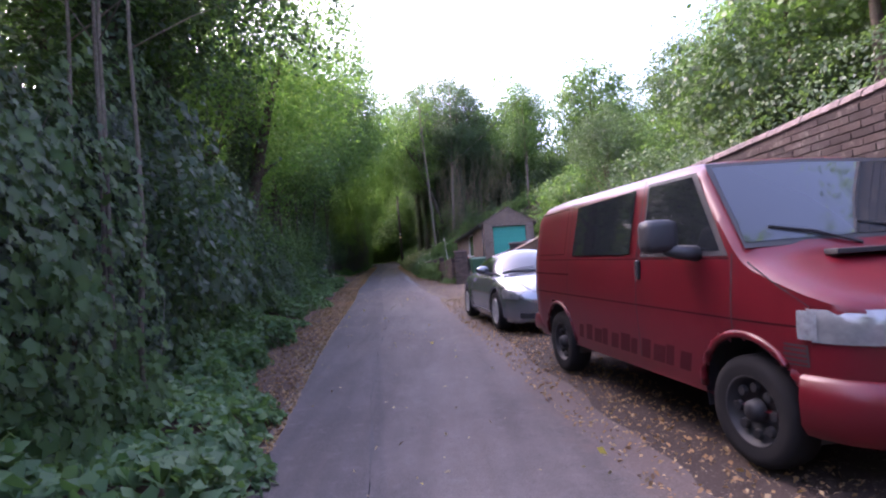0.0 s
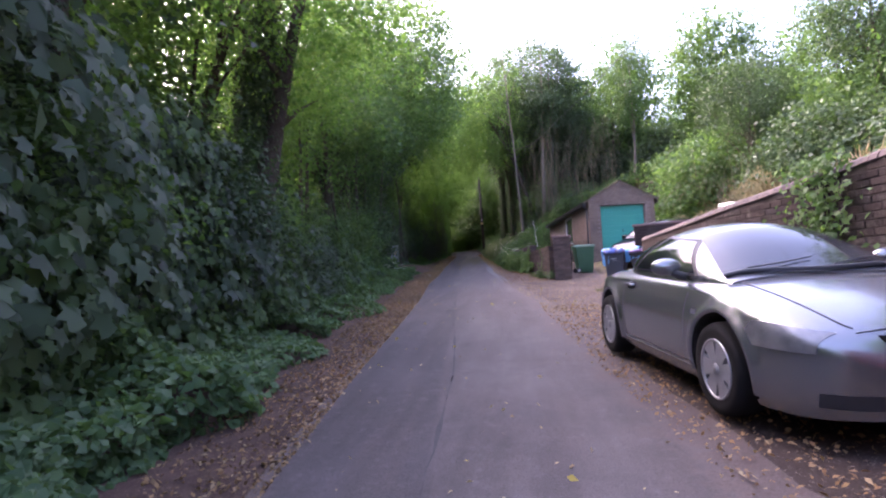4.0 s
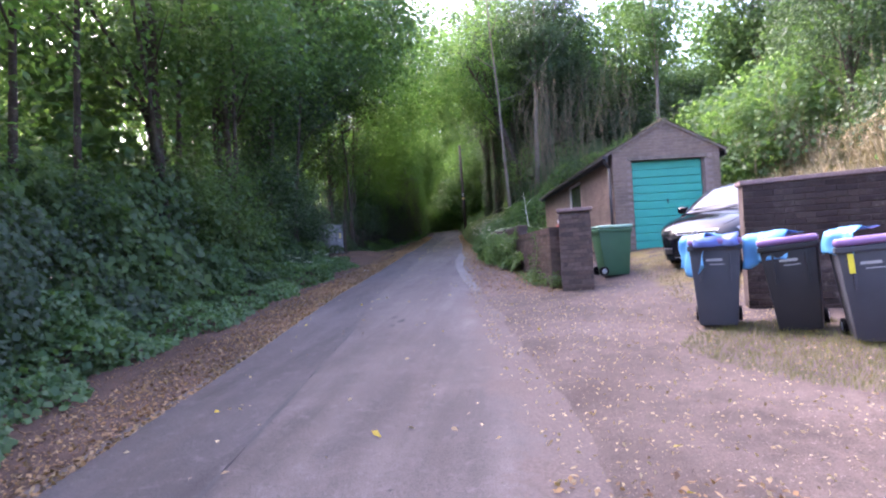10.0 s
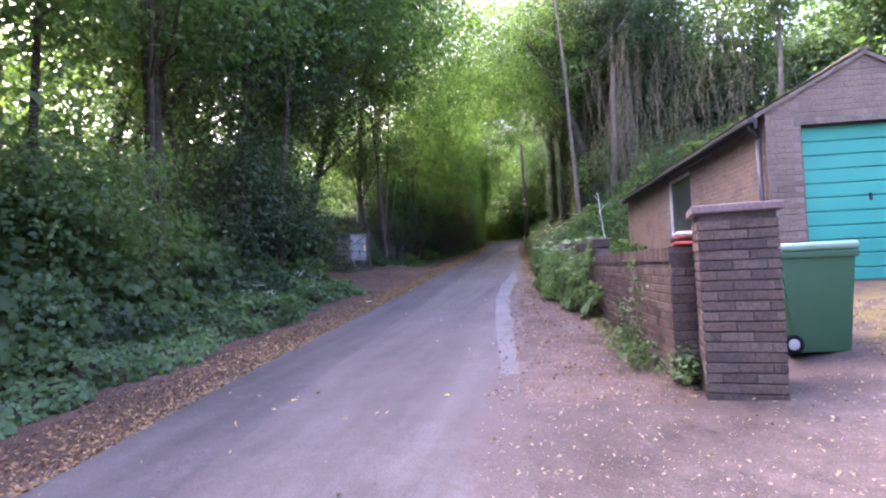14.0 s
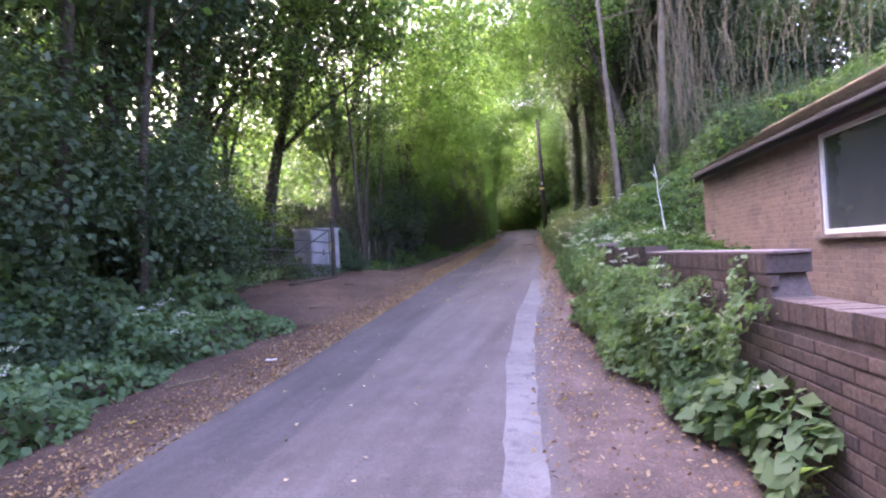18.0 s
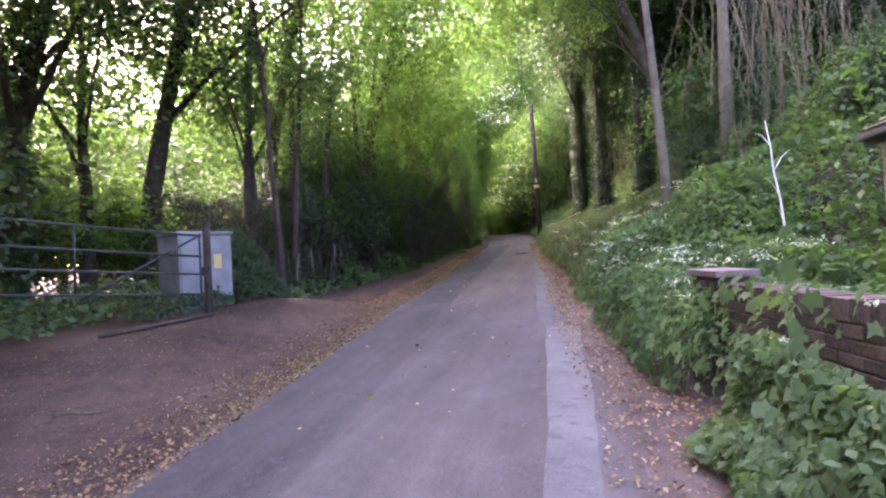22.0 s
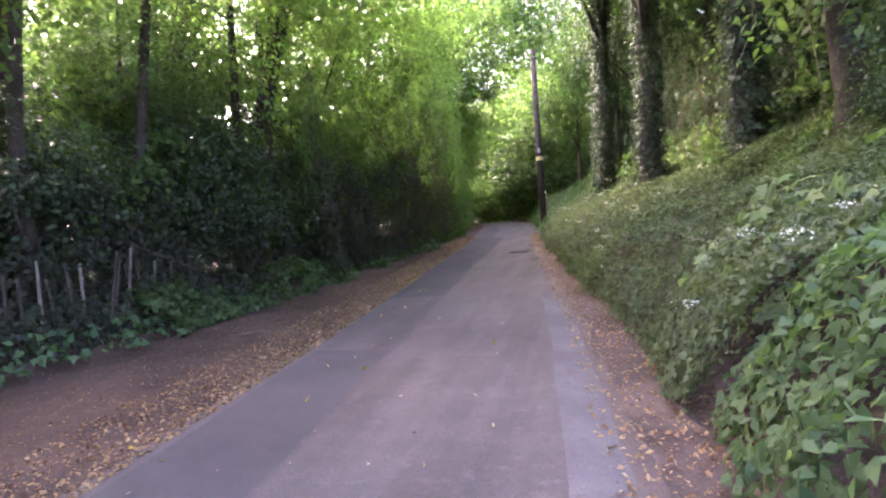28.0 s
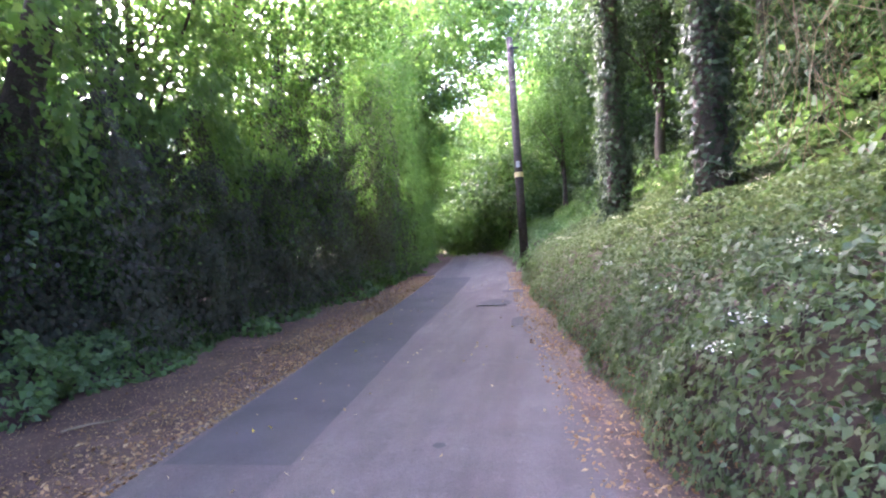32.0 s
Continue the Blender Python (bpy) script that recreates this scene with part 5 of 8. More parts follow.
def plate(parent, u, z, words, tilt=0.0):
    pl = boxed("number_plate", (u, -0.26, z - 0.055), (u + 0.012, 0.26, z + 0.055), M_WHITE, parent, 0.004, "white number plate")
    txt = bpy.data.curves.new("plate_text", "FONT")
    txt.body, txt.size, txt.align_x, txt.extrude = words, 0.095, "CENTER", 0.001
    to = new("plate_text", txt)
    to.parent = pl
    to.matrix_basis = pose(u + 0.014, 0.0, z - 0.033, 90, 0, 90)
    txt.materials.append(M_PLASTIC)
    return pl


# silver coupe
def coupe():
    crown = smooth_line([0, 0.04, 0.12, 0.35, 0.8, 1.6, 2.4, 2.9, 3.2, 3.5, 3.72, 3.87, 3.95, 4.0, 4.04], [0.60, 0.76, 0.845, 0.91, 0.945, 0.96, 0.955, 0.935, 0.90, 0.845, 0.785, 0.725, 0.675, 0.62, 0.53])
    shoulder = smooth_line([0, 0.12, 0.6, 1.4, 2.6, 3.1, 3.5, 3.8, 3.95, 4.04], [0.50, 0.70, 0.78, 0.80, 0.80, 0.77, 0.70, 0.60, 0.53, 0.47])
    low = smooth_line([0, 0.25, 3.7, 4.04], [0.30, 0.19, 0.165, 0.19])
    across_z = smooth_line([0.16, 0.26, 0.42, 0.58, 0.72, 0.82], [0.81, 0.85, 0.872, 0.875, 0.855, 0.82])
    plan = smooth_line([0, 0.05, 0.16, 0.4, 0.8, 3.1, 3.4, 3.62, 3.78, 3.90, 3.98, 4.04], [0.55, 0.70, 0.84, 0.95, 1, 1, 0.985, 0.94, 0.875, 0.77, 0.64, 0.44])
    b = Shell(0, 4.04, shoulder, crown, lambda u, z: across_z(z) * plan(u), low, 2.5)
    roof = smooth_line([0.36, 0.6, 0.9, 1.2, 1.5, 1.8, 2.05, 2.3, 2.55, 2.8, 3.02], [0.90, 1.03, 1.17, 1.265, 1.325, 1.345, 1.335, 1.285, 1.195, 1.07, 0.94])
    cab_plan = smooth_line([0.36, 0.55, 0.9, 1.4, 2.3, 2.7, 3.02], [0.40, 0.62, 0.85, 0.98, 1, 0.965, 0.88])
    c = Shell(0.36, 3.02, lambda u: 0.88, roof, lambda u, z: 0.765 * cab_plan(u), lambda u: 0.80, 2.15)
    car = anchor("coupe", Matrix(), "silver-grey two-door coupe with six-spoke alloy wheels", "car")
    fa, ra, r = 3.165, 0.745, 0.32
    b.loft("body", M_SILVER, car, 0.025, [(fa, 0.335, 0.385), (ra, 0.335, 0.385)])
    c.loft("cabin", M_SILVER, car, 0.03, base=1)
    c.glass("windscreen", 2.30, 2.99, 0.50, 0.66, M_SCREEN, car, 0.009)
    c.glass("rear_window", 0.58, 1.15, 0.36, 0.46, M_GLASS, car, 0.009)
    solid("windscreen_trim", *tube([(3.0 - 0.10 * (v / 0.66) ** 2 + 0.01, v, c.height(2.985 - 0.10 * (v / 0.66) ** 2, v) + 0.008) for v in np.linspace(-0.66, 0.66, 13)], [0.016] * 13, 6), M_PLASTIC, car)
    for s in (1, -1):
        flare(car, b, fa, 0.335, 0.375, s, M_SILVER)
        flare(car, b, ra, 0.335, 0.375, s, M_SILVER)
        wheel(car, fa, s * 0.775, r, 0.22, M_ALLOY, "alloy", s)
        wheel(car, ra, s * 0.775, r, 0.22, M_ALLOY, "alloy", s)
        c.side_panel("window_seal", [(1.05, 0.935), (2.66, 0.93), (2.27, 1.215), (1.55, 1.255)], M_PLASTIC, car, s, 0.004, 10)
        c.side_panel("side_window", [(1.34, 0.955), (2.60, 0.95), (2.25, 1.195), (1.64, 1.235)], M_GLASS, car, s, 0.010, 10)
        c.side_panel("quarter_window", [(0.94, 0.985), (1.28, 0.965), (1.58, 1.235), (1.36, 1.20)], M_GLASS, car, s, 0.010, 8)
        b.side_panel("door_seam", [(1.27, 0.27), (1.278, 0.27), (1.20, 0.86), (1.192, 0.86)], M_PLASTIC, car, s, 0.0015, 8)
        b.side_panel("door_seam", [(2.62, 0.27), (2.628, 0.27), (2.67, 0.88), (2.662, 0.88)], M_PLASTIC, car, s, 0.0015, 8)
        b.side_panel("sill_trim", [(1.25, 0.262), (2.72, 0.262), (2.72, 0.282), (1.25, 0.282)], M_ALLOY, car, s, 0.006, 10)
        b.side_panel("handle_cup", [(1.32, 0.755), (1.50, 0.755), (1.50, 0.825), (1.32, 0.825)], M_PLASTIC, car, s, 0.002, 4)
        bm = bmesh.new()
        box(bm, 1.31, s * 0.835, 0.785, 1.51, s * 0.872, 0.812, 0.012)
        part("door_handle", bm, M_SILVER, car, "", True)
        b.side_panel("side_lamp", [(2.78, 0.665), (2.86, 0.665), (2.86, 0.70), (2.78, 0.70)], M_LAMP, car, s, 0.006, 3)
        bm = bmesh.new()
        bmesh.ops.create_uvsphere(bm, u_segments=18, v_segments=12, radius=1)
        bmesh.ops.transform(bm, matrix=Matrix.LocRotScale((2.46, s * 0.91, 1.005), None, (0.075, 0.125, 0.068)), verts=bm.verts)
        mir = part("mirror", bm, M_SILVER, car, "silver oval door mirror", True)
        solid("mirror_arm", *tube([(2.52, s * 0.77, 0.92), (2.50, s * 0.84, 0.945), (2.47, s * 0.88, 0.97)], [0.032, 0.028, 0.024], 8), M_PLASTIC, mir, True)
        # headlight wrapped round the corner of the nose
        vs, n, k = [], 14, 6
        for i in range(n + 1):
            a = i / n
            u = 3.45 + 0.455 * a
            for j in range(k + 1):
                z = 0.545 + 0.01 * (1 - a) + (0.145 - 0.03 * a + 0.02 * math.sin(math.pi * a)) * (j / k) * min(1.0, 0.25 + 3.5 * a)
                vs.append((u + 0.004, s * (b.width(u, min(z, b.top(u) - 0.01)) + 0.006), z))
        lamp = solid("headlight", vs, [(i * (k + 1) + j, (i + 1) * (k + 1) + j, (i + 1) * (k + 1) + j + 1, i * (k + 1) + j + 1)[:: (-1 if s > 0 else 1)] for i in range(n) for j in range(k)], M_HEADLIGHT, car, True)
        tagged(lamp, "clear swept-back headlight with an amber edge")
        for q in (0.45, 0.78):
            u = 3.45 + 0.455 * q
            bm = bmesh.new()
            bmesh.ops.create_uvsphere(bm, u_segments=14, v_segments=10, radius=0.045)
            bmesh.ops.translate(bm, vec=(u - 0.02, s * (b.width(u, 0.615) - 0.034), 0.61), verts=bm.verts)
            part("reflector", bm, M_ALLOY, lamp, "", True)
        vs = []
        for i in range(15):
            u = 0.012 + 0.19 * i / 14
            for j in range(6):
                z = min(0.57 + 0.19 * j / 5, b.top(u) - 0.012)
                vs.append((u - 0.006, s * (b.width(u, z) + 0.012), z))
        solid("tail_light", vs, [(i * 6 + j, (i + 1) * 6 + j, (i + 1) * 6 + j + 1, i * 6 + j + 1)[:: (-1 if s > 0 else 1)] for i in range(14) for j in range(5)], M_AMBER, car, True)
        side = sorted((s * 0.40, s * 0.665))
        b.front_panel("lower_grille", [(side[0], 0.245), (side[1], 0.245), (side[1], 0.325), (side[0], 0.325)], M_PLASTIC, car, 0.004)
        b.front_panel("grille_lip", [(side[0], 0.232), (side[1], 0.232), (side[1], 0.246), (side[0], 0.246)], M_SILVER, car, 0.012)
        b.seam("bonnet_seam", [(3.905 - 0.10 * q - 0.80 * q * q, s * (0.46 + 0.14 * math.sin(q * 1.5))) for q in np.linspace(0, 1, 12)], car)
    b.seam("bonnet_seam", [(b.nose(v, 0.682 - 0.03 * (v / 0.46) ** 2) - 0.004, v) for v in np.linspace(-0.46, 0.46, 13)], car)
    gr = b.front_panel("grille", [(-0.30, 0.515), (0.30, 0.515), (0.37, 0.645), (-0.37, 0.645)], M_GRILLE, car, 0.004, 12)
    tagged(gr, "black trapezoid grille with silver bars")
    for q in range(3):
        z, w = 0.548 + 0.031 * q, 0.315 + 0.016 * q
        b.front_panel("grille_bar", [(-w, z), (w, z), (w + 0.004, z + 0.008), (-w - 0.004, z + 0.008)], M_SILVER, gr, 0.012, 8)
    lots = []
    turn = np.linspace(0, 2 * math.pi, 17)[:-1]
    for q in range(4):
        v0 = (q - 1.5) * 0.056
        lots.append(([(b.nose(v0, 0.59) + 0.020, v0 + 0.038 * math.cos(t), 0.592 + 0.038 * math.sin(t)) for t in turn] + [(b.nose(v0, 0.59) + 0.020, v0 + 0.028 * math.cos(t), 0.592 + 0.028 * math.sin(t)) for t in turn], [(i, (i + 1) % 16, 16 + (i + 1) % 16, 16 + i) for i in range(16)]))
    solid("badge", *merged(lots), M_ALLOY, car)
    b.front_panel("lower_grille", [(-0.37, 0.235), (0.37, 0.235), (0.37, 0.335), (-0.37, 0.335)], M_GRILLE, car, 0.004)
    b.front_panel("grille_lip", [(-0.37, 0.222), (0.37, 0.222), (0.37, 0.237), (-0.37, 0.237)], M_SILVER, car, 0.012)
    plate(car, 4.045, 0.405, "VE55 VEU")
    bm = bmesh.new()
    box(bm, 0.05, -0.42, 0.85, 0.15, 0.42, 0.872, 0.008)
    part("spoiler", bm, M_SILVER, car, "", True)
    for v0 in (-0.50, 0.10):
        solid("wiper", *tube([(2.99 - 0.1 * (v / 0.66) ** 2 - 0.10 * q, v, c.height(2.98 - 0.1 * (v / 0.66) ** 2 - 0.10 * q, v) + 0.025) for q, v in ((0, v0), (0.5, v0 + 0.28), (1, v0 + 0.5))], [0.007, 0.006, 0.004], 6), M_PLASTIC, car)
    for v0 in (-0.32, 0.32):
        bm = bmesh.new()
        box(bm, 1.55, v0 - 0.23, 0.55, 1.75, v0 + 0.23, 1.12, 0.06)
        part("seat", bm, M_PLASTIC, car, "dark seat", True)
    return car, fa, 0.875


car, fa2, hv2 = coupe()
stand(car, 0.955, 9.66, -82.0, fa2, -hv2)


# dark hatchback in front of the garage
def hatchback():
    crown = smooth_line([0, 0.05, 0.15, 0.6, 2.6, 3.0, 3.3, 3.6, 3.82, 3.93, 3.99], [0.70, 0.92, 0.99, 1.02, 1.02, 1.01, 0.965, 0.90, 0.82, 0.74, 0.62])
    shoulder = smooth_line([0, 0.2, 1.0, 2.8, 3.4, 3.8, 3.99], [0.60, 0.82, 0.86, 0.86, 0.80, 0.66, 0.54])
    low = smooth_line([0, 0.25, 3.6, 3.99], [0.30, 0.21, 0.19, 0.22])
    across_z = smooth_line([0.18, 0.35, 0.6, 0.8, 0.9], [0.80, 0.845, 0.868, 0.86, 0.84])
    plan = smooth_line([0, 0.06, 0.25, 0.7, 3.1, 3.45, 3.7, 3.85, 3.94, 3.99], [0.70, 0.85, 0.95, 1, 1, 0.97, 0.90, 0.80, 0.68, 0.52])
    b = Shell(0, 3.99, shoulder, crown, lambda u, z: across_z(z) * plan(u), low, 2.6)
    roof = smooth_line([0.05, 0.2, 0.5, 1.0, 1.6, 2.1, 2.35, 2.6, 2.85, 3.08], [1.05, 1.28, 1.43, 1.475, 1.49, 1.47, 1.42, 1.31, 1.16, 1.01])
    c = Shell(0.05, 3.08, lambda u: 0.95, roof, lambda u, z: 0.80 * float(np.interp(u, [0.05, 0.3, 0.8, 2.4, 3.08], [0.85, 0.93, 1, 1, 0.92])), lambda u: 0.86, 2.9)
    car = anchor("hatchback", Matrix(), "black hatchback parked nose out before the garage", "car")
    fa, ra, r = 3.17, 0.66, 0.305
    b.loft("body", M_BLACKCAR, car, 0.03, [(fa, 0.32, 0.355), (ra, 0.32, 0.355)])
    c.loft("cabin", M_BLACKCAR, car, 0.04, base=1)
    c.glass("windscreen", 2.34, 3.06, 0.60, 0.70, M_SCREEN, car, 0.010)
    for s in (1, -1):
        flare(car, b, fa, 0.32, 0.35, s, M_BLACKCAR, 0.06, 0.018)
        flare(car, b, ra, 0.32, 0.35, s, M_BLACKCAR, 0.06, 0.018)
        wheel(car, fa, s * 0.765, r, 0.19, M_ALLOY, "alloy", s)
        wheel(car, ra, s * 0.765, r, 0.19, M_ALLOY, "alloy", s)
        c.side_panel("side_window", [(0.75, 1.0), (2.72, 0.995), (2.30, 1.36), (0.95, 1.38)], M_GLASS, car, s, 0.008, 10)
        vs, n, k = [], 12, 5
        for i in range(n + 1):
            a = i / n
            u = 3.36 + 0.50 * a
            for j in range(k + 1):
                z = 0.62 + 0.03 * (1 - a) + (0.10 + 0.14 * (1 - a)) * j / k
                z = min(z, b.top(u) - 0.015)
                vs.append((u + 0.004, s * (b.width(u, z) + 0.007), z))
        lamp = solid("headlight", vs, [(i * (k + 1) + j, (i + 1) * (k + 1) + j, (i + 1) * (k + 1) + j + 1, i * (k + 1) + j + 1)[:: (-1 if s > 0 else 1)] for i in range(n) for j in range(k)], M_HEADLIGHT, car, True)
        tagged(lamp, "large clear swept-back headlight")
        bm = bmesh.new()
        bmesh.ops.create_uvsphere(bm, u_segments=14, v_segments=10, radius=0.055)
        bmesh.ops.translate(bm, vec=(3.70, s * (b.width(3.72, 0.70) - 0.040), 0.70), verts=bm.verts)
        part("reflector", bm, M_ALLOY, lamp, "", True)
        bm = bmesh.new()
        box(bm, 2.58, s * 0.84, 0.99, 2.68, s * 1.03, 1.12, 0.035)
        part("mirror", bm, M_BLACKCAR, car, "", True)
        side = sorted((s * 0.44, s * 0.62))
        fog = b.front_panel("fog_recess", [(side[0], 0.33), (side[1], 0.33), (side[1], 0.42), (side[0], 0.42)], M_PLASTIC, car, 0.004)
        b.front_panel("fog_trim", [(side[0], 0.42), (side[1], 0.42), (side[1], 0.433), (side[0], 0.433)], M_ALLOY, fog, 0.008)
        b.seam("bonnet_seam", [(3.84 - 0.12 * q - 0.62 * q * q, s * (0.44 + 0.20 * math.sin(q * 1.5))) for q in np.linspace(0, 1, 10)], car)
    gr = b.front_panel("grille", [(-0.27, 0.60), (0.27, 0.60), (0.37, 0.715), (-0.37, 0.715)], M_GRILLE, car, 0.004, 10)
    b.front_panel("chrome_bar", [(-0.38, 0.695), (0.38, 0.695), (0.39, 0.725), (-0.39, 0.725)], M_ALLOY, gr, 0.014, 10)
    b.front_panel("chrome_bar", [(-0.34, 0.655), (0.34, 0.655), (0.345, 0.664), (-0.345, 0.664)], M_ALLOY, gr, 0.012, 10)
    b.front_panel("chrome_bar", [(-0.26, 0.592), (0.26, 0.592), (0.27, 0.602), (-0.27, 0.602)], M_ALLOY, gr, 0.010, 10)
    bm = bmesh.new()
    bmesh.ops.create_uvsphere(bm, u_segments=16, v_segments=10, radius=0.055)
    bmesh.ops.transform(bm, matrix=Matrix.LocRotScale((b.nose(0, 0.675) + 0.012, 0, 0.675), None, (0.25, 1, 1)), verts=bm.verts)
    part("badge", bm, M_ALLOY, car, "", True)
    b.front_panel("lower_grille", [(-0.42, 0.255), (0.42, 0.255), (0.42, 0.36), (-0.42, 0.36)], M_GRILLE, car, 0.004)
    b.front_panel("chrome_bar", [(-0.40, 0.262), (0.40, 0.262), (0.40, 0.272), (-0.40, 0.272)], M_ALLOY, car, 0.010)
    plate(car, 3.995, 0.48, "DU62 XBH")
    for v0 in (-0.55, 0.05):
        solid("wiper", *tube([(3.07 - 0.10 * (v / 0.7) ** 2 - 0.09 * q, v, c.height(3.06 - 0.1 * (v / 0.7) ** 2 - 0.09 * q, v) + 0.02) for q, v in ((0, v0), (0.5, v0 + 0.3), (1, v0 + 0.55))], [0.007, 0.006, 0.004], 6), M_PLASTIC, car)
    return car


hb = hatchback()
hb.matrix_basis = pose(5.95, 26.95, 1.88, 0, 0, -136) @ pose(0, 0, 0, 0, 4.4, 0)


# ---- bins and small things about the drive ----
def wheelie_bin(name, x, y, yaw, body, lid, label, roll=0.0, lean=0.0, h=1.0, tag=False):
    m = pose(x, y, land(x, y) + 0.015, lean, roll, yaw) @ Matrix.Scale(0.87, 4)
    b = anchor(name, m, label, "wheelie bin", "wheelie bins by the drive")
    bm = bmesh.new()
    vs = box(bm, -0.29, -0.36, 0.005, 0.29, 0.36, h, 0.035)
    for v in bm.verts:
        k = 0.74 + 0.26 * (v.co.z / h)
        v.co.x *= k
        v.co.y = v.co.y * k - 0.03 * (1 - v.co.z / h)
    body_ob = part("body", bm, body, b, "", True)
    body_ob.data.set_sharp_from_angle(angle=radians(40))
    boxed("rim", (-0.305, -0.375, h - 0.07), (0.305, 0.375, h - 0.005), body, b, 0.015)
    for s in (-1, 1):
        boxed("rib", (s * 0.16 - 0.012, -0.362, 0.55), (s * 0.16 + 0.012, -0.335, 0.9), body, b, 0.006)
    if lid:
        bm = bmesh.new()
        box(bm, -0.30, -0.39, h, 0.30, 0.36, h + 0.075, 0.03)
        for v in bm.verts:
            if v.co.z > h + 0.04:
                v.co.z += 0.03 * (1 - (v.co.x / 0.3) ** 2)
        part("lid", bm, lid, b, "", True)
        solid("lid_handle", *tube([(-0.2, 0.37, h + 0.02), (-0.2, 0.43, h + 0.03), (0.2, 0.43, h + 0.03), (0.2, 0.37, h + 0.02)], [0.016] * 4, 8), body, b)
    for s in (-1, 1):
        vs, fs = lathe([(-0.025, 0.06), (-0.03, 0.095), (0.03, 0.095), (0.025, 0.06), (0.02, 0.005)], 20)
        w = solid("wheel", [(s * 0.24 + v[0] * s, 0.27 + v[1], 0.10 + v[2]) for v in vs], fs, M_TYRE, b, True)
        vs, fs = lathe([(0.026, 0.055), (0.034, 0.045), (0.036, 0.002)], 14)
        solid("hubcap", [(s * 0.24 + v[0] * s, 0.27 + v[1], 0.10 + v[2]) for v in vs], fs, M_CABINET, w, True)
    boxed("label_plate", (-0.10, -0.352, 0.80), (0.08, -0.335, 0.83), M_CABINET, b, 0.002)
    boxed("label_plate", (-0.06, -0.350, 0.755), (0.10, -0.333, 0.765), M_CABINET, b, 0.002)
    if tag:
        boxed("tag", (-0.20, -0.372, 0.72), (-0.15, -0.345, 0.92), M_LEMON, b, 0.003, "yellow tag")
    return b


def drape(name, m, wx, drop, material, label, seed):
    """A thin plastic sack hanging over an edge: flat on top, then falling in folds."""
    n, k = 18, 16
    vs = []
    for i in range(n + 1):
        for j in range(k + 1):
            u, s = (i / n - 0.5) * wx, j / k * (0.3 + drop)
            fold = 0.03 * math.sin(u * 22 + seed) + 0.03 * noise.noise((u * 9, s * 7, seed))
            if s < 0.3:
                p = (u + 0.04 * noise.noise((u * 4, s * 5, seed)), 0.3 - s, 0.03 + 0.05 * noise.noise((u * 6, s * 8, seed + 3)))
            else:
                q = s - 0.3
                ragged = 1 + 0.35 * noise.noise((u * 6, seed, 0))
                p = (u * (1 + 0.2 * q) + 0.05 * noise.noise((u * 3, q * 5, seed)), -0.015 - fold * 1.2 - 0.05 * q, -q * ragged)
            vs.append(p)
    fs = [(i * (k + 1) + j, (i + 1) * (k + 1) + j, (i + 1) * (k + 1) + j + 1, i * (k + 1) + j + 1) for i in range(n) for j in range(k)]
    ob = solid(name, vs, fs, material, None, True)
    so = ob.modifiers.new("thickness", "SOLIDIFY")
    so.thickness = 0.006
    ob.matrix_basis = m
    return tagged(ob, label, "sack", "plastic sacks on the bins")


wheelie_bin("wheelie_bin", 2.18, 20.72, -20, M_BINGREY, M_LIDPURPLE, "dark grey wheelie bin with purple lid and blue sacks")
wheelie_bin("wheelie_bin", 2.85, 20.32, -28, M_BINBLACK, M_LIDPURPLE, "black wheelie bin with purple lid and a blue sack hanging out", roll=-5)
wheelie_bin("wheelie_bin", 3.22, 19.75, -22, M_BINGREY, M_LIDPURPLE, "dark grey wheelie bin with purple lid and yellow tag", roll=-4, tag=True)
wheelie_bin("wheelie_bin", 1.85, 25.2, 100, M_BINGREEN, M_LIDGREEN, "green wheelie bin with pale green lid behind the pier")
wheelie_bin("wheelie_bin", 1.25, 26.1, 80, M_BINBLACK, None, "dark bin behind the low wall", h=1.17)
Zb = land(2.0, 20.7) + 0.945
drape("plastic_sack", pose(1.91, 20.62, Zb + 0.01, 0, 0, -72), 0.38, 0.34, M_BAG_BLUE, "pale blue plastic sack hanging over a bin", 1.3)
drape("plastic_sack", pose(2.08, 20.39, Zb + 0.0, 0, 0, -20), 0.42, 0.08, M_BAG_DEEP, "blue plastic sack folded over a bin rim", 4.1)
drape("plastic_sack", pose(2.52, 20.26, Zb + 0.0, 0, 0, -58), 0.42, 0.30, M_BAG_BLUE, "bright blue plastic sack hanging from a bin", 6.6)
drape("plastic_sack", pose(2.90, 19.66, Zb - 0.01, 0, 0, -65), 0.34, 0.20, M_BAG_BLUE, "blue sack under a bin lid", 9.2)
# flat red-and-white plastic tray lying behind the low wall
tray = anchor("sledge", pose(1.25, 26.1, land(1.25, 26.1) + 1.05, 3, 0, 84), "red and white plastic sledge resting on a dark bin", "sledge")
bm = bmesh.new()
box(bm, -0.42, -0.30, 0, 0.42, 0.30, 0.04, 0.018)
for v in bm.verts:
    v.co.z += 0.05 * ease(0.25, 0.45, abs(v.co.x)) + 0.03 * (abs(v.co.y) > 0.18)
part("tray", bm, M_WHITE, tray, "", True)
bm = bmesh.new()
box(bm, -0.43, -0.315, -0.02, 0.43, 0.315, 0.012, 0.012)
part("underside", bm, M_REDPLASTIC, tray, "red underside", True)
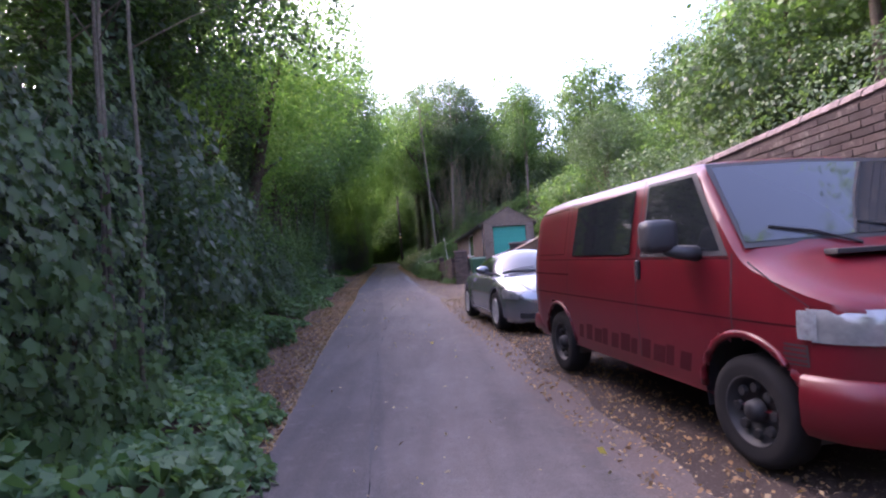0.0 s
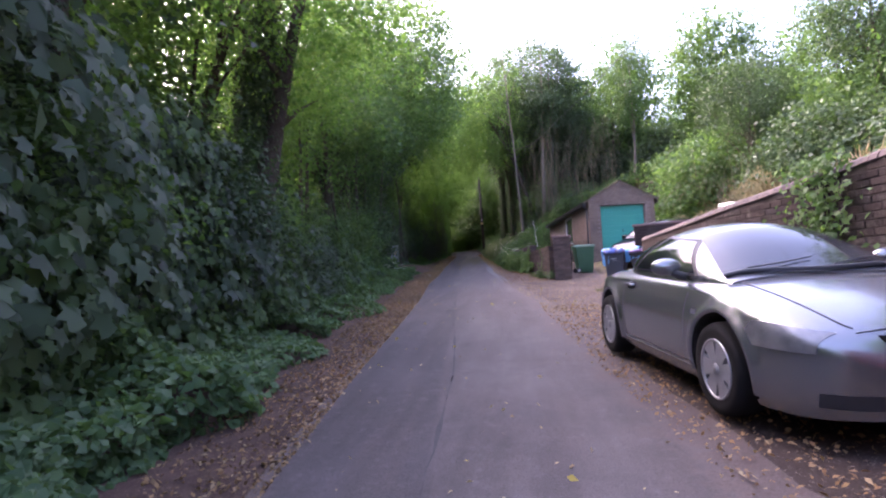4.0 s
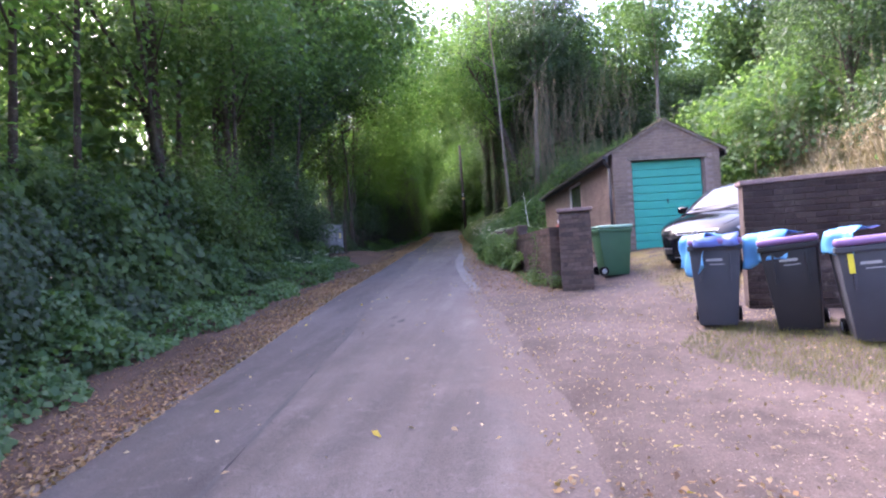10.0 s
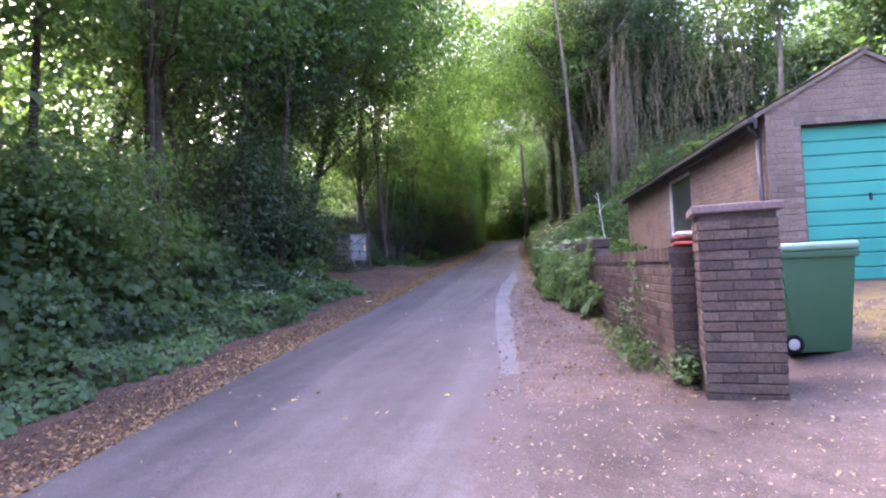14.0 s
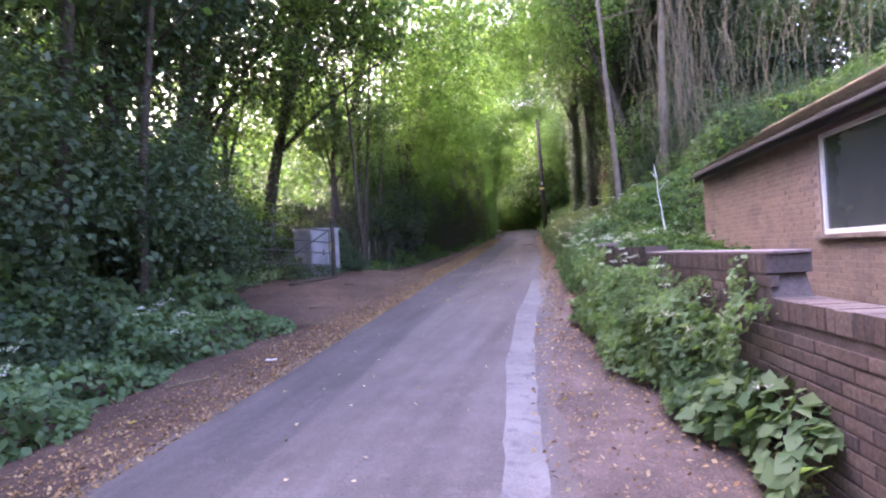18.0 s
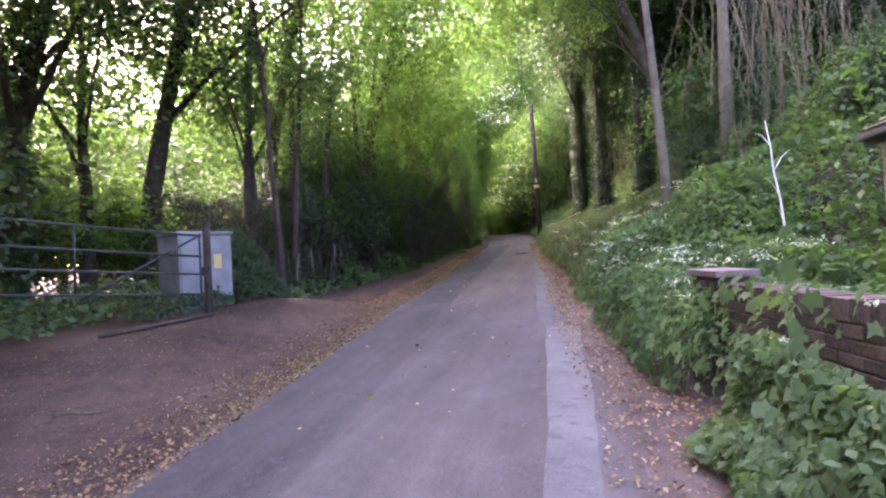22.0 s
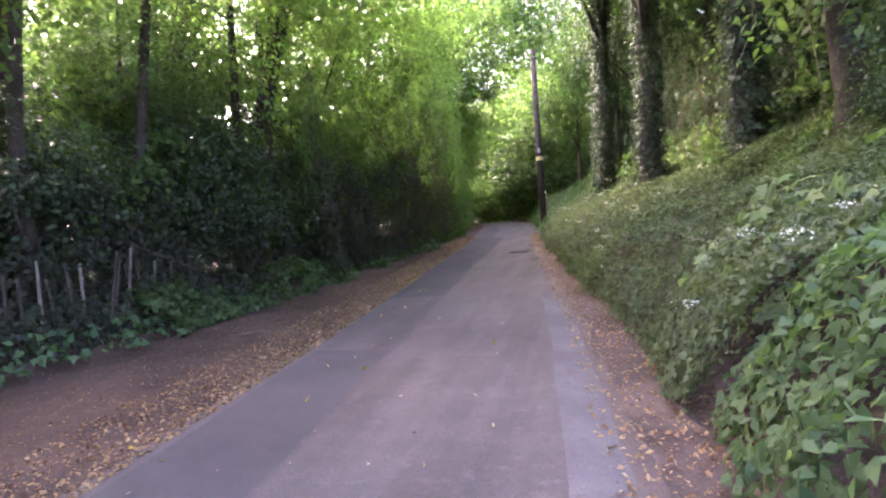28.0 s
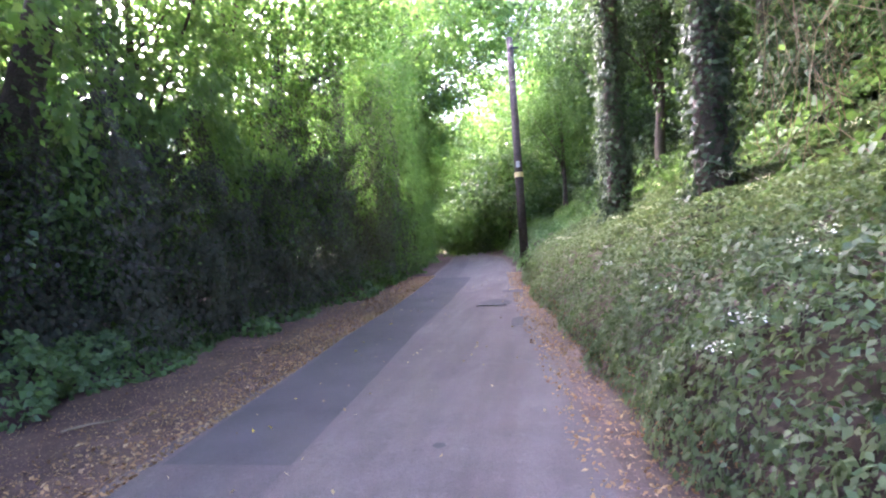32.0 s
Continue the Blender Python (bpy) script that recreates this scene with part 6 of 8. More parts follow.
# pale sheet lying on the high ground by the drive
bm = bmesh.new()
n = 16
grid = [[bm.verts.new((4.4 * i / n, 0.9 * j / 6 - 0.45, 0.06 * noise.noise((i * 0.5, j * 0.7, 3)) + 0.10 * (1 - abs(j - 3) / 3))) for j in range(7)] for i in range(n + 1)]
for i in range(n):
    for j in range(6):
        bm.faces.new((grid[i][j], grid[i + 1][j], grid[i + 1][j + 1], grid[i][j + 1]))
tarp = part("white_sheet", bm, M_WHITE, None, "", True)
so = tarp.modifiers.new("thickness", "SOLIDIFY")
so.thickness = 0.02
tarp.matrix_basis = pose(5.2, 21.9, 3.15, 0, -1, -14)
tagged(tarp, "white plastic sheet laid along the wall top", "plastic sheet")

# ---- telegraph pole ----
PX, PY = -3.72, 63.6
pz = land(PX, PY)
pole = anchor("telegraph_pole", pose(PX, PY, pz, 0, -1.2, 0), "dark tarred wooden telegraph pole with a tan band", "telegraph pole")
solid("shaft", *tube([(0, 0, -0.3), (0, 0, 3), (0.01, 0, 7.75)], [0.15, 0.14, 0.11], 14), M_POLE, pole, True)
solid("tape_band", *tube([(0, 0, 2.98), (0, 0, 3.14)], [0.146, 0.146], 14), M_TAN, pole, False)
boxed("notice_plate", (-0.06, -0.165, 3.3), (0.06, -0.14, 3.5), M_CABINET, pole, 0.003)
boxed("bracket", (-0.02, -0.16, 7.3), (0.30, -0.12, 7.36), M_STEEL, pole, 0.004)
boxed("cable_pipe", (0.09, -0.06, -0.2), (0.13, -0.02, 2.6), M_PLASTIC, pole, 0.01)
cab = []
A, Bp = Vector((PX, PY, pz + 7.6)), Vector((6.0, 14.0, 9.4))
for i in range(25):
    t = i / 24
    p = A.lerp(Bp, t)
    p.z -= 1.1 * 4 * t * (1 - t)
    cab.append(p)
c1 = solid("overhead_cable", *tube(cab, [0.012] * 25, 5), M_PLASTIC)
tagged(c1, "black overhead wire sagging from the pole", "cable")
tagged(boxed("drain_cover", (-4.3, 55.0, level(55.25) + 0.02), (-3.75, 55.5, level(55.25) + 0.036), M_STEEL, None, 0.004), "dark iron drain cover set in the lane", "drain cover")

# ---- field gate and cabinet in the bay ----
gate = anchor("field_gate", pose(-7.20, 38.40, land(-7.2, 38.4), 0, 0, -110), "weathered metal field gate hung on a wooden post", "gate")
solid("gate_post", *tube([(0, 0, -0.3), (0, 0, 1.46)], [0.062, 0.055], 10), M_BARK, gate, True)
solid("gate_post", *tube([(3.7, 0, -0.3), (3.7, 0, 1.65)], [0.085, 0.08], 10), M_WOOD, gate, True)
for z in (0.36, 0.66, 0.93, 1.24):
    solid("bar", *tube([(0.1, 0, z - 0.03), (1.8, 0, z + 0.09), (3.6, 0, z + 0.22)], [0.017] * 3, 8), M_GALV, gate, True)
for u in (0.12, 1.85, 3.58):
    solid("upright", *tube([(u, 0, 0.31 + 0.075 * u), (u, 0, 1.23 + 0.075 * u)], [0.016, 0.016], 8), M_GALV, gate, True)
solid("brace", *tube([(0.15, 0, 1.2), (1.8, 0, 0.38)], [0.018, 0.018], 8), M_GALV, gate, True)
log = solid("fallen_branch", *tube([(-7.05, 38.25, land(-7.05, 38.25) + 0.04), (-7.2, 37.5, land(-7.2, 37.5) + 0.05), (-7.45, 36.6, land(-7.45, 36.6) + 0.05)], [0.035, 0.032, 0.025], 8), M_BARK, None, True)
tagged(log, "thin fallen branch lying before the gate", "branch")
cabn = anchor("utility_cabinet", pose(-8.18, 39.42, level(39.4) + 0.02, 0, 0, 62), "grey metal utility cabinet behind the gate", "cabinet")
boxed("plinth", (-0.50, -0.44, -0.3), (0.50, 0.44, 0.12), M_ROAD3, cabn, 0.01)
boxed("body", (-0.46, -0.40, 0.12), (0.46, 0.40, 1.50), M_CAB, cabn, 0.015)
boxed("top", (-0.49, -0.43, 1.50), (0.49, 0.43, 1.55), M_CAB, cabn, 0.012)
for s in (-1, 1):
    boxed("door", (min(s * 0.015, s * 0.43), -0.422, 0.17), (max(s * 0.015, s * 0.43), -0.398, 1.45), M_CAB, cabn, 0.006)
boxed("warning_label", (0.12, -0.43, 0.92), (0.26, -0.421, 1.16), M_TAN, cabn, 0.001)
boxed("handle", (-0.10, -0.45, 0.8), (-0.07, -0.42, 0.95), M_STEEL, cabn, 0.004)

# ---- old paling fence among the trees ----
fence = anchor("paling_fence", pose(0, 0, 0), "leaning grey chestnut paling fence under the trees", "fence")
r = random.Random(4)
for i in range(26):
    y = 40.9 + i * 0.2
    x = green_left(y) - 0.75 + r.uniform(-0.08, 0.08)
    z = land(x, y)
    h = r.uniform(0.75, 1.05)
    dx, dy = r.uniform(-0.12, 0.12), r.uniform(-0.22, 0.14)
    solid("pale", *tube([(x, y, z - 0.1), (x + dx, y + dy, z + h)], [0.026, 0.018], 5), M_BARK if i % 3 else M_WOOD, fence)


# ---- trees ----
def crown_points(n, clusters, rx, ry, rz, seed, spread=0.55, hollow=0.35):
    """Leaf places in many uneven clumps within an egg of the given radii, and the way out from each clump."""
    g = np.random.default_rng(seed)
    d = unit(g.normal(size=(clusters, 3)))
    rad = (hollow + (1 - hollow) * g.random(clusters) ** 0.6) * (0.8 + 0.35 * g.random(clusters))
    c = d * rad[:, None] * np.array([rx, ry, rz])
    c[:, 2] *= np.where(c[:, 2] < 0, 0.75, 1.0)
    pick = g.integers(0, clusters, n)
    sz = spread * (0.55 + 0.8 * g.random(clusters))
    off = g.normal(size=(n, 3)) * sz[pick][:, None] * np.array([1, 1, 0.6])
    p = c[pick] + off
    face = unit(off + 0.4 * d[pick]) * 0.7 + np.array([0, 0, 0.9]) + 0.6 * g.normal(size=(n, 3))
    return p, face, c


def limbs(base, centre, c, seed, r0, lean=(0, 0), count=9):
    """A tapered trunk that bends, and limbs from it to some of the clumps."""
    g = random.Random(seed)
    h = centre.z + 0.4 * (max(p[2] for p in c))
    pts, rad = [], []
    for i in range(10):
        t = i / 9
        pts.append(Vector((lean[0] * t * t + 0.15 * noise.noise((seed, t * 3, 0)), lean[1] * t * t + 0.15 * noise.noise((seed, t * 3, 9)), -0.3 + (h + 0.3) * t)))
        rad.append(r0 * (1 - 0.82 * t) + (0.35 * r0 * (1 - t) ** 8))
    lots = [tube(pts, rad, 10)]
    for k in range(count):
        q = Vector(c[g.randrange(len(c))]) + centre
        t0 = g.uniform(0.35, 0.85)
        a = pts[int(t0 * 9)]
        mid = a.lerp(q, 0.5) + Vector((g.uniform(-0.3, 0.3), g.uniform(-0.3, 0.3), g.uniform(0.1, 0.5)))
        ra = r0 * (1 - 0.8 * t0) * 0.55
        lots.append(tube([a, a.lerp(mid, 0.5) + Vector((0, 0, 0.1)), mid, q], [ra, ra * 0.75, ra * 0.5, ra * 0.15], 6))
    return merged(lots)


def tree(name, seed, h, rx, rz, leaf, r0, n, clusters, leafsize, label, bark=None, lean=(0, 0), spread=0.55, outline=LEAF_PLAIN, ivy=0):
    t = anchor(name, Matrix(), label, "tree")
    p, face, c = crown_points(n, clusters, rx, rx * 0.95, rz, seed, spread)
    centre = Vector((lean[0] * 0.7, lean[1] * 0.7, h - rz))
    trunk = solid("trunk", *limbs(None, centre, c, seed, r0, lean), bark or M_BARK, t, True)
    g = np.random.default_rng(seed + 1)
    leaves("crown", p + np.array(centre), face, leafsize * (0.65 + 0.7 * g.random(n)), leaf, outline, t)
    if ivy:
        ivy_on("ivy", t, ivy, h * 0.6, r0, lean, seed)
    return t


def ivy_on(name, parent, n, h, r0, lean, seed, size=0.085):
    g = np.random.default_rng(seed + 5)
    z = h * g.random(n) ** 1.1
    a = 2 * np.pi * g.random(n)
    q = z / max(h / 0.6, 0.1)
    rr = r0 * (1 - 0.7 * q) + 0.03 + 0.22 * g.random(n) ** 1.5 * (0.5 + 0.8 * np.sin(z * 2.1 + a * 2) ** 2)
    p = np.stack([lean[0] * q * q + rr * np.cos(a), lean[1] * q * q + rr * np.sin(a), z], 1)
    face = np.stack([np.cos(a), np.sin(a), 0.5 + 0 * a], 1) + 0.5 * g.normal(size=(n, 3))
    return leaves(name, p, face, size * (0.6 + 0.8 * g.random(n)), M_LEAF_IVY, LEAF_IVY, parent, 0.8)


PROTO = {
    "broad_dark": tree("tree", 11, 9.5, 2.9, 3.4, M_LEAF_DARK, 0.17, 13500, 190, 0.14, "broad dark green woodland tree with dense leaves"),
    "broad_mid": tree("tree", 12, 10.5, 3.0, 3.8, M_LEAF_MID, 0.18, 16500, 200, 0.14, "broad green woodland tree with a full crown"),
    "broad_light": tree("tree", 13, 11.0, 3.1, 4.2, M_LEAF_LIGHT, 0.18, 16500, 200, 0.14, "tall tree with bright yellow-green leaves"),
    "slim_mid": tree("tree", 14, 12.0, 1.7, 4.4, M_LEAF_MID, 0.11, 12000, 110, 0.13, "slim woodland tree with light green leaves", M_BARK_PALE),
    "slim_light": tree("tree", 15, 11.0, 1.8, 4.0, M_LEAF_LIGHT, 0.10, 11000, 90, 0.13, "slender tree with bright open foliage", M_BARK_PALE),
    "ivy_tall": tree("tree", 16, 14.0, 2.2, 4.6, M_LEAF_DARK, 0.24, 15000, 120, 0.135, "tall tree with an ivy-clad trunk", None, (0.3, 0.2), ivy=8000),
    "thicket": tree("tree", 17, 4.6, 2.0, 2.2, M_LEAF_DARK, 0.06, 14000, 120, 0.115, "dense dark green thicket of young trees", None, spread=0.5),
    "thicket_mid": tree("tree", 18, 4.8, 2.0, 2.3, M_LEAF_MID, 0.06, 14000, 120, 0.115, "green thicket of young trees", None, spread=0.5),
    "fill_mid": tree("tree", 21, 6.4, 2.8, 3.2, M_LEAF_MID, 0.09, 6500, 140, 0.23, "leafy green understorey tree in the woods", None, spread=0.6),
    "fill_light": tree("tree", 22, 6.8, 2.8, 3.4, M_LEAF_LIGHT, 0.09, 6500, 140, 0.23, "bright green understorey tree in the woods", None, spread=0.6),
    "fill_dark": tree("tree", 23, 6.0, 2.8, 3.0, M_LEAF_DARK, 0.09, 6500, 140, 0.23, "dark green understorey tree in the woods", None, spread=0.6),
    "far_mass": tree("tree", 19, 12.0, 4.4, 5.6, M_LEAF_MID, 0.25, 12000, 210, 0.30, "full green tree in the woods", None, spread=0.8),
    "far_light": tree("tree", 20, 12.5, 4.4, 5.8, M_LEAF_LIGHT, 0.25, 12000, 210, 0.30, "full bright green tree in the woods", None, spread=0.8),
}
PROTO["tall_light"] = tree("tree", 31, 16.0, 4.3, 5.8, M_LEAF_LIGHT, 0.24, 23000, 250, 0.145, "tall spreading tree with bright yellow-green leaves over the lane", None, (4.5, 0.3))
PROTO["tall_mid"] = tree("tree", 32, 15.5, 4.2, 5.4, M_LEAF_MID, 0.24, 23000, 250, 0.145, "tall spreading green tree arching over the lane", None, (4.5, -0.3))
PROTO["tall_dark"] = tree("tree", 33, 14.5, 4.0, 5.4, M_LEAF_DARK, 0.24, 18000, 240, 0.145, "tall dark tree leaning over the hedge", None, (4.0, 0.2), ivy=8000)
used = set()


def plant(kind, x, y, scale=1.0, turn=None, sink=0.0, group="trees beside the lane"):
    turn = (x * 97 + y * 57) % 360 if turn is None else turn
    m = pose(x, y, land(x, y) - sink, 0, 0, turn) @ Matrix.Scale(scale, 4)
    if kind not in used:
        used.add(kind)
        PROTO[kind].matrix_basis = m
        return tagged(PROTO[kind], "", "", group)
    return tagged(copy_thing(PROTO[kind], m), "", "", group)


# left side, from the start onwards; crowns lean over the hedge and partly over the lane
LEFT = [("thicket", -4.9, 1.2, 1.0), ("broad_dark", -4.8, 3.5, 0.9), ("thicket", -4.7, 6.3, 0.9), ("broad_mid", -5.8, 8.5, 0.95), ("thicket_mid", -5.2, 10.0, 0.75), ("broad_light", -6.6, 13.0, 0.9),
        ("thicket", -5.6, 13.6, 0.8), ("thicket_mid", -6.2, 17.2, 0.8), ("broad_light", -6.5, 19.5, 0.95), ("thicket_mid", -6.9, 21.0, 0.85), ("broad_mid", -6.8, 24.5, 1.0), ("thicket_mid", -6.9, 26.0, 0.95),
        ("broad_mid", -7.7, 28.6, 1.0), ("thicket", -7.5, 30.4, 0.85), ("broad_dark", -8.2, 32.6, 1.05), ("broad_mid", -12.0, 41.0, 0.95),
        ("thicket", -7.7, 32.8, 0.75), ("thicket", -7.9, 34.2, 0.5), ("thicket", -9.6, 44.6, 0.7), ("broad_mid", -9.8, 47.0, 0.65), ("thicket", -9.0, 47.8, 0.72), ("thicket_mid", -9.0, 51.0, 0.78), ("broad_light", -9.8, 53.0, 0.9), ("thicket_mid", -9.2, 54.5, 0.82), ("broad_light", -9.8, 58.5, 1.1),
        ("broad_light", -10.4, 64.5, 1.15), ("broad_mid", -9.2, 43.0, 0.85), ("broad_light", -10.4, 70.0, 1.1)]
# tall_light at y 44.8 and 48.5 added to block the sun from the lane
LEFT += [("tall_light", -10.6, 36.5, 1.0, 8), ("tall_mid", -11.2, 42.0, 1.0, -12), ("tall_light", -11.0, 56.0, 0.8, -5), ("tall_light", -11.5, 72.0, 1.0, -20), ("tall_light", -10.8, 48.5, 0.75, 5), ("tall_light", -10.0, 44.8, 0.9, -25), ("tall_light", -6.9, 15.5, 0.72, 5), ("tall_dark", -13.5, 36.0, 1.0, 5), ("tall_dark", -12.5, 39.5, 0.95, 0), ("tall_mid", -11.8, 31.5, 0.9, 0), ("fill_dark", -10.5, 35.6, 0.7), ("tall_dark", -6.6, 9.5, 0.75, -5), ("tall_mid", -9.0, 33.0, 1.0, 15), ("broad_light", -9.6, 73.0, 0.8)]
LEFT += [("broad_light", -8.9, 69.5, 1.0), ("tall_light", -10.6, 67.5, 1.2, 0), ("tall_light", -11.8, 76.0, 1.3, -10), ("tall_light", -9.6, 50.5, 1.08, 0), ("far_light", -15.5, 52.5, 0.9), ("far_light", -17.0, 45.0, 0.6), ("far_light", -23.0, 53.0, 0.75), ("fill_light", -12.0, 41.6, 0.5), ("fill_light", -13.5, 43.6, 0.6), ("fill_light", -12.4, 39.2, 0.42), ("fill_light", -15.2, 41.0, 0.7)]
for k, x, y, s, *turn in LEFT:
    plant(k, x, y, s, *turn)
for k, x, y, s in (("slim_light", -8.9, 5.5, 0.9), ("slim_light", -9.9, 11.0, 1.0), ("slim_mid", -9.2, 16.0, 0.9), ("slim_light", -10.9, 19.0, 1.0), ("slim_mid", -9.9, 23.5, 1.0), ("slim_light", -11.4, 27.5, 1.0), ("slim_mid", -10.9, 32, 0.95), ("slim_light", -13.4, 37, 1.0), ("far_light", -16, 6, 0.8), ("far_light", -17, 16, 0.85), ("far_light", -18, 27, 0.8), ("far_mass", -19, 38, 0.9)):
    plant(k, x, y, s)
# right side: hill behind the wall, plot and bank
RIGHT = [("broad_dark", 8.6, 8.0, 0.8), ("broad_dark", 13.0, 10.0, 1.0), ("broad_mid", 10.4, 15.5, 0.75), ("broad_dark", 16, 21, 1.1), ("broad_mid", 12.0, 20.0, 0.7), ("broad_dark", 13.5, 28.5, 1.0), ("broad_dark", 10.2, 32, 0.85), 
         ("slim_mid", 7.2, 41.5, 0.95), ("ivy_tall", 2.3, 45.0, 0.95), ("ivy_tall", 0.4, 49.0, 1.0), ("ivy_tall", -0.6, 53.0, 1.0), ("broad_mid", 4.4, 50.0, 1.0), ("ivy_tall", -1.4, 57.5, 1.05), ("broad_mid", 1.6, 57.0, 1.0), ("far_mass", 8, 53, 1.1), ("far_mass", 5, 61, 1.1), ("broad_mid", -0.6, 63.0, 0.9), ("ivy_tall", 3.8, 47.0, 0.9), ("broad_mid", -0.4, 68.0, 0.9), ("far_mass", 3, 72, 1.1), ("far_mass", 14, 47, 0.9)]
RIGHT += [("tall_dark", 3.6, 48.5, 1.0, 180), ("tall_dark", 2.8, 54.0, 1.0, 174), ("broad_dark", 1.4, 51.8, 1.0), ("broad_dark", 3.0, 47.6, 0.95), ("broad_dark", 0.2, 60.5, 1.0), ("tall_mid", 4.2, 52.0, 1.0, 170), ("tall_light", 0.9, 70.0, 1.0, 180), ("broad_mid", 9.6, 11.5, 0.85), ("broad_mid", -2.0, 72.5, 0.8), ("tall_light", 0.9, 46.6, 0.82, 178)]
for k, x, y, s, *turn in RIGHT:
    plant(k, x, y, s, *turn)
# understorey on the slope and behind the hedges
r = random.Random(11)
for i in range(46):
    y = r.uniform(7, 74)
    lo = 7.5 if y < 17 else 9.6 if y < 36 else 8.0 - (y - 36) * 0.16
    x = lo + r.uniform(0, 11)
    if 36 < y < 46 and x < 9.5:
        continue
    plant(("fill_mid", "fill_dark", "fill_dark", "fill_mid")[i % 4], x, y, r.uniform(0.7, 1.05), sink=0.5)
for i, (x, y) in enumerate(((8.6, 33.5), (10.2, 29.5), (10.6, 35.0), (12.6, 31.5), (9.0, 37.6), (11.8, 26.0), (13.0, 37.5), (11.4, 22.5), (14.5, 27.5))):
    plant("fill_dark" if i % 2 else "fill_mid", x, y, 0.8, sink=0.6)
for x, y, q, k in ((3.0, 41.2, 0.42, "thicket"), (4.4, 42.6, 0.45, "thicket"), (2.4, 44.6, 0.5, "thicket"), (1.2, 45.2, 0.42, "thicket"), (5.6, 40.6, 0.45, "thicket_mid"), (-12.6, 36.2, 0.6, "fill_light"), (-14.2, 38.8, 0.7, "fill_light"), (-11.6, 38.0, 0.4, "thicket_mid")):
    plant(k, x, y, q, sink=0.2)
for i in range(12):
    y = 46.5 + i * 2.2
    plant("fill_dark" if i % 3 else "fill_mid", green_right(y) + 5.0 + r.uniform(-0.6, 1.8), y, r.uniform(0.6, 0.8), sink=0.4)
for i in range(13):
    y = 45 + 2.6 * i
    plant(("fill_light", "fill_light", "fill_mid")[i % 3], green_left(y) - 3.9 - r.uniform(0, 1.2), y, r.uniform(0.8, 1.0), sink=0.1)
for i in range(10):
    y = 2 + 3.2 * i
    plant(("fill_light", "fill_mid", "fill_dark")[i % 3], green_left(y) - 4.6 - r.uniform(0, 1.5), y, r.uniform(0.85, 1.05), sink=0.1)
for i in range(9):
    plant("fill_dark", -12.6 - 1.2 * (i % 2), 46 + 2.2 * i, 0.62, sink=0.9)
for i in range(9):
    plant(("fill_dark", "fill_mid", "fill_dark")[i % 3], -13.0 - 1.6 * (i % 3), 33 + 1.8 * i, r.uniform(0.85, 1.0), sink=0.4)
for i in range(26):
    y = r.uniform(0, 74)
    back, q = r.uniform(0, 10), r.uniform(0.75, 1.1)
    if y < 46:
        plant(("fill_light", "fill_light", "fill_mid")[i % 3], -12.0 - back, y, q, sink=0.3)
for x, y, k, q in ((-6.0, 82, "fill_mid", 0.4), (-6.9, 83.5, "thicket_mid", 0.55), (-8.1, 88, "thicket_mid", 0.6), (-8.6, 86, "fill_light", 0.45), (-7.4, 92, "fill_mid", 0.55), (-4.9, 76.5, "thicket_mid", 0.32), (-4.2, 73.0, "fill_light", 0.28), (-10.5, 90, "fill_mid", 0.5)):
    plant(k, x, y, q, sink=0.5)
for x, y, k in ((-3.6, 75, "fill_light"), (-5.4, 79, "fill_light"), (-1.5, 78, "fill_mid"), (-9, 84, "fill_light"), (-12, 78, "fill_mid"), (-15, 80, "fill_light"), (-7, 88, "fill_mid"), (-12, 88, "fill_light"), (-4, 84, "fill_mid")):
    plant(k, x, y, 0.55 if y < 80 else 0.9, sink=0.9)
# distant woods closing the view; unseen trees behind the start added for reflections
for i, (x, y, q) in enumerate(((-8.5, 82, 1.0), (-5.6, 87, 1.15), (-11.5, 86, 1.1), (-2.0, 90, 1.2), (-6.0, 96, 1.35), (-10, 100, 1.4), (0.5, 84, 1.0))):
    plant("far_mass" if i % 2 else "far_light", x, y, q, group="distant woods", sink=1.5)
# those at y below 0 are never in view, only mirrored in paint and glass
for i, (x, y) in enumerate([(-34, 10), (-36, 30), (-34, 50), (-30, 70), (-24, 84), (-17, 92), (-10, 97), (-3, 92), (4, 86), (12, 80), (22, 72), (27, 56), (30, 40), (28, 22), (24, 4), (20, -12), (6, -24), (-10, -22), (-24, -10), (-6, -14), (14, -3), (-15, 84), (-2, 82)]):
    plant("far_mass" if i % 2 else "far_light", x, y, 1.25, group="distant woods", sink=1.0)
for i in range(12):
    plant("fill_mid" if i % 2 else "fill_light", -26 + i * 3.0, 80 + 5 * math.sin(i * 1.7), 1.2, group="distant woods", sink=0.6)


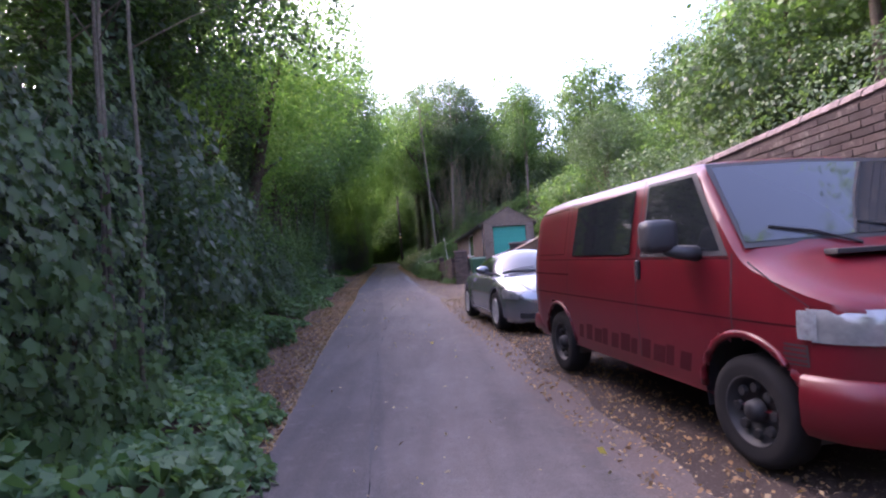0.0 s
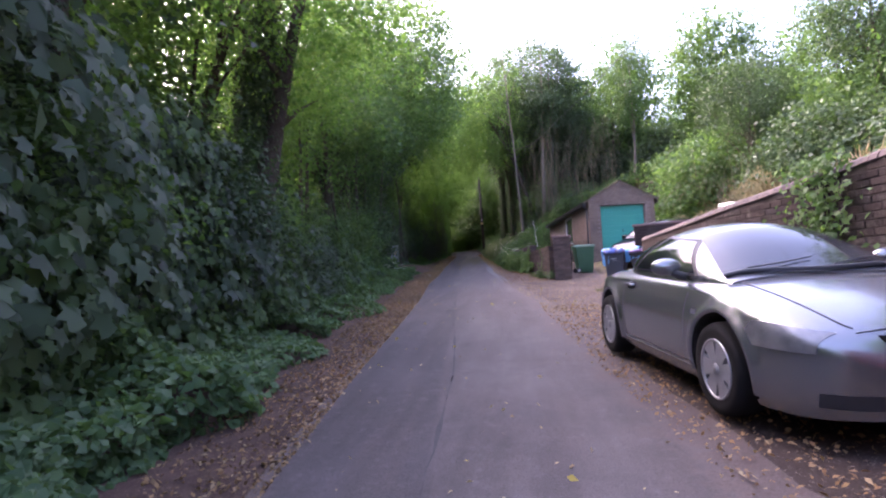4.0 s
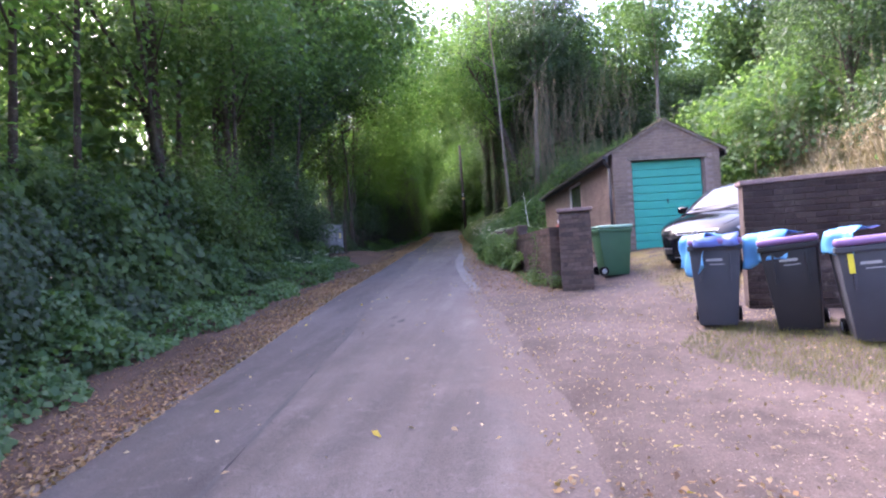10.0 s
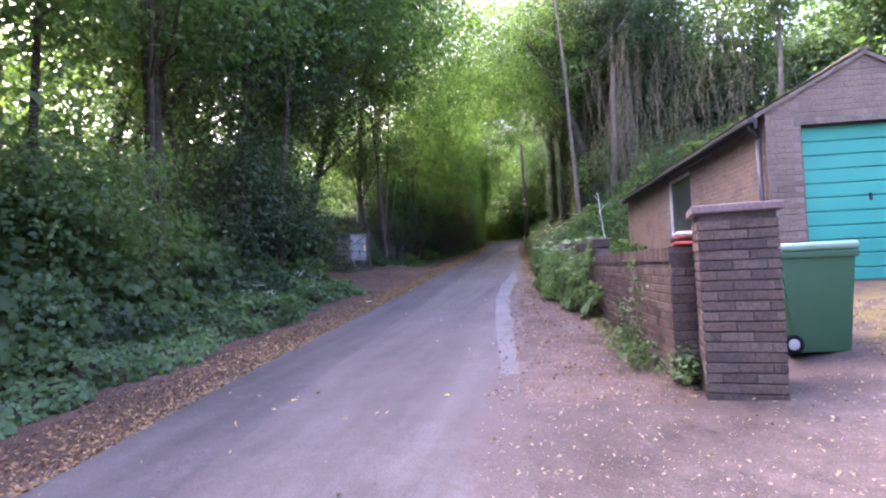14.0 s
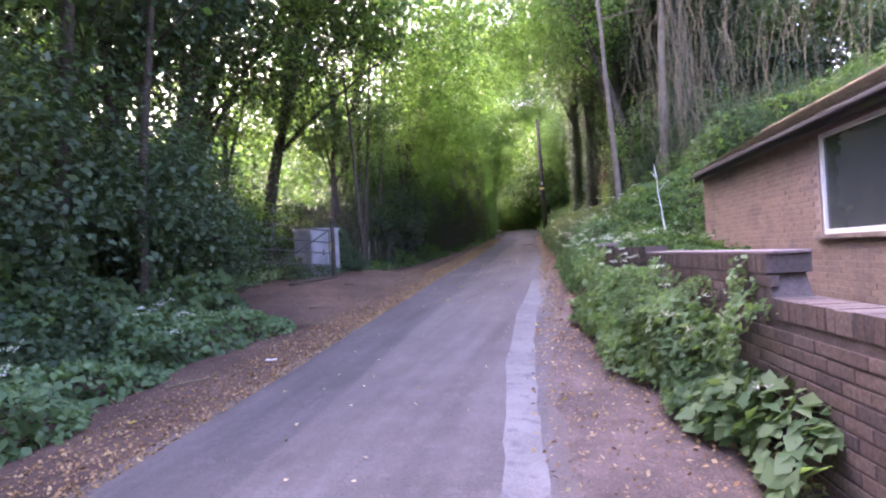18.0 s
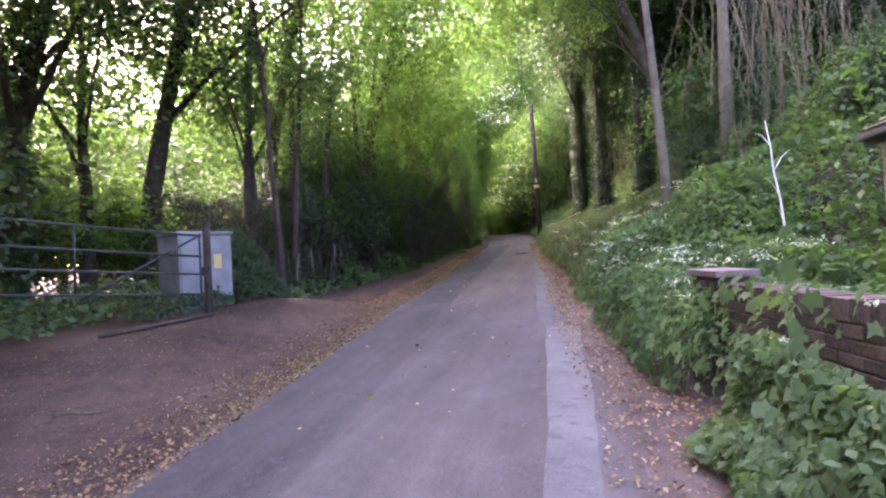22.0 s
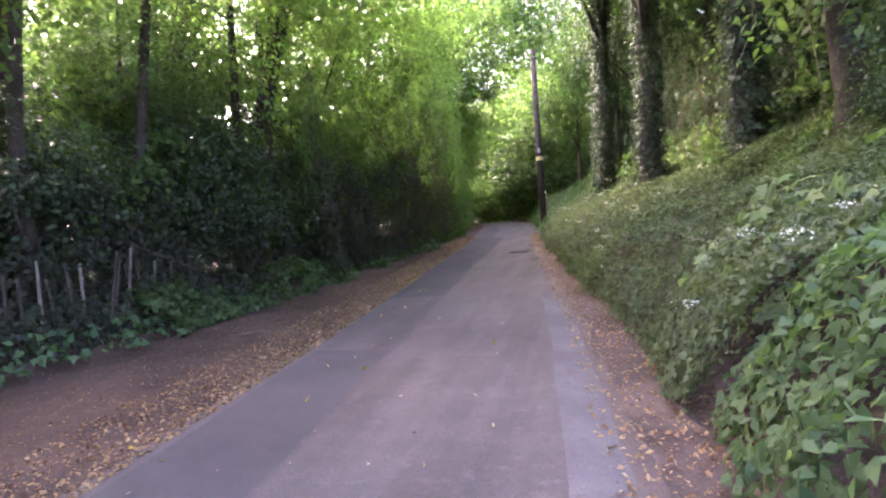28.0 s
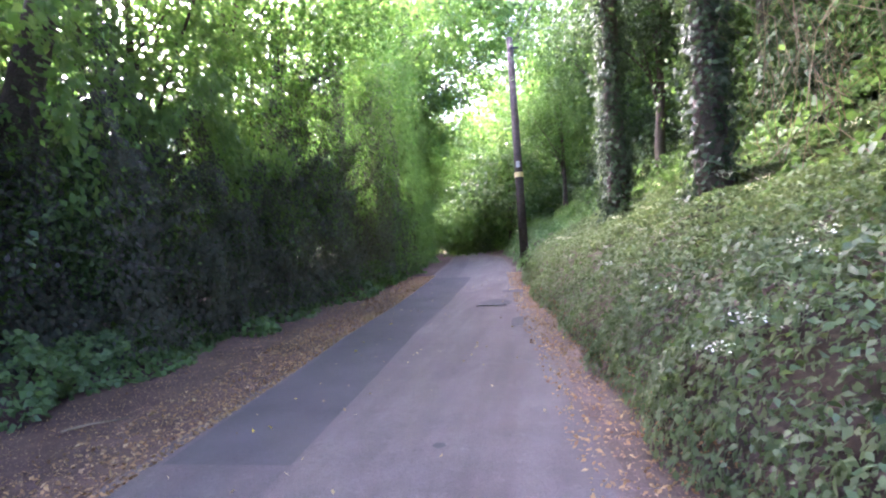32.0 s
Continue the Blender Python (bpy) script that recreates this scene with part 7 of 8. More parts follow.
# ---- hedges and undergrowth ----
def growth(name, y0, y1, edge, side, tops, count, material, size, label, category, seed, outline=LEAF_PLAIN, kind="stuff", lump=0.9, depth=0.22, tilt=0.8, offset=0.0, upright=False):
    """Leaves over an uneven mass beside the line edge(y); tops: (distance, height) of its outline."""
    g = np.random.default_rng(seed)
    ds, hs = zip(*tops)
    lens = np.concatenate([[0], np.cumsum(np.hypot(np.diff(ds), np.diff(hs)))])
    s = g.random(count) * lens[-1]
    d, h = np.interp(s, lens, ds), np.interp(s, lens, hs)
    y = y0 + (y1 - y0) * g.random(count)
    e = np.array([edge(v) for v in y])
    lumps = np.array([noise.noise((a * 0.55, b * 0.8, seed)) + 0.5 * noise.noise((a * 1.6, b * 2.1 + c, seed + 7)) for a, b, c in zip(y, d, h)])
    grow = 1 + lump * 0.45 * lumps
    dd = d + offset - 0.28 * lump * lumps
    inner = depth * g.exponential(1, count)
    x = e + side * (dd + 0.6 * inner)
    z = np.array([land(a, b) for a, b in zip(x, y)]) + np.maximum(0.02, h * grow - 0.5 * inner * (h > 0.3))
    slope_d = np.interp(s, lens[:-1] + 0.01, np.gradient(np.array(hs), np.array(ds) + 1e-6 * np.arange(len(ds)))[:-1]) if len(ds) > 2 else 0 * s
    face = np.stack([-side * np.clip(slope_d, 0, 2.5), 0 * y, 0 * y + tilt], 1) + 0.55 * g.normal(size=(count, 3))
    p = np.stack([x, y, z], 1)
    ob = leaves(name, p, face, size * (0.55 + 0.9 * g.random(count)), material, outline, upright=upright)
    return tagged(ob, label, category, "", kind)


for i, (a, b) in enumerate(((-4, 5), (5, 14), (14, 24), (24, 33.8))):
    growth("ivy_hedge", a, b, green_left, -1, [(0.75, 0.15), (1.0, 0.8), (1.25, 1.6), (1.6, 2.4), (2.6, 2.7)] if i < 2 else [(0.35, 0.2), (0.8, 0.8), (1.2, 1.4), (2.0, 1.9), (2.8, 2.0)] if i == 2 else [(0.6, 0.2), (1.2, 0.5), (2.0, 0.9), (2.8, 1.1)], (42000, 36000, 26000, 26000)[i], M_LEAF_IVY if i < 2 else M_LEAF_DARK, (0.056, 0.06, 0.072, 0.072)[i], "dark ivy and bramble hedge bank beside the lane", "hedge", 60 + i, LEAF_IVY, lump=1.7)
    growth("bramble_bush", max(a, 2.2), b, green_left, -1, [(0.5, 0.3), (0.8, 1.1), (1.0, 2.0), (1.6, 2.8)] if i < 2 else [(0.4, 0.3), (0.9, 1.0), (1.4, 1.7), (2.2, 2.2)] if i == 2 else [(0.8, 0.3), (1.4, 0.9), (2.0, 1.5), (2.8, 1.8)], (2600, 3600, 6000, 6000)[i], M_LEAF_MID, (0.10, 0.13, 0.13, 0.13)[i], "green bramble and sycamore shoots in the hedge", "bush", 70 + i, LEAF_MAPLE, lump=2.0)
    growth("ground_herbs", a, b, green_left, -1, [(-0.28, 0.03), (-0.1, 0.14), (0.2, 0.28), (0.7, 0.38), (1.3, 0.6)], (16000, 16000, 18000, 15000)[i], M_LEAF_HERB, (0.09, 0.09, 0.08, 0.075)[i], "low green nettles and herbs along the verge", "herbs", 80 + i, LEAF_IVY, lump=2.3, depth=0.14)
growth("sycamore_boughs", 6.8, 14.5, green_left, -1, [(0.25, 0.9), (0.55, 1.7), (0.9, 2.5), (1.3, 3.2)], 1300, M_LEAF_DARK, 0.165, "broad green sycamore leaves reaching out of the hedge", "boughs", 172, LEAF_MAPLE, lump=2.2)
for i, (a, b) in enumerate(((45, 53), (53, 63), (63, 80))):
    growth("dark_hedge", a, b, green_left, -1, [(0.5, 0.15), (0.9, 0.8), (1.3, 1.6), (2.0, 2.3), (3.2, 2.7)], 50000, M_LEAF_GLOOM, 0.070, "dense small-leaved hedge, shaded dark under the trees", "hedge", 90 + i, lump=2.2, depth=0.35)
    growth("green_hedge", a, b, green_left, -1, [(1.0, 1.5), (1.6, 2.6), (2.6, 3.5), (3.6, 3.8)], 14000, M_LEAF_LIGHT, 0.14, "green leafy boughs above the dark hedge", "hedge", 96 + i, lump=2.2)
    growth("ground_herbs", a, b, green_left, -1, [(0.0, 0.04), (0.3, 0.2), (0.9, 0.42)], 6000, M_LEAF_MID, 0.085, "low green herbs along the verge", "herbs", 100 + i, LEAF_IVY, depth=0.12, lump=2.4)
growth("lane_thicket", 50, 63, green_left, -1, [(0.12, 0.3), (0.18, 1.5), (0.35, 3.0), (0.7, 4.6)], 42000, M_LEAF_GLOOM, 0.075, "tall thicket, shaded dark, hanging over the verge", "thicket", 175, lump=1.8, depth=0.3)
growth("lane_thicket", 48, 62, green_left, -1, [(0.3, 2.6), (0.5, 4.2), (0.9, 6.2), (1.8, 7.5)], 20000, M_LEAF_LIGHT, 0.12, "bright green boughs hanging above the dark thicket", "boughs", 176, lump=2.0, depth=0.35)
growth("lane_boughs", 60, 79, green_left, -1, [(0.35, 0.3), (0.4, 1.2), (0.45, 2.5), (0.55, 4.0), (0.7, 6.0), (1.2, 8.5)], 36000, M_LEAF_LIGHT, 0.12, "bright yellow-green boughs hanging to the road at the bend", "boughs", 177, lump=2.0, depth=0.3, offset=-0.4)
growth("ground_herbs", 35.5, 46, green_left, -1, [(-0.15, 0.1), (0.4, 0.3), (1.0, 0.35), (5, 0.3)], 8000, M_LEAF_HERB, 0.10, "low green herbs by the gate", "herbs", 110, LEAF_IVY)
growth("dark_hedge", 40.3, 46.5, lambda y: green_left(y), -1, [(0.3, 0.1), (0.7, 0.7), (1.2, 1.4), (2.0, 1.9)], 16000, M_LEAF_GLOOM, 0.07, "undergrowth shaded dark beside the gate bay", "hedge", 112)
growth("gate_nettles", 37.6, 40.2, lambda y: -7.15, -1, [(0.0, 0.1), (0.3, 0.35), (0.9, 0.5), (2.2, 0.6)], 2600, M_LEAF_DARK, 0.075, "dark nettles and ivy at the foot of the gate and cabinet", "herbs", 174, LEAF_IVY, lump=2.0)
# right bank
for i, (a, b) in enumerate(((35.3, 42.5), (42.5, 51), (51, 60), (60, 74))):
    growth("bank_herbs", a, b, green_right, 1, [(0.0, 0.05), (0.12, 0.25), (0.3, 0.45), (0.7, 0.7), (2.0, 0.65), (3.2, 0.6), (5.0, 0.5)], (34000, 90000, 48000, 24000)[i], M_LEAF_PALE if i in (1, 2) else M_LEAF_HERB, (0.085, 0.056, 0.062, 0.08)[i], ("green cow parsley and nettles covering the bank", "pale green ground elder mounded on the bank", "pale green herbs covering the bank", "green herbs below the pole")[i], "herbs", 120 + i, LEAF_PLAIN, depth=0.12)
    growth("bank_shrubs", a, b, green_right, 1, [(2.2, 0.5), (3.5, 1.0), (6.0, 1.2), (9.0, 1.0)], 7000, M_LEAF_MID, 0.13, "leafy shrubs high on the wooded bank", "shrubs", 130 + i, LEAF_PLAIN, lump=1.3)
growth("wall_herbs", 28.6, 34.6, green_right, 1, [(0.0, 0.06), (0.15, 0.22), (0.35, 0.42), (0.6, 0.52)], 12000, M_LEAF_BANK, 0.075, "bright green garlic mustard growing against the low wall", "herbs", 140, LEAF_IVY, depth=0.08, lump=2.2, tilt=1.1)
growth("wall_herb_tops", 28.6, 33.5, green_right, 1, [(0.15, 0.45), (0.4, 0.72), (0.6, 0.8)], 4200, M_LEAF_BANK, 0.055, "pale seeding tops of the herbs by the wall", "herbs", 149, LEAF_PLAIN, depth=0.05, lump=2.2)
growth("climbing_bryony", 33.4, 36.0, green_right, 1, [(0.1, 0.25), (0.3, 0.6), (0.5, 0.9)], 260, M_LEAF_BANK, 0.10, "large bright lobed leaves climbing over the low wall", "climber", 173, LEAF_MAPLE, lump=2.4)
growth("plot_shrubs", 36.5, 41.0, lambda y: LW(y) + 0.5, 1, [(0.0, 0.2), (0.3, 0.7), (1.0, 0.9), (1.6, 0.8)], 7000, M_LEAF_MID, 0.11, "green shrubs behind the end of the low wall", "shrubs", 141)
growth("hill_shrubs", -6, 16, lambda y: wall_face(y) + 0.5, 1, [(1.3, 0.2), (2.2, 0.7), (4.0, 1.3), (8.0, 1.8)], 18000, M_LEAF_DARK, 0.085, "green shrubs on the high ground behind the wall", "shrubs", 142)
growth("bank_bushes", 35, 41, lambda y: 5.5, 1, [(0.0, 0.4), (0.8, 1.1), (2.5, 1.5), (4.0, 1.4)], 9000, M_LEAF_MID, 0.13, "green bushes covering the slope behind the garage", "shrubs", 146, lump=1.6)
growth("dry_seed_heads", 21.5, 35.0, lambda y: 5.6, 1, [(0.4, 0.5), (1.6, 1.1), (3.6, 1.4)], 20000, M_STRAW, 0.06, "bleached seed heads on dry weeds", "grass", 147, LEAF_PLAIN, lump=2.0)
growth("cabinet_ivy", 39.35, 41.3, lambda y: -7.2 - 0.25 * (1 - ease(39.3, 40.0, y)), -1, [(0.05, 0.1), (0.3, 0.5), (0.6, 0.95), (1.0, 1.3)], 4000, M_LEAF_DARK, 0.07, "dark ivy creeping over the utility cabinet", "ivy", 148, LEAF_IVY)
growth("hill_shrubs", 19, 38, lambda y: 9.2, 1, [(0.1, 0.4), (1.2, 1.2), (4.0, 1.6), (8.0, 2.0)], 40000, M_LEAF_DARK, 0.10, "green shrubs on the slope above the drive", "shrubs", 143)
growth("dry_grass", 21.2, 35.0, lambda y: 5.5, 1, [(0.3, 0.1), (0.9, 0.5), (2.4, 0.9), (3.8, 1.0)], 30000, M_STRAW, 0.42, "bleached dry grasses and seed heads above the wall", "grass", 144, BLADE, tilt=0.2, upright=True, lump=1.6)


def flowers(name, a, b, edge, side, dist, heads, seed, label, material=M_FLOWER, size=0.018, high=(0.65, 1.1), spread_r=0.05):
    """White umbels: each a small dome of tiny petals."""
    g = np.random.default_rng(seed)
    y = a + (b - a) * g.random(heads)
    d = dist[0] + (dist[1] - dist[0]) * g.random(heads)
    keep = np.array([noise.noise((u * 0.9, v * 0.9, seed)) for u, v in zip(y, d)]) > -0.12
    y, d = y[keep], d[keep]
    x = np.array([edge(v) for v in y]) + side * d
    z = np.array([land(u, v) for u, v in zip(x, y)]) + high[0] + (high[1] - high[0]) * g.random(len(y))
    k = 26
    off = g.normal(size=(len(y), k, 3)) * spread_r * np.array([1, 1, 0.3])
    p = (np.stack([x, y, z], 1)[:, None] + off).reshape(-1, 3)
    face = np.array([0, 0, 1.0]) + 0.6 * g.normal(size=(len(p), 3))
    ob = leaves(name, p, face, size * (0.8 + 0.8 * g.random(len(p))), material, LEAF_PLAIN)
    return tagged(ob, label, "flowers", "", "stuff")


flowers("cow_parsley", 35.5, 43.0, green_right, 1, (0.05, 2.4), 120, 150, "white cow parsley flower heads on the bank")
flowers("cow_parsley", 47.5, 58, green_right, 1, (0.1, 3.0), 60, 151, "small white flower heads on the bank")
flowers("cow_parsley", 28.2, 32.5, green_left, -1, (0.1, 0.9), 46, 152, "white flower heads in the verge", high=(0.35, 0.6))
flowers("garlic_mustard", 28.6, 35.5, green_right, 1, (0.15, 0.7), 30, 153, "small white flowers on tall stems by the wall", high=(0.75, 1.0), spread_r=0.025, size=0.012)


flowers("valerian", 28.3, 30.4, green_right, 1, (0.05, 0.6), 34, 154, "pinkish white flower clusters over broad leaves by the wall", M_VALERIAN, 0.014, (0.40, 0.66), 0.034)
growth("valerian_leaves", 27.9, 30.2, green_right, 1, [(0.0, 0.05), (0.12, 0.2), (0.3, 0.38), (0.55, 0.42)], 800, M_LEAF_BANK, 0.125, "broad yellow-green pointed leaves below pale flowers", "herbs", 155, LEAF_PLAIN, depth=0.08, lump=2.0, tilt=1.4)
growth("sycamore_shoots", 42.6, 44.4, green_right, 1, [(0.4, 0.4), (0.7, 0.7), (1.2, 0.9)], 170, M_LEAF_BANK, 0.15, "large bright sycamore leaves rising from the bank", "shoots", 145, LEAF_MAPLE)


def weed(x, y, h, seed, label):
    """A tall thin weed: a stem with small leaf whorls and a leafy foot."""
    t = anchor("tall_weed", Matrix.Translation((x, y, land(x, y))), label, "plant")
    g = np.random.default_rng(seed)
    pts = [(0.05 * math.sin(i * 0.9 + seed) * i / 8, 0.04 * math.cos(i * 1.1) * i / 8, h * i / 8 - 0.03) for i in range(9)]
    solid("stem", *tube(pts, [0.008 - 0.0006 * i for i in range(9)], 6), M_LEAF_BANK, t, True)
    k = 130
    z = h * (0.25 + 0.75 * (g.integers(0, 9, k) / 8.0))
    p = np.stack([0.05 * g.normal(size=k), 0.05 * g.normal(size=k), z + 0.02 * g.normal(size=k)], 1)
    tagged(leaves("whorl_foliage", p, np.array([0, 0, 1.0]) + 0.5 * g.normal(size=(k, 3)), 0.035 + 0.025 * g.random(k), M_LEAF_PALE, LEAF_PLAIN, t), "", "", "", "stuff")
    k = 240
    p = np.stack([0.11 * g.normal(size=k), 0.11 * g.normal(size=k), 0.04 + 0.20 * g.random(k)], 1)
    tagged(leaves("foot_foliage", p, np.array([0, 0, 1.0]) + 0.6 * g.normal(size=(k, 3)), 0.032 + 0.03 * g.random(k), M_LEAF_BANK, LEAF_IVY, t), "", "", "", "stuff")
    return t


weed(0.42, 25.15, 1.0, 3, "tall pale weed with leaf whorls against the brick wall")
weed(0.36, 25.9, 0.55, 5, "low yellow-green weed at the foot of the wall")
weed(0.75, 24.55, 0.3, 8, "small weed at the foot of the pier")

# ---- dry stems hanging in the trees, and pale trunks ----
def tangle(x, y, h, n, seed, label, spread=1.2, material=M_TWIG):
    g = random.Random(seed)
    lots = []
    for i in range(n):
        a, b = g.gauss(0, spread), g.gauss(0, spread)
        z0, z1 = g.uniform(-0.1, 0.4 * h), g.uniform(0.45 * h, h)
        p = Vector((a, b, z0))
        q = Vector((a * 0.6 + g.gauss(0, 0.4), b * 0.6 + g.gauss(0, 0.4), z1))
        m1 = p.lerp(q, 0.35) + Vector((g.gauss(0, 0.22), g.gauss(0, 0.22), 0))
        m2 = p.lerp(q, 0.7) + Vector((g.gauss(0, 0.22), g.gauss(0, 0.22), 0))
        w = g.uniform(0.003, 0.008)
        lots.append(tube([p, m1, m2, q], [w, w * 0.9, w * 0.75, w * 0.4], 4))
    ob = solid("dry_vines", *merged(lots), material)
    ob.matrix_basis = Matrix.Translation((x, y, land(x, y)))
    return tagged(ob, label, "vines", "", "stuff")


tangle(1.8, 42.0, 7.0, 80, 13, "brown curtain of dead climbing stems hanging on the bank", 0.6)
tangle(3.4, 42.4, 7.0, 60, 3, "brown tangle of dead climbing stems on the bank", 1.3)
tangle(5.2, 41.2, 6.0, 40, 5, "brown tangle of dead climbing stems on the bank", 1.0)
tangle(1.9, 47.0, 4.2, 120, 4, "brown tangle of dead climbing stems on the bank", 0.8)
tangle(0.6, 51.0, 3.4, 90, 8, "brown tangle of dead climbing stems on the bank", 0.8)
tangle(8.6, 30.0, 4.5, 70, 6, "pale dry stems on the slope", 1.4)
tangle(-4.4, 5.6, 3.4, 40, 7, "thin bare stems standing in the hedge", 0.7, M_BARK_PALE)


def stem(x, y, h, lean, r0, material, label, name="tree", seed=1, ivy=0, category="tree"):
    """A bare leaning trunk with a few small branches."""
    t = anchor(name, Matrix.Translation((x, y, land(x, y))), label, category)
    g = random.Random(seed)
    pts = [Vector((lean[0] * (i / 8) ** 1.3 + 0.08 * noise.noise((seed, i * 0.6, 0)), lean[1] * (i / 8) ** 1.3 + 0.08 * noise.noise((seed, i * 0.6, 7)), -0.2 + (h + 0.2) * i / 8)) for i in range(9)]
    solid("trunk", *tube(pts, [r0 * (1 - 0.78 * i / 8) for i in range(9)], 10), material, t, True)
    for k in range(4):
        a = pts[4 + k]
        d = Vector((g.uniform(-1, 1), g.uniform(-1, 1), g.uniform(0.4, 1.0))) * h * 0.14
        solid("branch", *tube([a, a + d * 0.5 + Vector((0, 0, 0.05)), a + d], [r0 * 0.3, r0 * 0.2, r0 * 0.06], 6), material, t, True)
    if ivy:
        ivy_on("ivy", t, ivy, h * 0.85, r0, lean, seed)
    return t


stem(0.10, 42.9, 13.0, (-0.7, 0.4), 0.095, M_BARK_PALE, "pale straight trunk rising from the bank", seed=2)
stem(1.6, 44.4, 13.0, (0.5, 0.5), 0.15, M_BARK_PALE, "pale brown trunk on the bank", seed=3)
stem(0.9, 38.6, 2.4, (-0.25, 0.1), 0.022, M_WHITE, "thin bleached dead sapling by the wall end", "dead_sapling", 4, category="sapling")
stem(0.4, 38.4, 0.9, (0.9, 0.2), 0.02, M_WHITE, "bleached fallen stick by the wall end", "dead_stick", 5, category="stick")
stem(-5.6, 16.0, 7.5, (1.5, 0.3), 0.30, M_BARK, "thick leaning trunk wrapped in ivy", seed=6, ivy=9000)
stem(-5.2, 10.6, 8.0, (0.3, 0.4), 0.24, M_BARK, "upright trunk wrapped in ivy in the hedge", seed=7, ivy=8000)
stem(-4.2, 7.6, 8.0, (-0.2, 0.3), 0.2, M_BARK, "dark ivy-covered trunk in the hedge", seed=8, ivy=7000)
for i, (x, y) in enumerate(((-3.15, 5.0), (-2.92, 5.05), (-2.84, 5.0), (-2.62, 5.1), (-7.6, 16.6), (-7.9, 15.6), (-8.3, 16.2), (-7.3, 17.3))):
    stem(x, y, 7.0, (0.35 * math.sin(i * 2.1), 0.3) if i > 3 else (-0.3, 0.4), 0.055 if i > 3 else 0.028, M_BARK_PALE if i < 4 else M_BARK, "slender grey hedge stem", seed=20 + i)
for i, y in enumerate((41.6, 43.4, 45.4, 47.6, 50.0, 52.6, 55.4, 58.4)):
    tangle(green_left(y) - 1.5, y, 3.2, 34, 60 + i, "bare brown twigs standing in the dark hedge", 0.8, M_BARK)
for i, (x, y, h) in enumerate(((-6.3, 20.6, 8), (-6.9, 22.4, 9), (-6.2, 24.0, 8), (-7.2, 25.6, 9), (-6.6, 27.2, 8), (-7.6, 29.4, 9), (-6.9, 31.6, 8), (-8.0, 33.0, 9), (-7.6, 41.4, 8), (-8.3, 43.2, 9))):
    stem(x, y, h, (0.8 * math.sin(i * 2.3), 0.4 * math.cos(i * 1.9)), 0.075, M_BARK, "dark slender woodland trunk", seed=50 + i)
for i, (x, y) in enumerate(((-8.8, 44.2), (-9.0, 46.2), (-8.7, 48.6), (-8.9, 50.4), (-9.2, 42.6), (-7.4, 30.8), (-7.0, 28.0))):
    stem(x, y, 10.5, (0.9 * math.sin(i * 1.7), 0.4), 0.11, M_BARK, "dark slanting woodland trunk", seed=30 + i)

for i, (x, y, l, a) in enumerate(((-5.6, 40.6, 0.45, 12), (-5.0, 33.0, 0.5, 40), (-5.2, 31.8, 0.35, -20), (-4.7, 29.9, 0.6, 70), (-6.4, 45.2, 0.4, 30), (-6.1, 36.8, 0.5, -35), (-5.7, 34.6, 0.4, 15), (-6.6, 48.6, 0.5, 60), (-1.35, 35.6, 0.35, 80), (-2.1, 45.3, 0.3, 65), (0.1, 26.6, 0.3, 50))):
    m = Matrix.Translation((x, y, land(x, y) + 0.03)) @ pose(0, 0, 0, 0, 0, a)
    st = solid("fallen_stick", *tube([(-l / 2, 0, 0), (-l * 0.1, 0.02, 0.012), (l * 0.2, -0.01, 0.006), (l / 2, 0.03, 0)], [0.011, 0.010, 0.008, 0.004], 6), M_TWIG, None, True)
    st.matrix_basis = m
    tagged(st, "thin dry stick lying on the verge", "stick", "sticks on the verge")
bm = bmesh.new()
for i in range(5):
    for j in range(4):
        bm.verts.new((0.03 * i - 0.06, 0.025 * j - 0.04, 0.012 * noise.noise((i * 0.9, j * 0.8, 2))))
bm.verts.ensure_lookup_table()
for i in range(4):
    for j in range(3):
        bm.faces.new([bm.verts[q] for q in (i * 4 + j, (i + 1) * 4 + j, (i + 1) * 4 + j + 1, i * 4 + j + 1)])
scrap = part("paper_scrap", bm, M_WHITE, None, "", True)
scrap.modifiers.new("thickness", "SOLIDIFY").thickness = 0.002
scrap.matrix_basis = pose(-4.35, 30.75, land(-4.35, 30.75) + 0.04, 0, 0, 20)
tagged(scrap, "crumpled white paper scrap on the verge", "litter")

# ---- fallen leaves ----
def litter(name, a, b, lo, hi, count, seed, size, label, material=M_LEAF_FALLEN, bias=1.0, lift=0.02, outline=LEAF_PLAIN, upright=False):
    g = np.random.default_rng(seed)
    y = a + (b - a) * g.random(count)
    t = g.random(count) ** bias
    x = np.array([lo(v) + (hi(v) - lo(v)) * w for v, w in zip(y, t)])
    z = np.array([land(u, v) for u, v in zip(x, y)]) + lift + 0.012 * g.random(count)
    face = np.array([0, 0, 1.0]) + 0.5 * g.normal(size=(count, 3))
    ob = leaves(name, np.stack([x, y, z], 1), face, size * (0.5 + g.random(count)), material, outline, None, 0, upright)
    return tagged(ob, label, "leaves", "", "stuff")


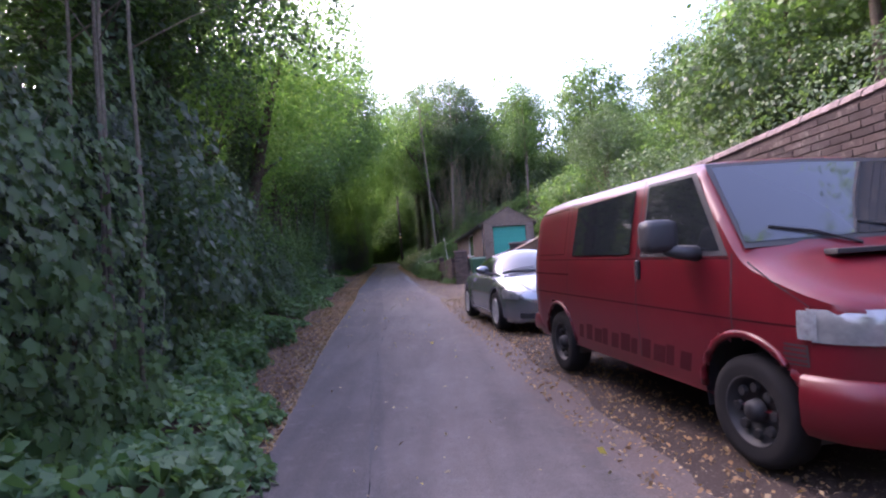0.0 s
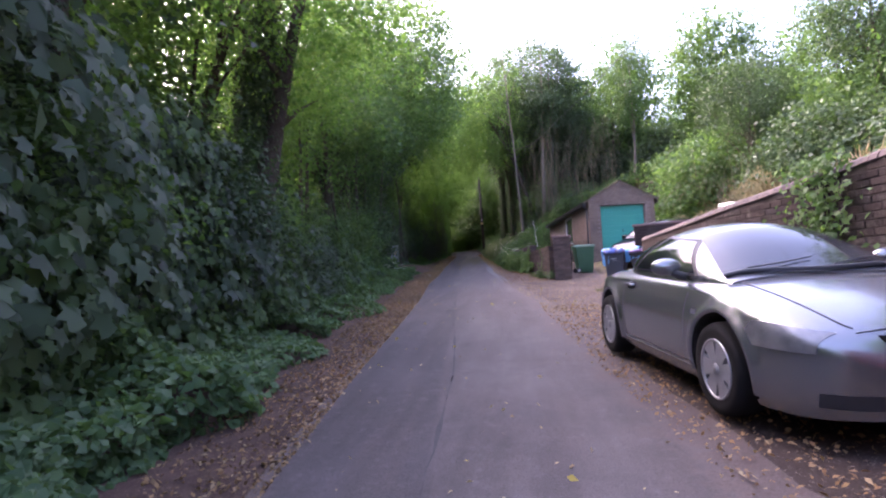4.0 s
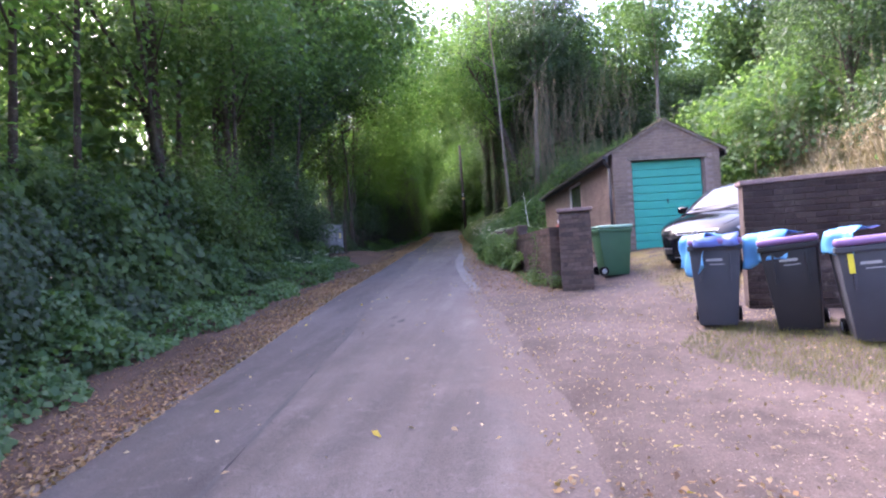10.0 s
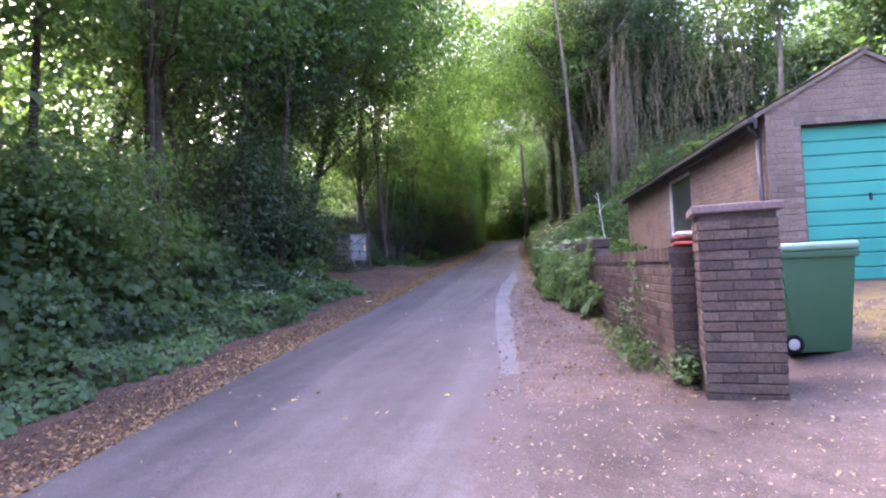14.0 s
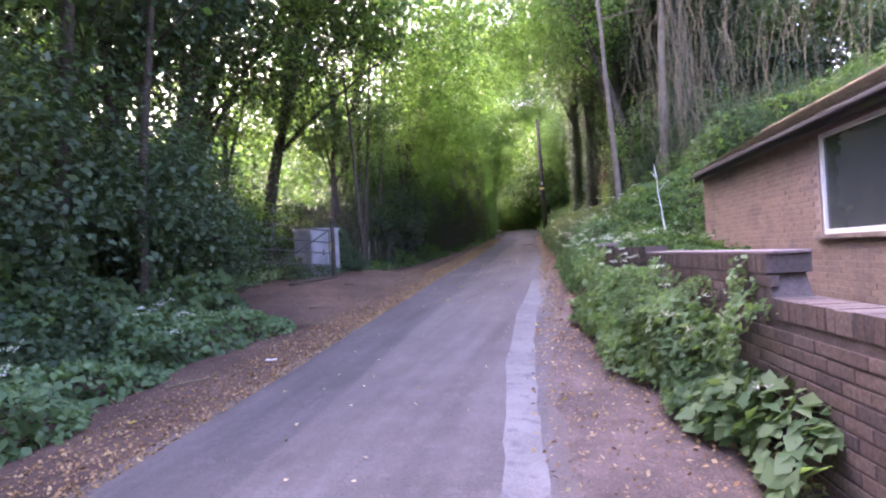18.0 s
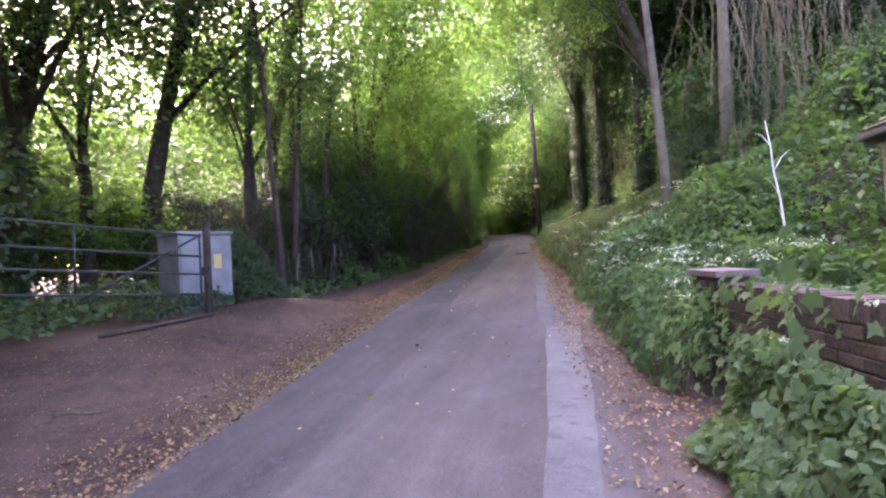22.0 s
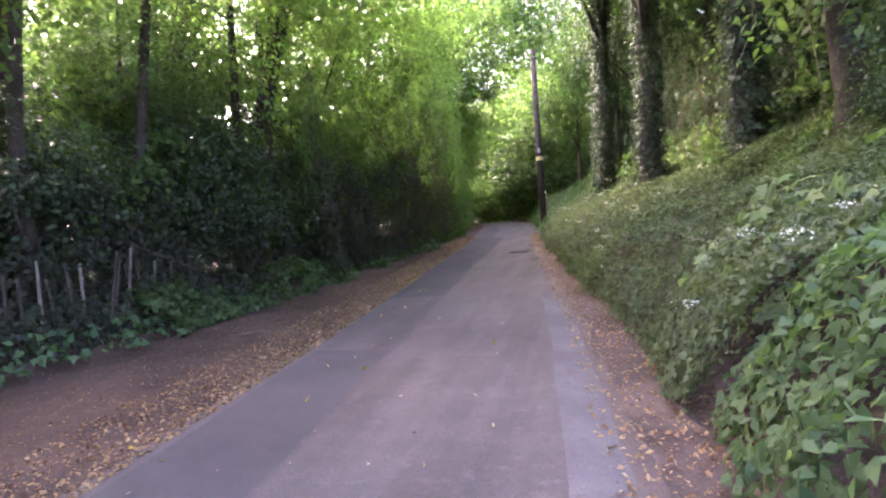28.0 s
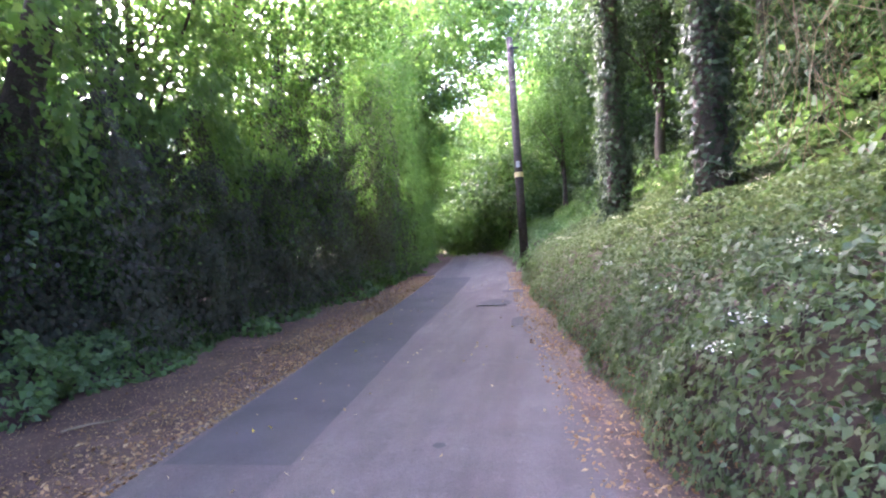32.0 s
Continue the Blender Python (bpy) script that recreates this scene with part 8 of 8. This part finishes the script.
litter("fallen_leaves", -3, 62, lambda y: road_left(y) + 0.10, lambda y: max(green_left(y) - 0.2, road_left(y) - 0.75), 36000, 201, 0.034, "tan fallen leaves banked along the lane's edge", bias=1.9)
litter("leaf_debris", 14, 62, lambda y: max(green_left(y) - 0.2, road_left(y) - 3.2), lambda y: road_left(y), 26000, 211, 0.020, "fine brown leaf debris trodden into the verge", bias=0.8, lift=0.014)
litter("fallen_leaves", 24, 62, lambda y: road_right(y) - 0.12, lambda y: green_right(y) + 0.3, 13000, 202, 0.034, "tan fallen leaves along the verge", bias=0.8)
litter("fallen_leaves", -3, 17, lambda y: road_right(y) - 0.25, lambda y: road_right(y) + 0.9, 6000, 203, 0.036, "brown fallen leaves beside the parked cars")
litter("fallen_leaves", 16, 24.5, lambda y: road_right(y) - 0.2, lambda y: 3.2, 4200, 204, 0.026, "pale fallen leaves scattered over the gravel", M_LEAF_DRY, lift=0.016)
litter("fallen_leaves", -3, 60, lambda y: road_left(y), lambda y: road_right(y), 520, 205, 0.036, "a few pale leaves on the asphalt", M_LEAF_DRY, lift=0.036)
litter("yellow_leaves", -3, 60, lambda y: road_left(y) - 0.6, lambda y: road_right(y) + 0.5, 80, 206, 0.055, "single yellow fallen leaves", M_LEAF_YELLOW, lift=0.05)
litter("grass_tuft", 17.4, 20.6, lambda y: 1.55 + 0.5 * noise.noise((y * 1.1, 3, 0)) + 1.5 * abs(y - 19.4) ** 3 * 0.25, lambda y: 3.3, 10000, 207, 0.042, "short worn grass in front of the bins", M_GRASS, outline=BLADE, upright=True)

litter("moss", 24.9, 34, lambda y: LW(y) - 0.30, lambda y: LW(y) - 0.03, 2600, 208, 0.035, "green moss and seedlings at the foot of the wall", M_GRASS, 0.6)
litter("moss", 22.0, 26.5, lambda y: 2.2 + 0.5 * noise.noise((y, 4, 1)), lambda y: 3.6, 3500, 209, 0.028, "yellowish moss on the driveway", M_STRAW)
g = np.random.default_rng(77)
k = 900
fy = 11.7 + 0.28 * g.normal(size=k)
fz = 2.62 - 1.1 * g.random(k) ** 1.4
fp = np.stack([wall_face(11.7) - 0.03 - 0.22 * g.random(k) ** 2, fy, fz], 1)
fern = leaves("wall_fern", fp, np.array([-1.0, -0.3, 0.6]) + 0.5 * g.normal(size=(k, 3)), 0.05 + 0.05 * g.random(k), M_LEAF_LIGHT, LEAF_PLAIN)
tagged(fern, "yellow-green fern growing out of the old wall", "fern", "", "stuff")
lay_bricks()
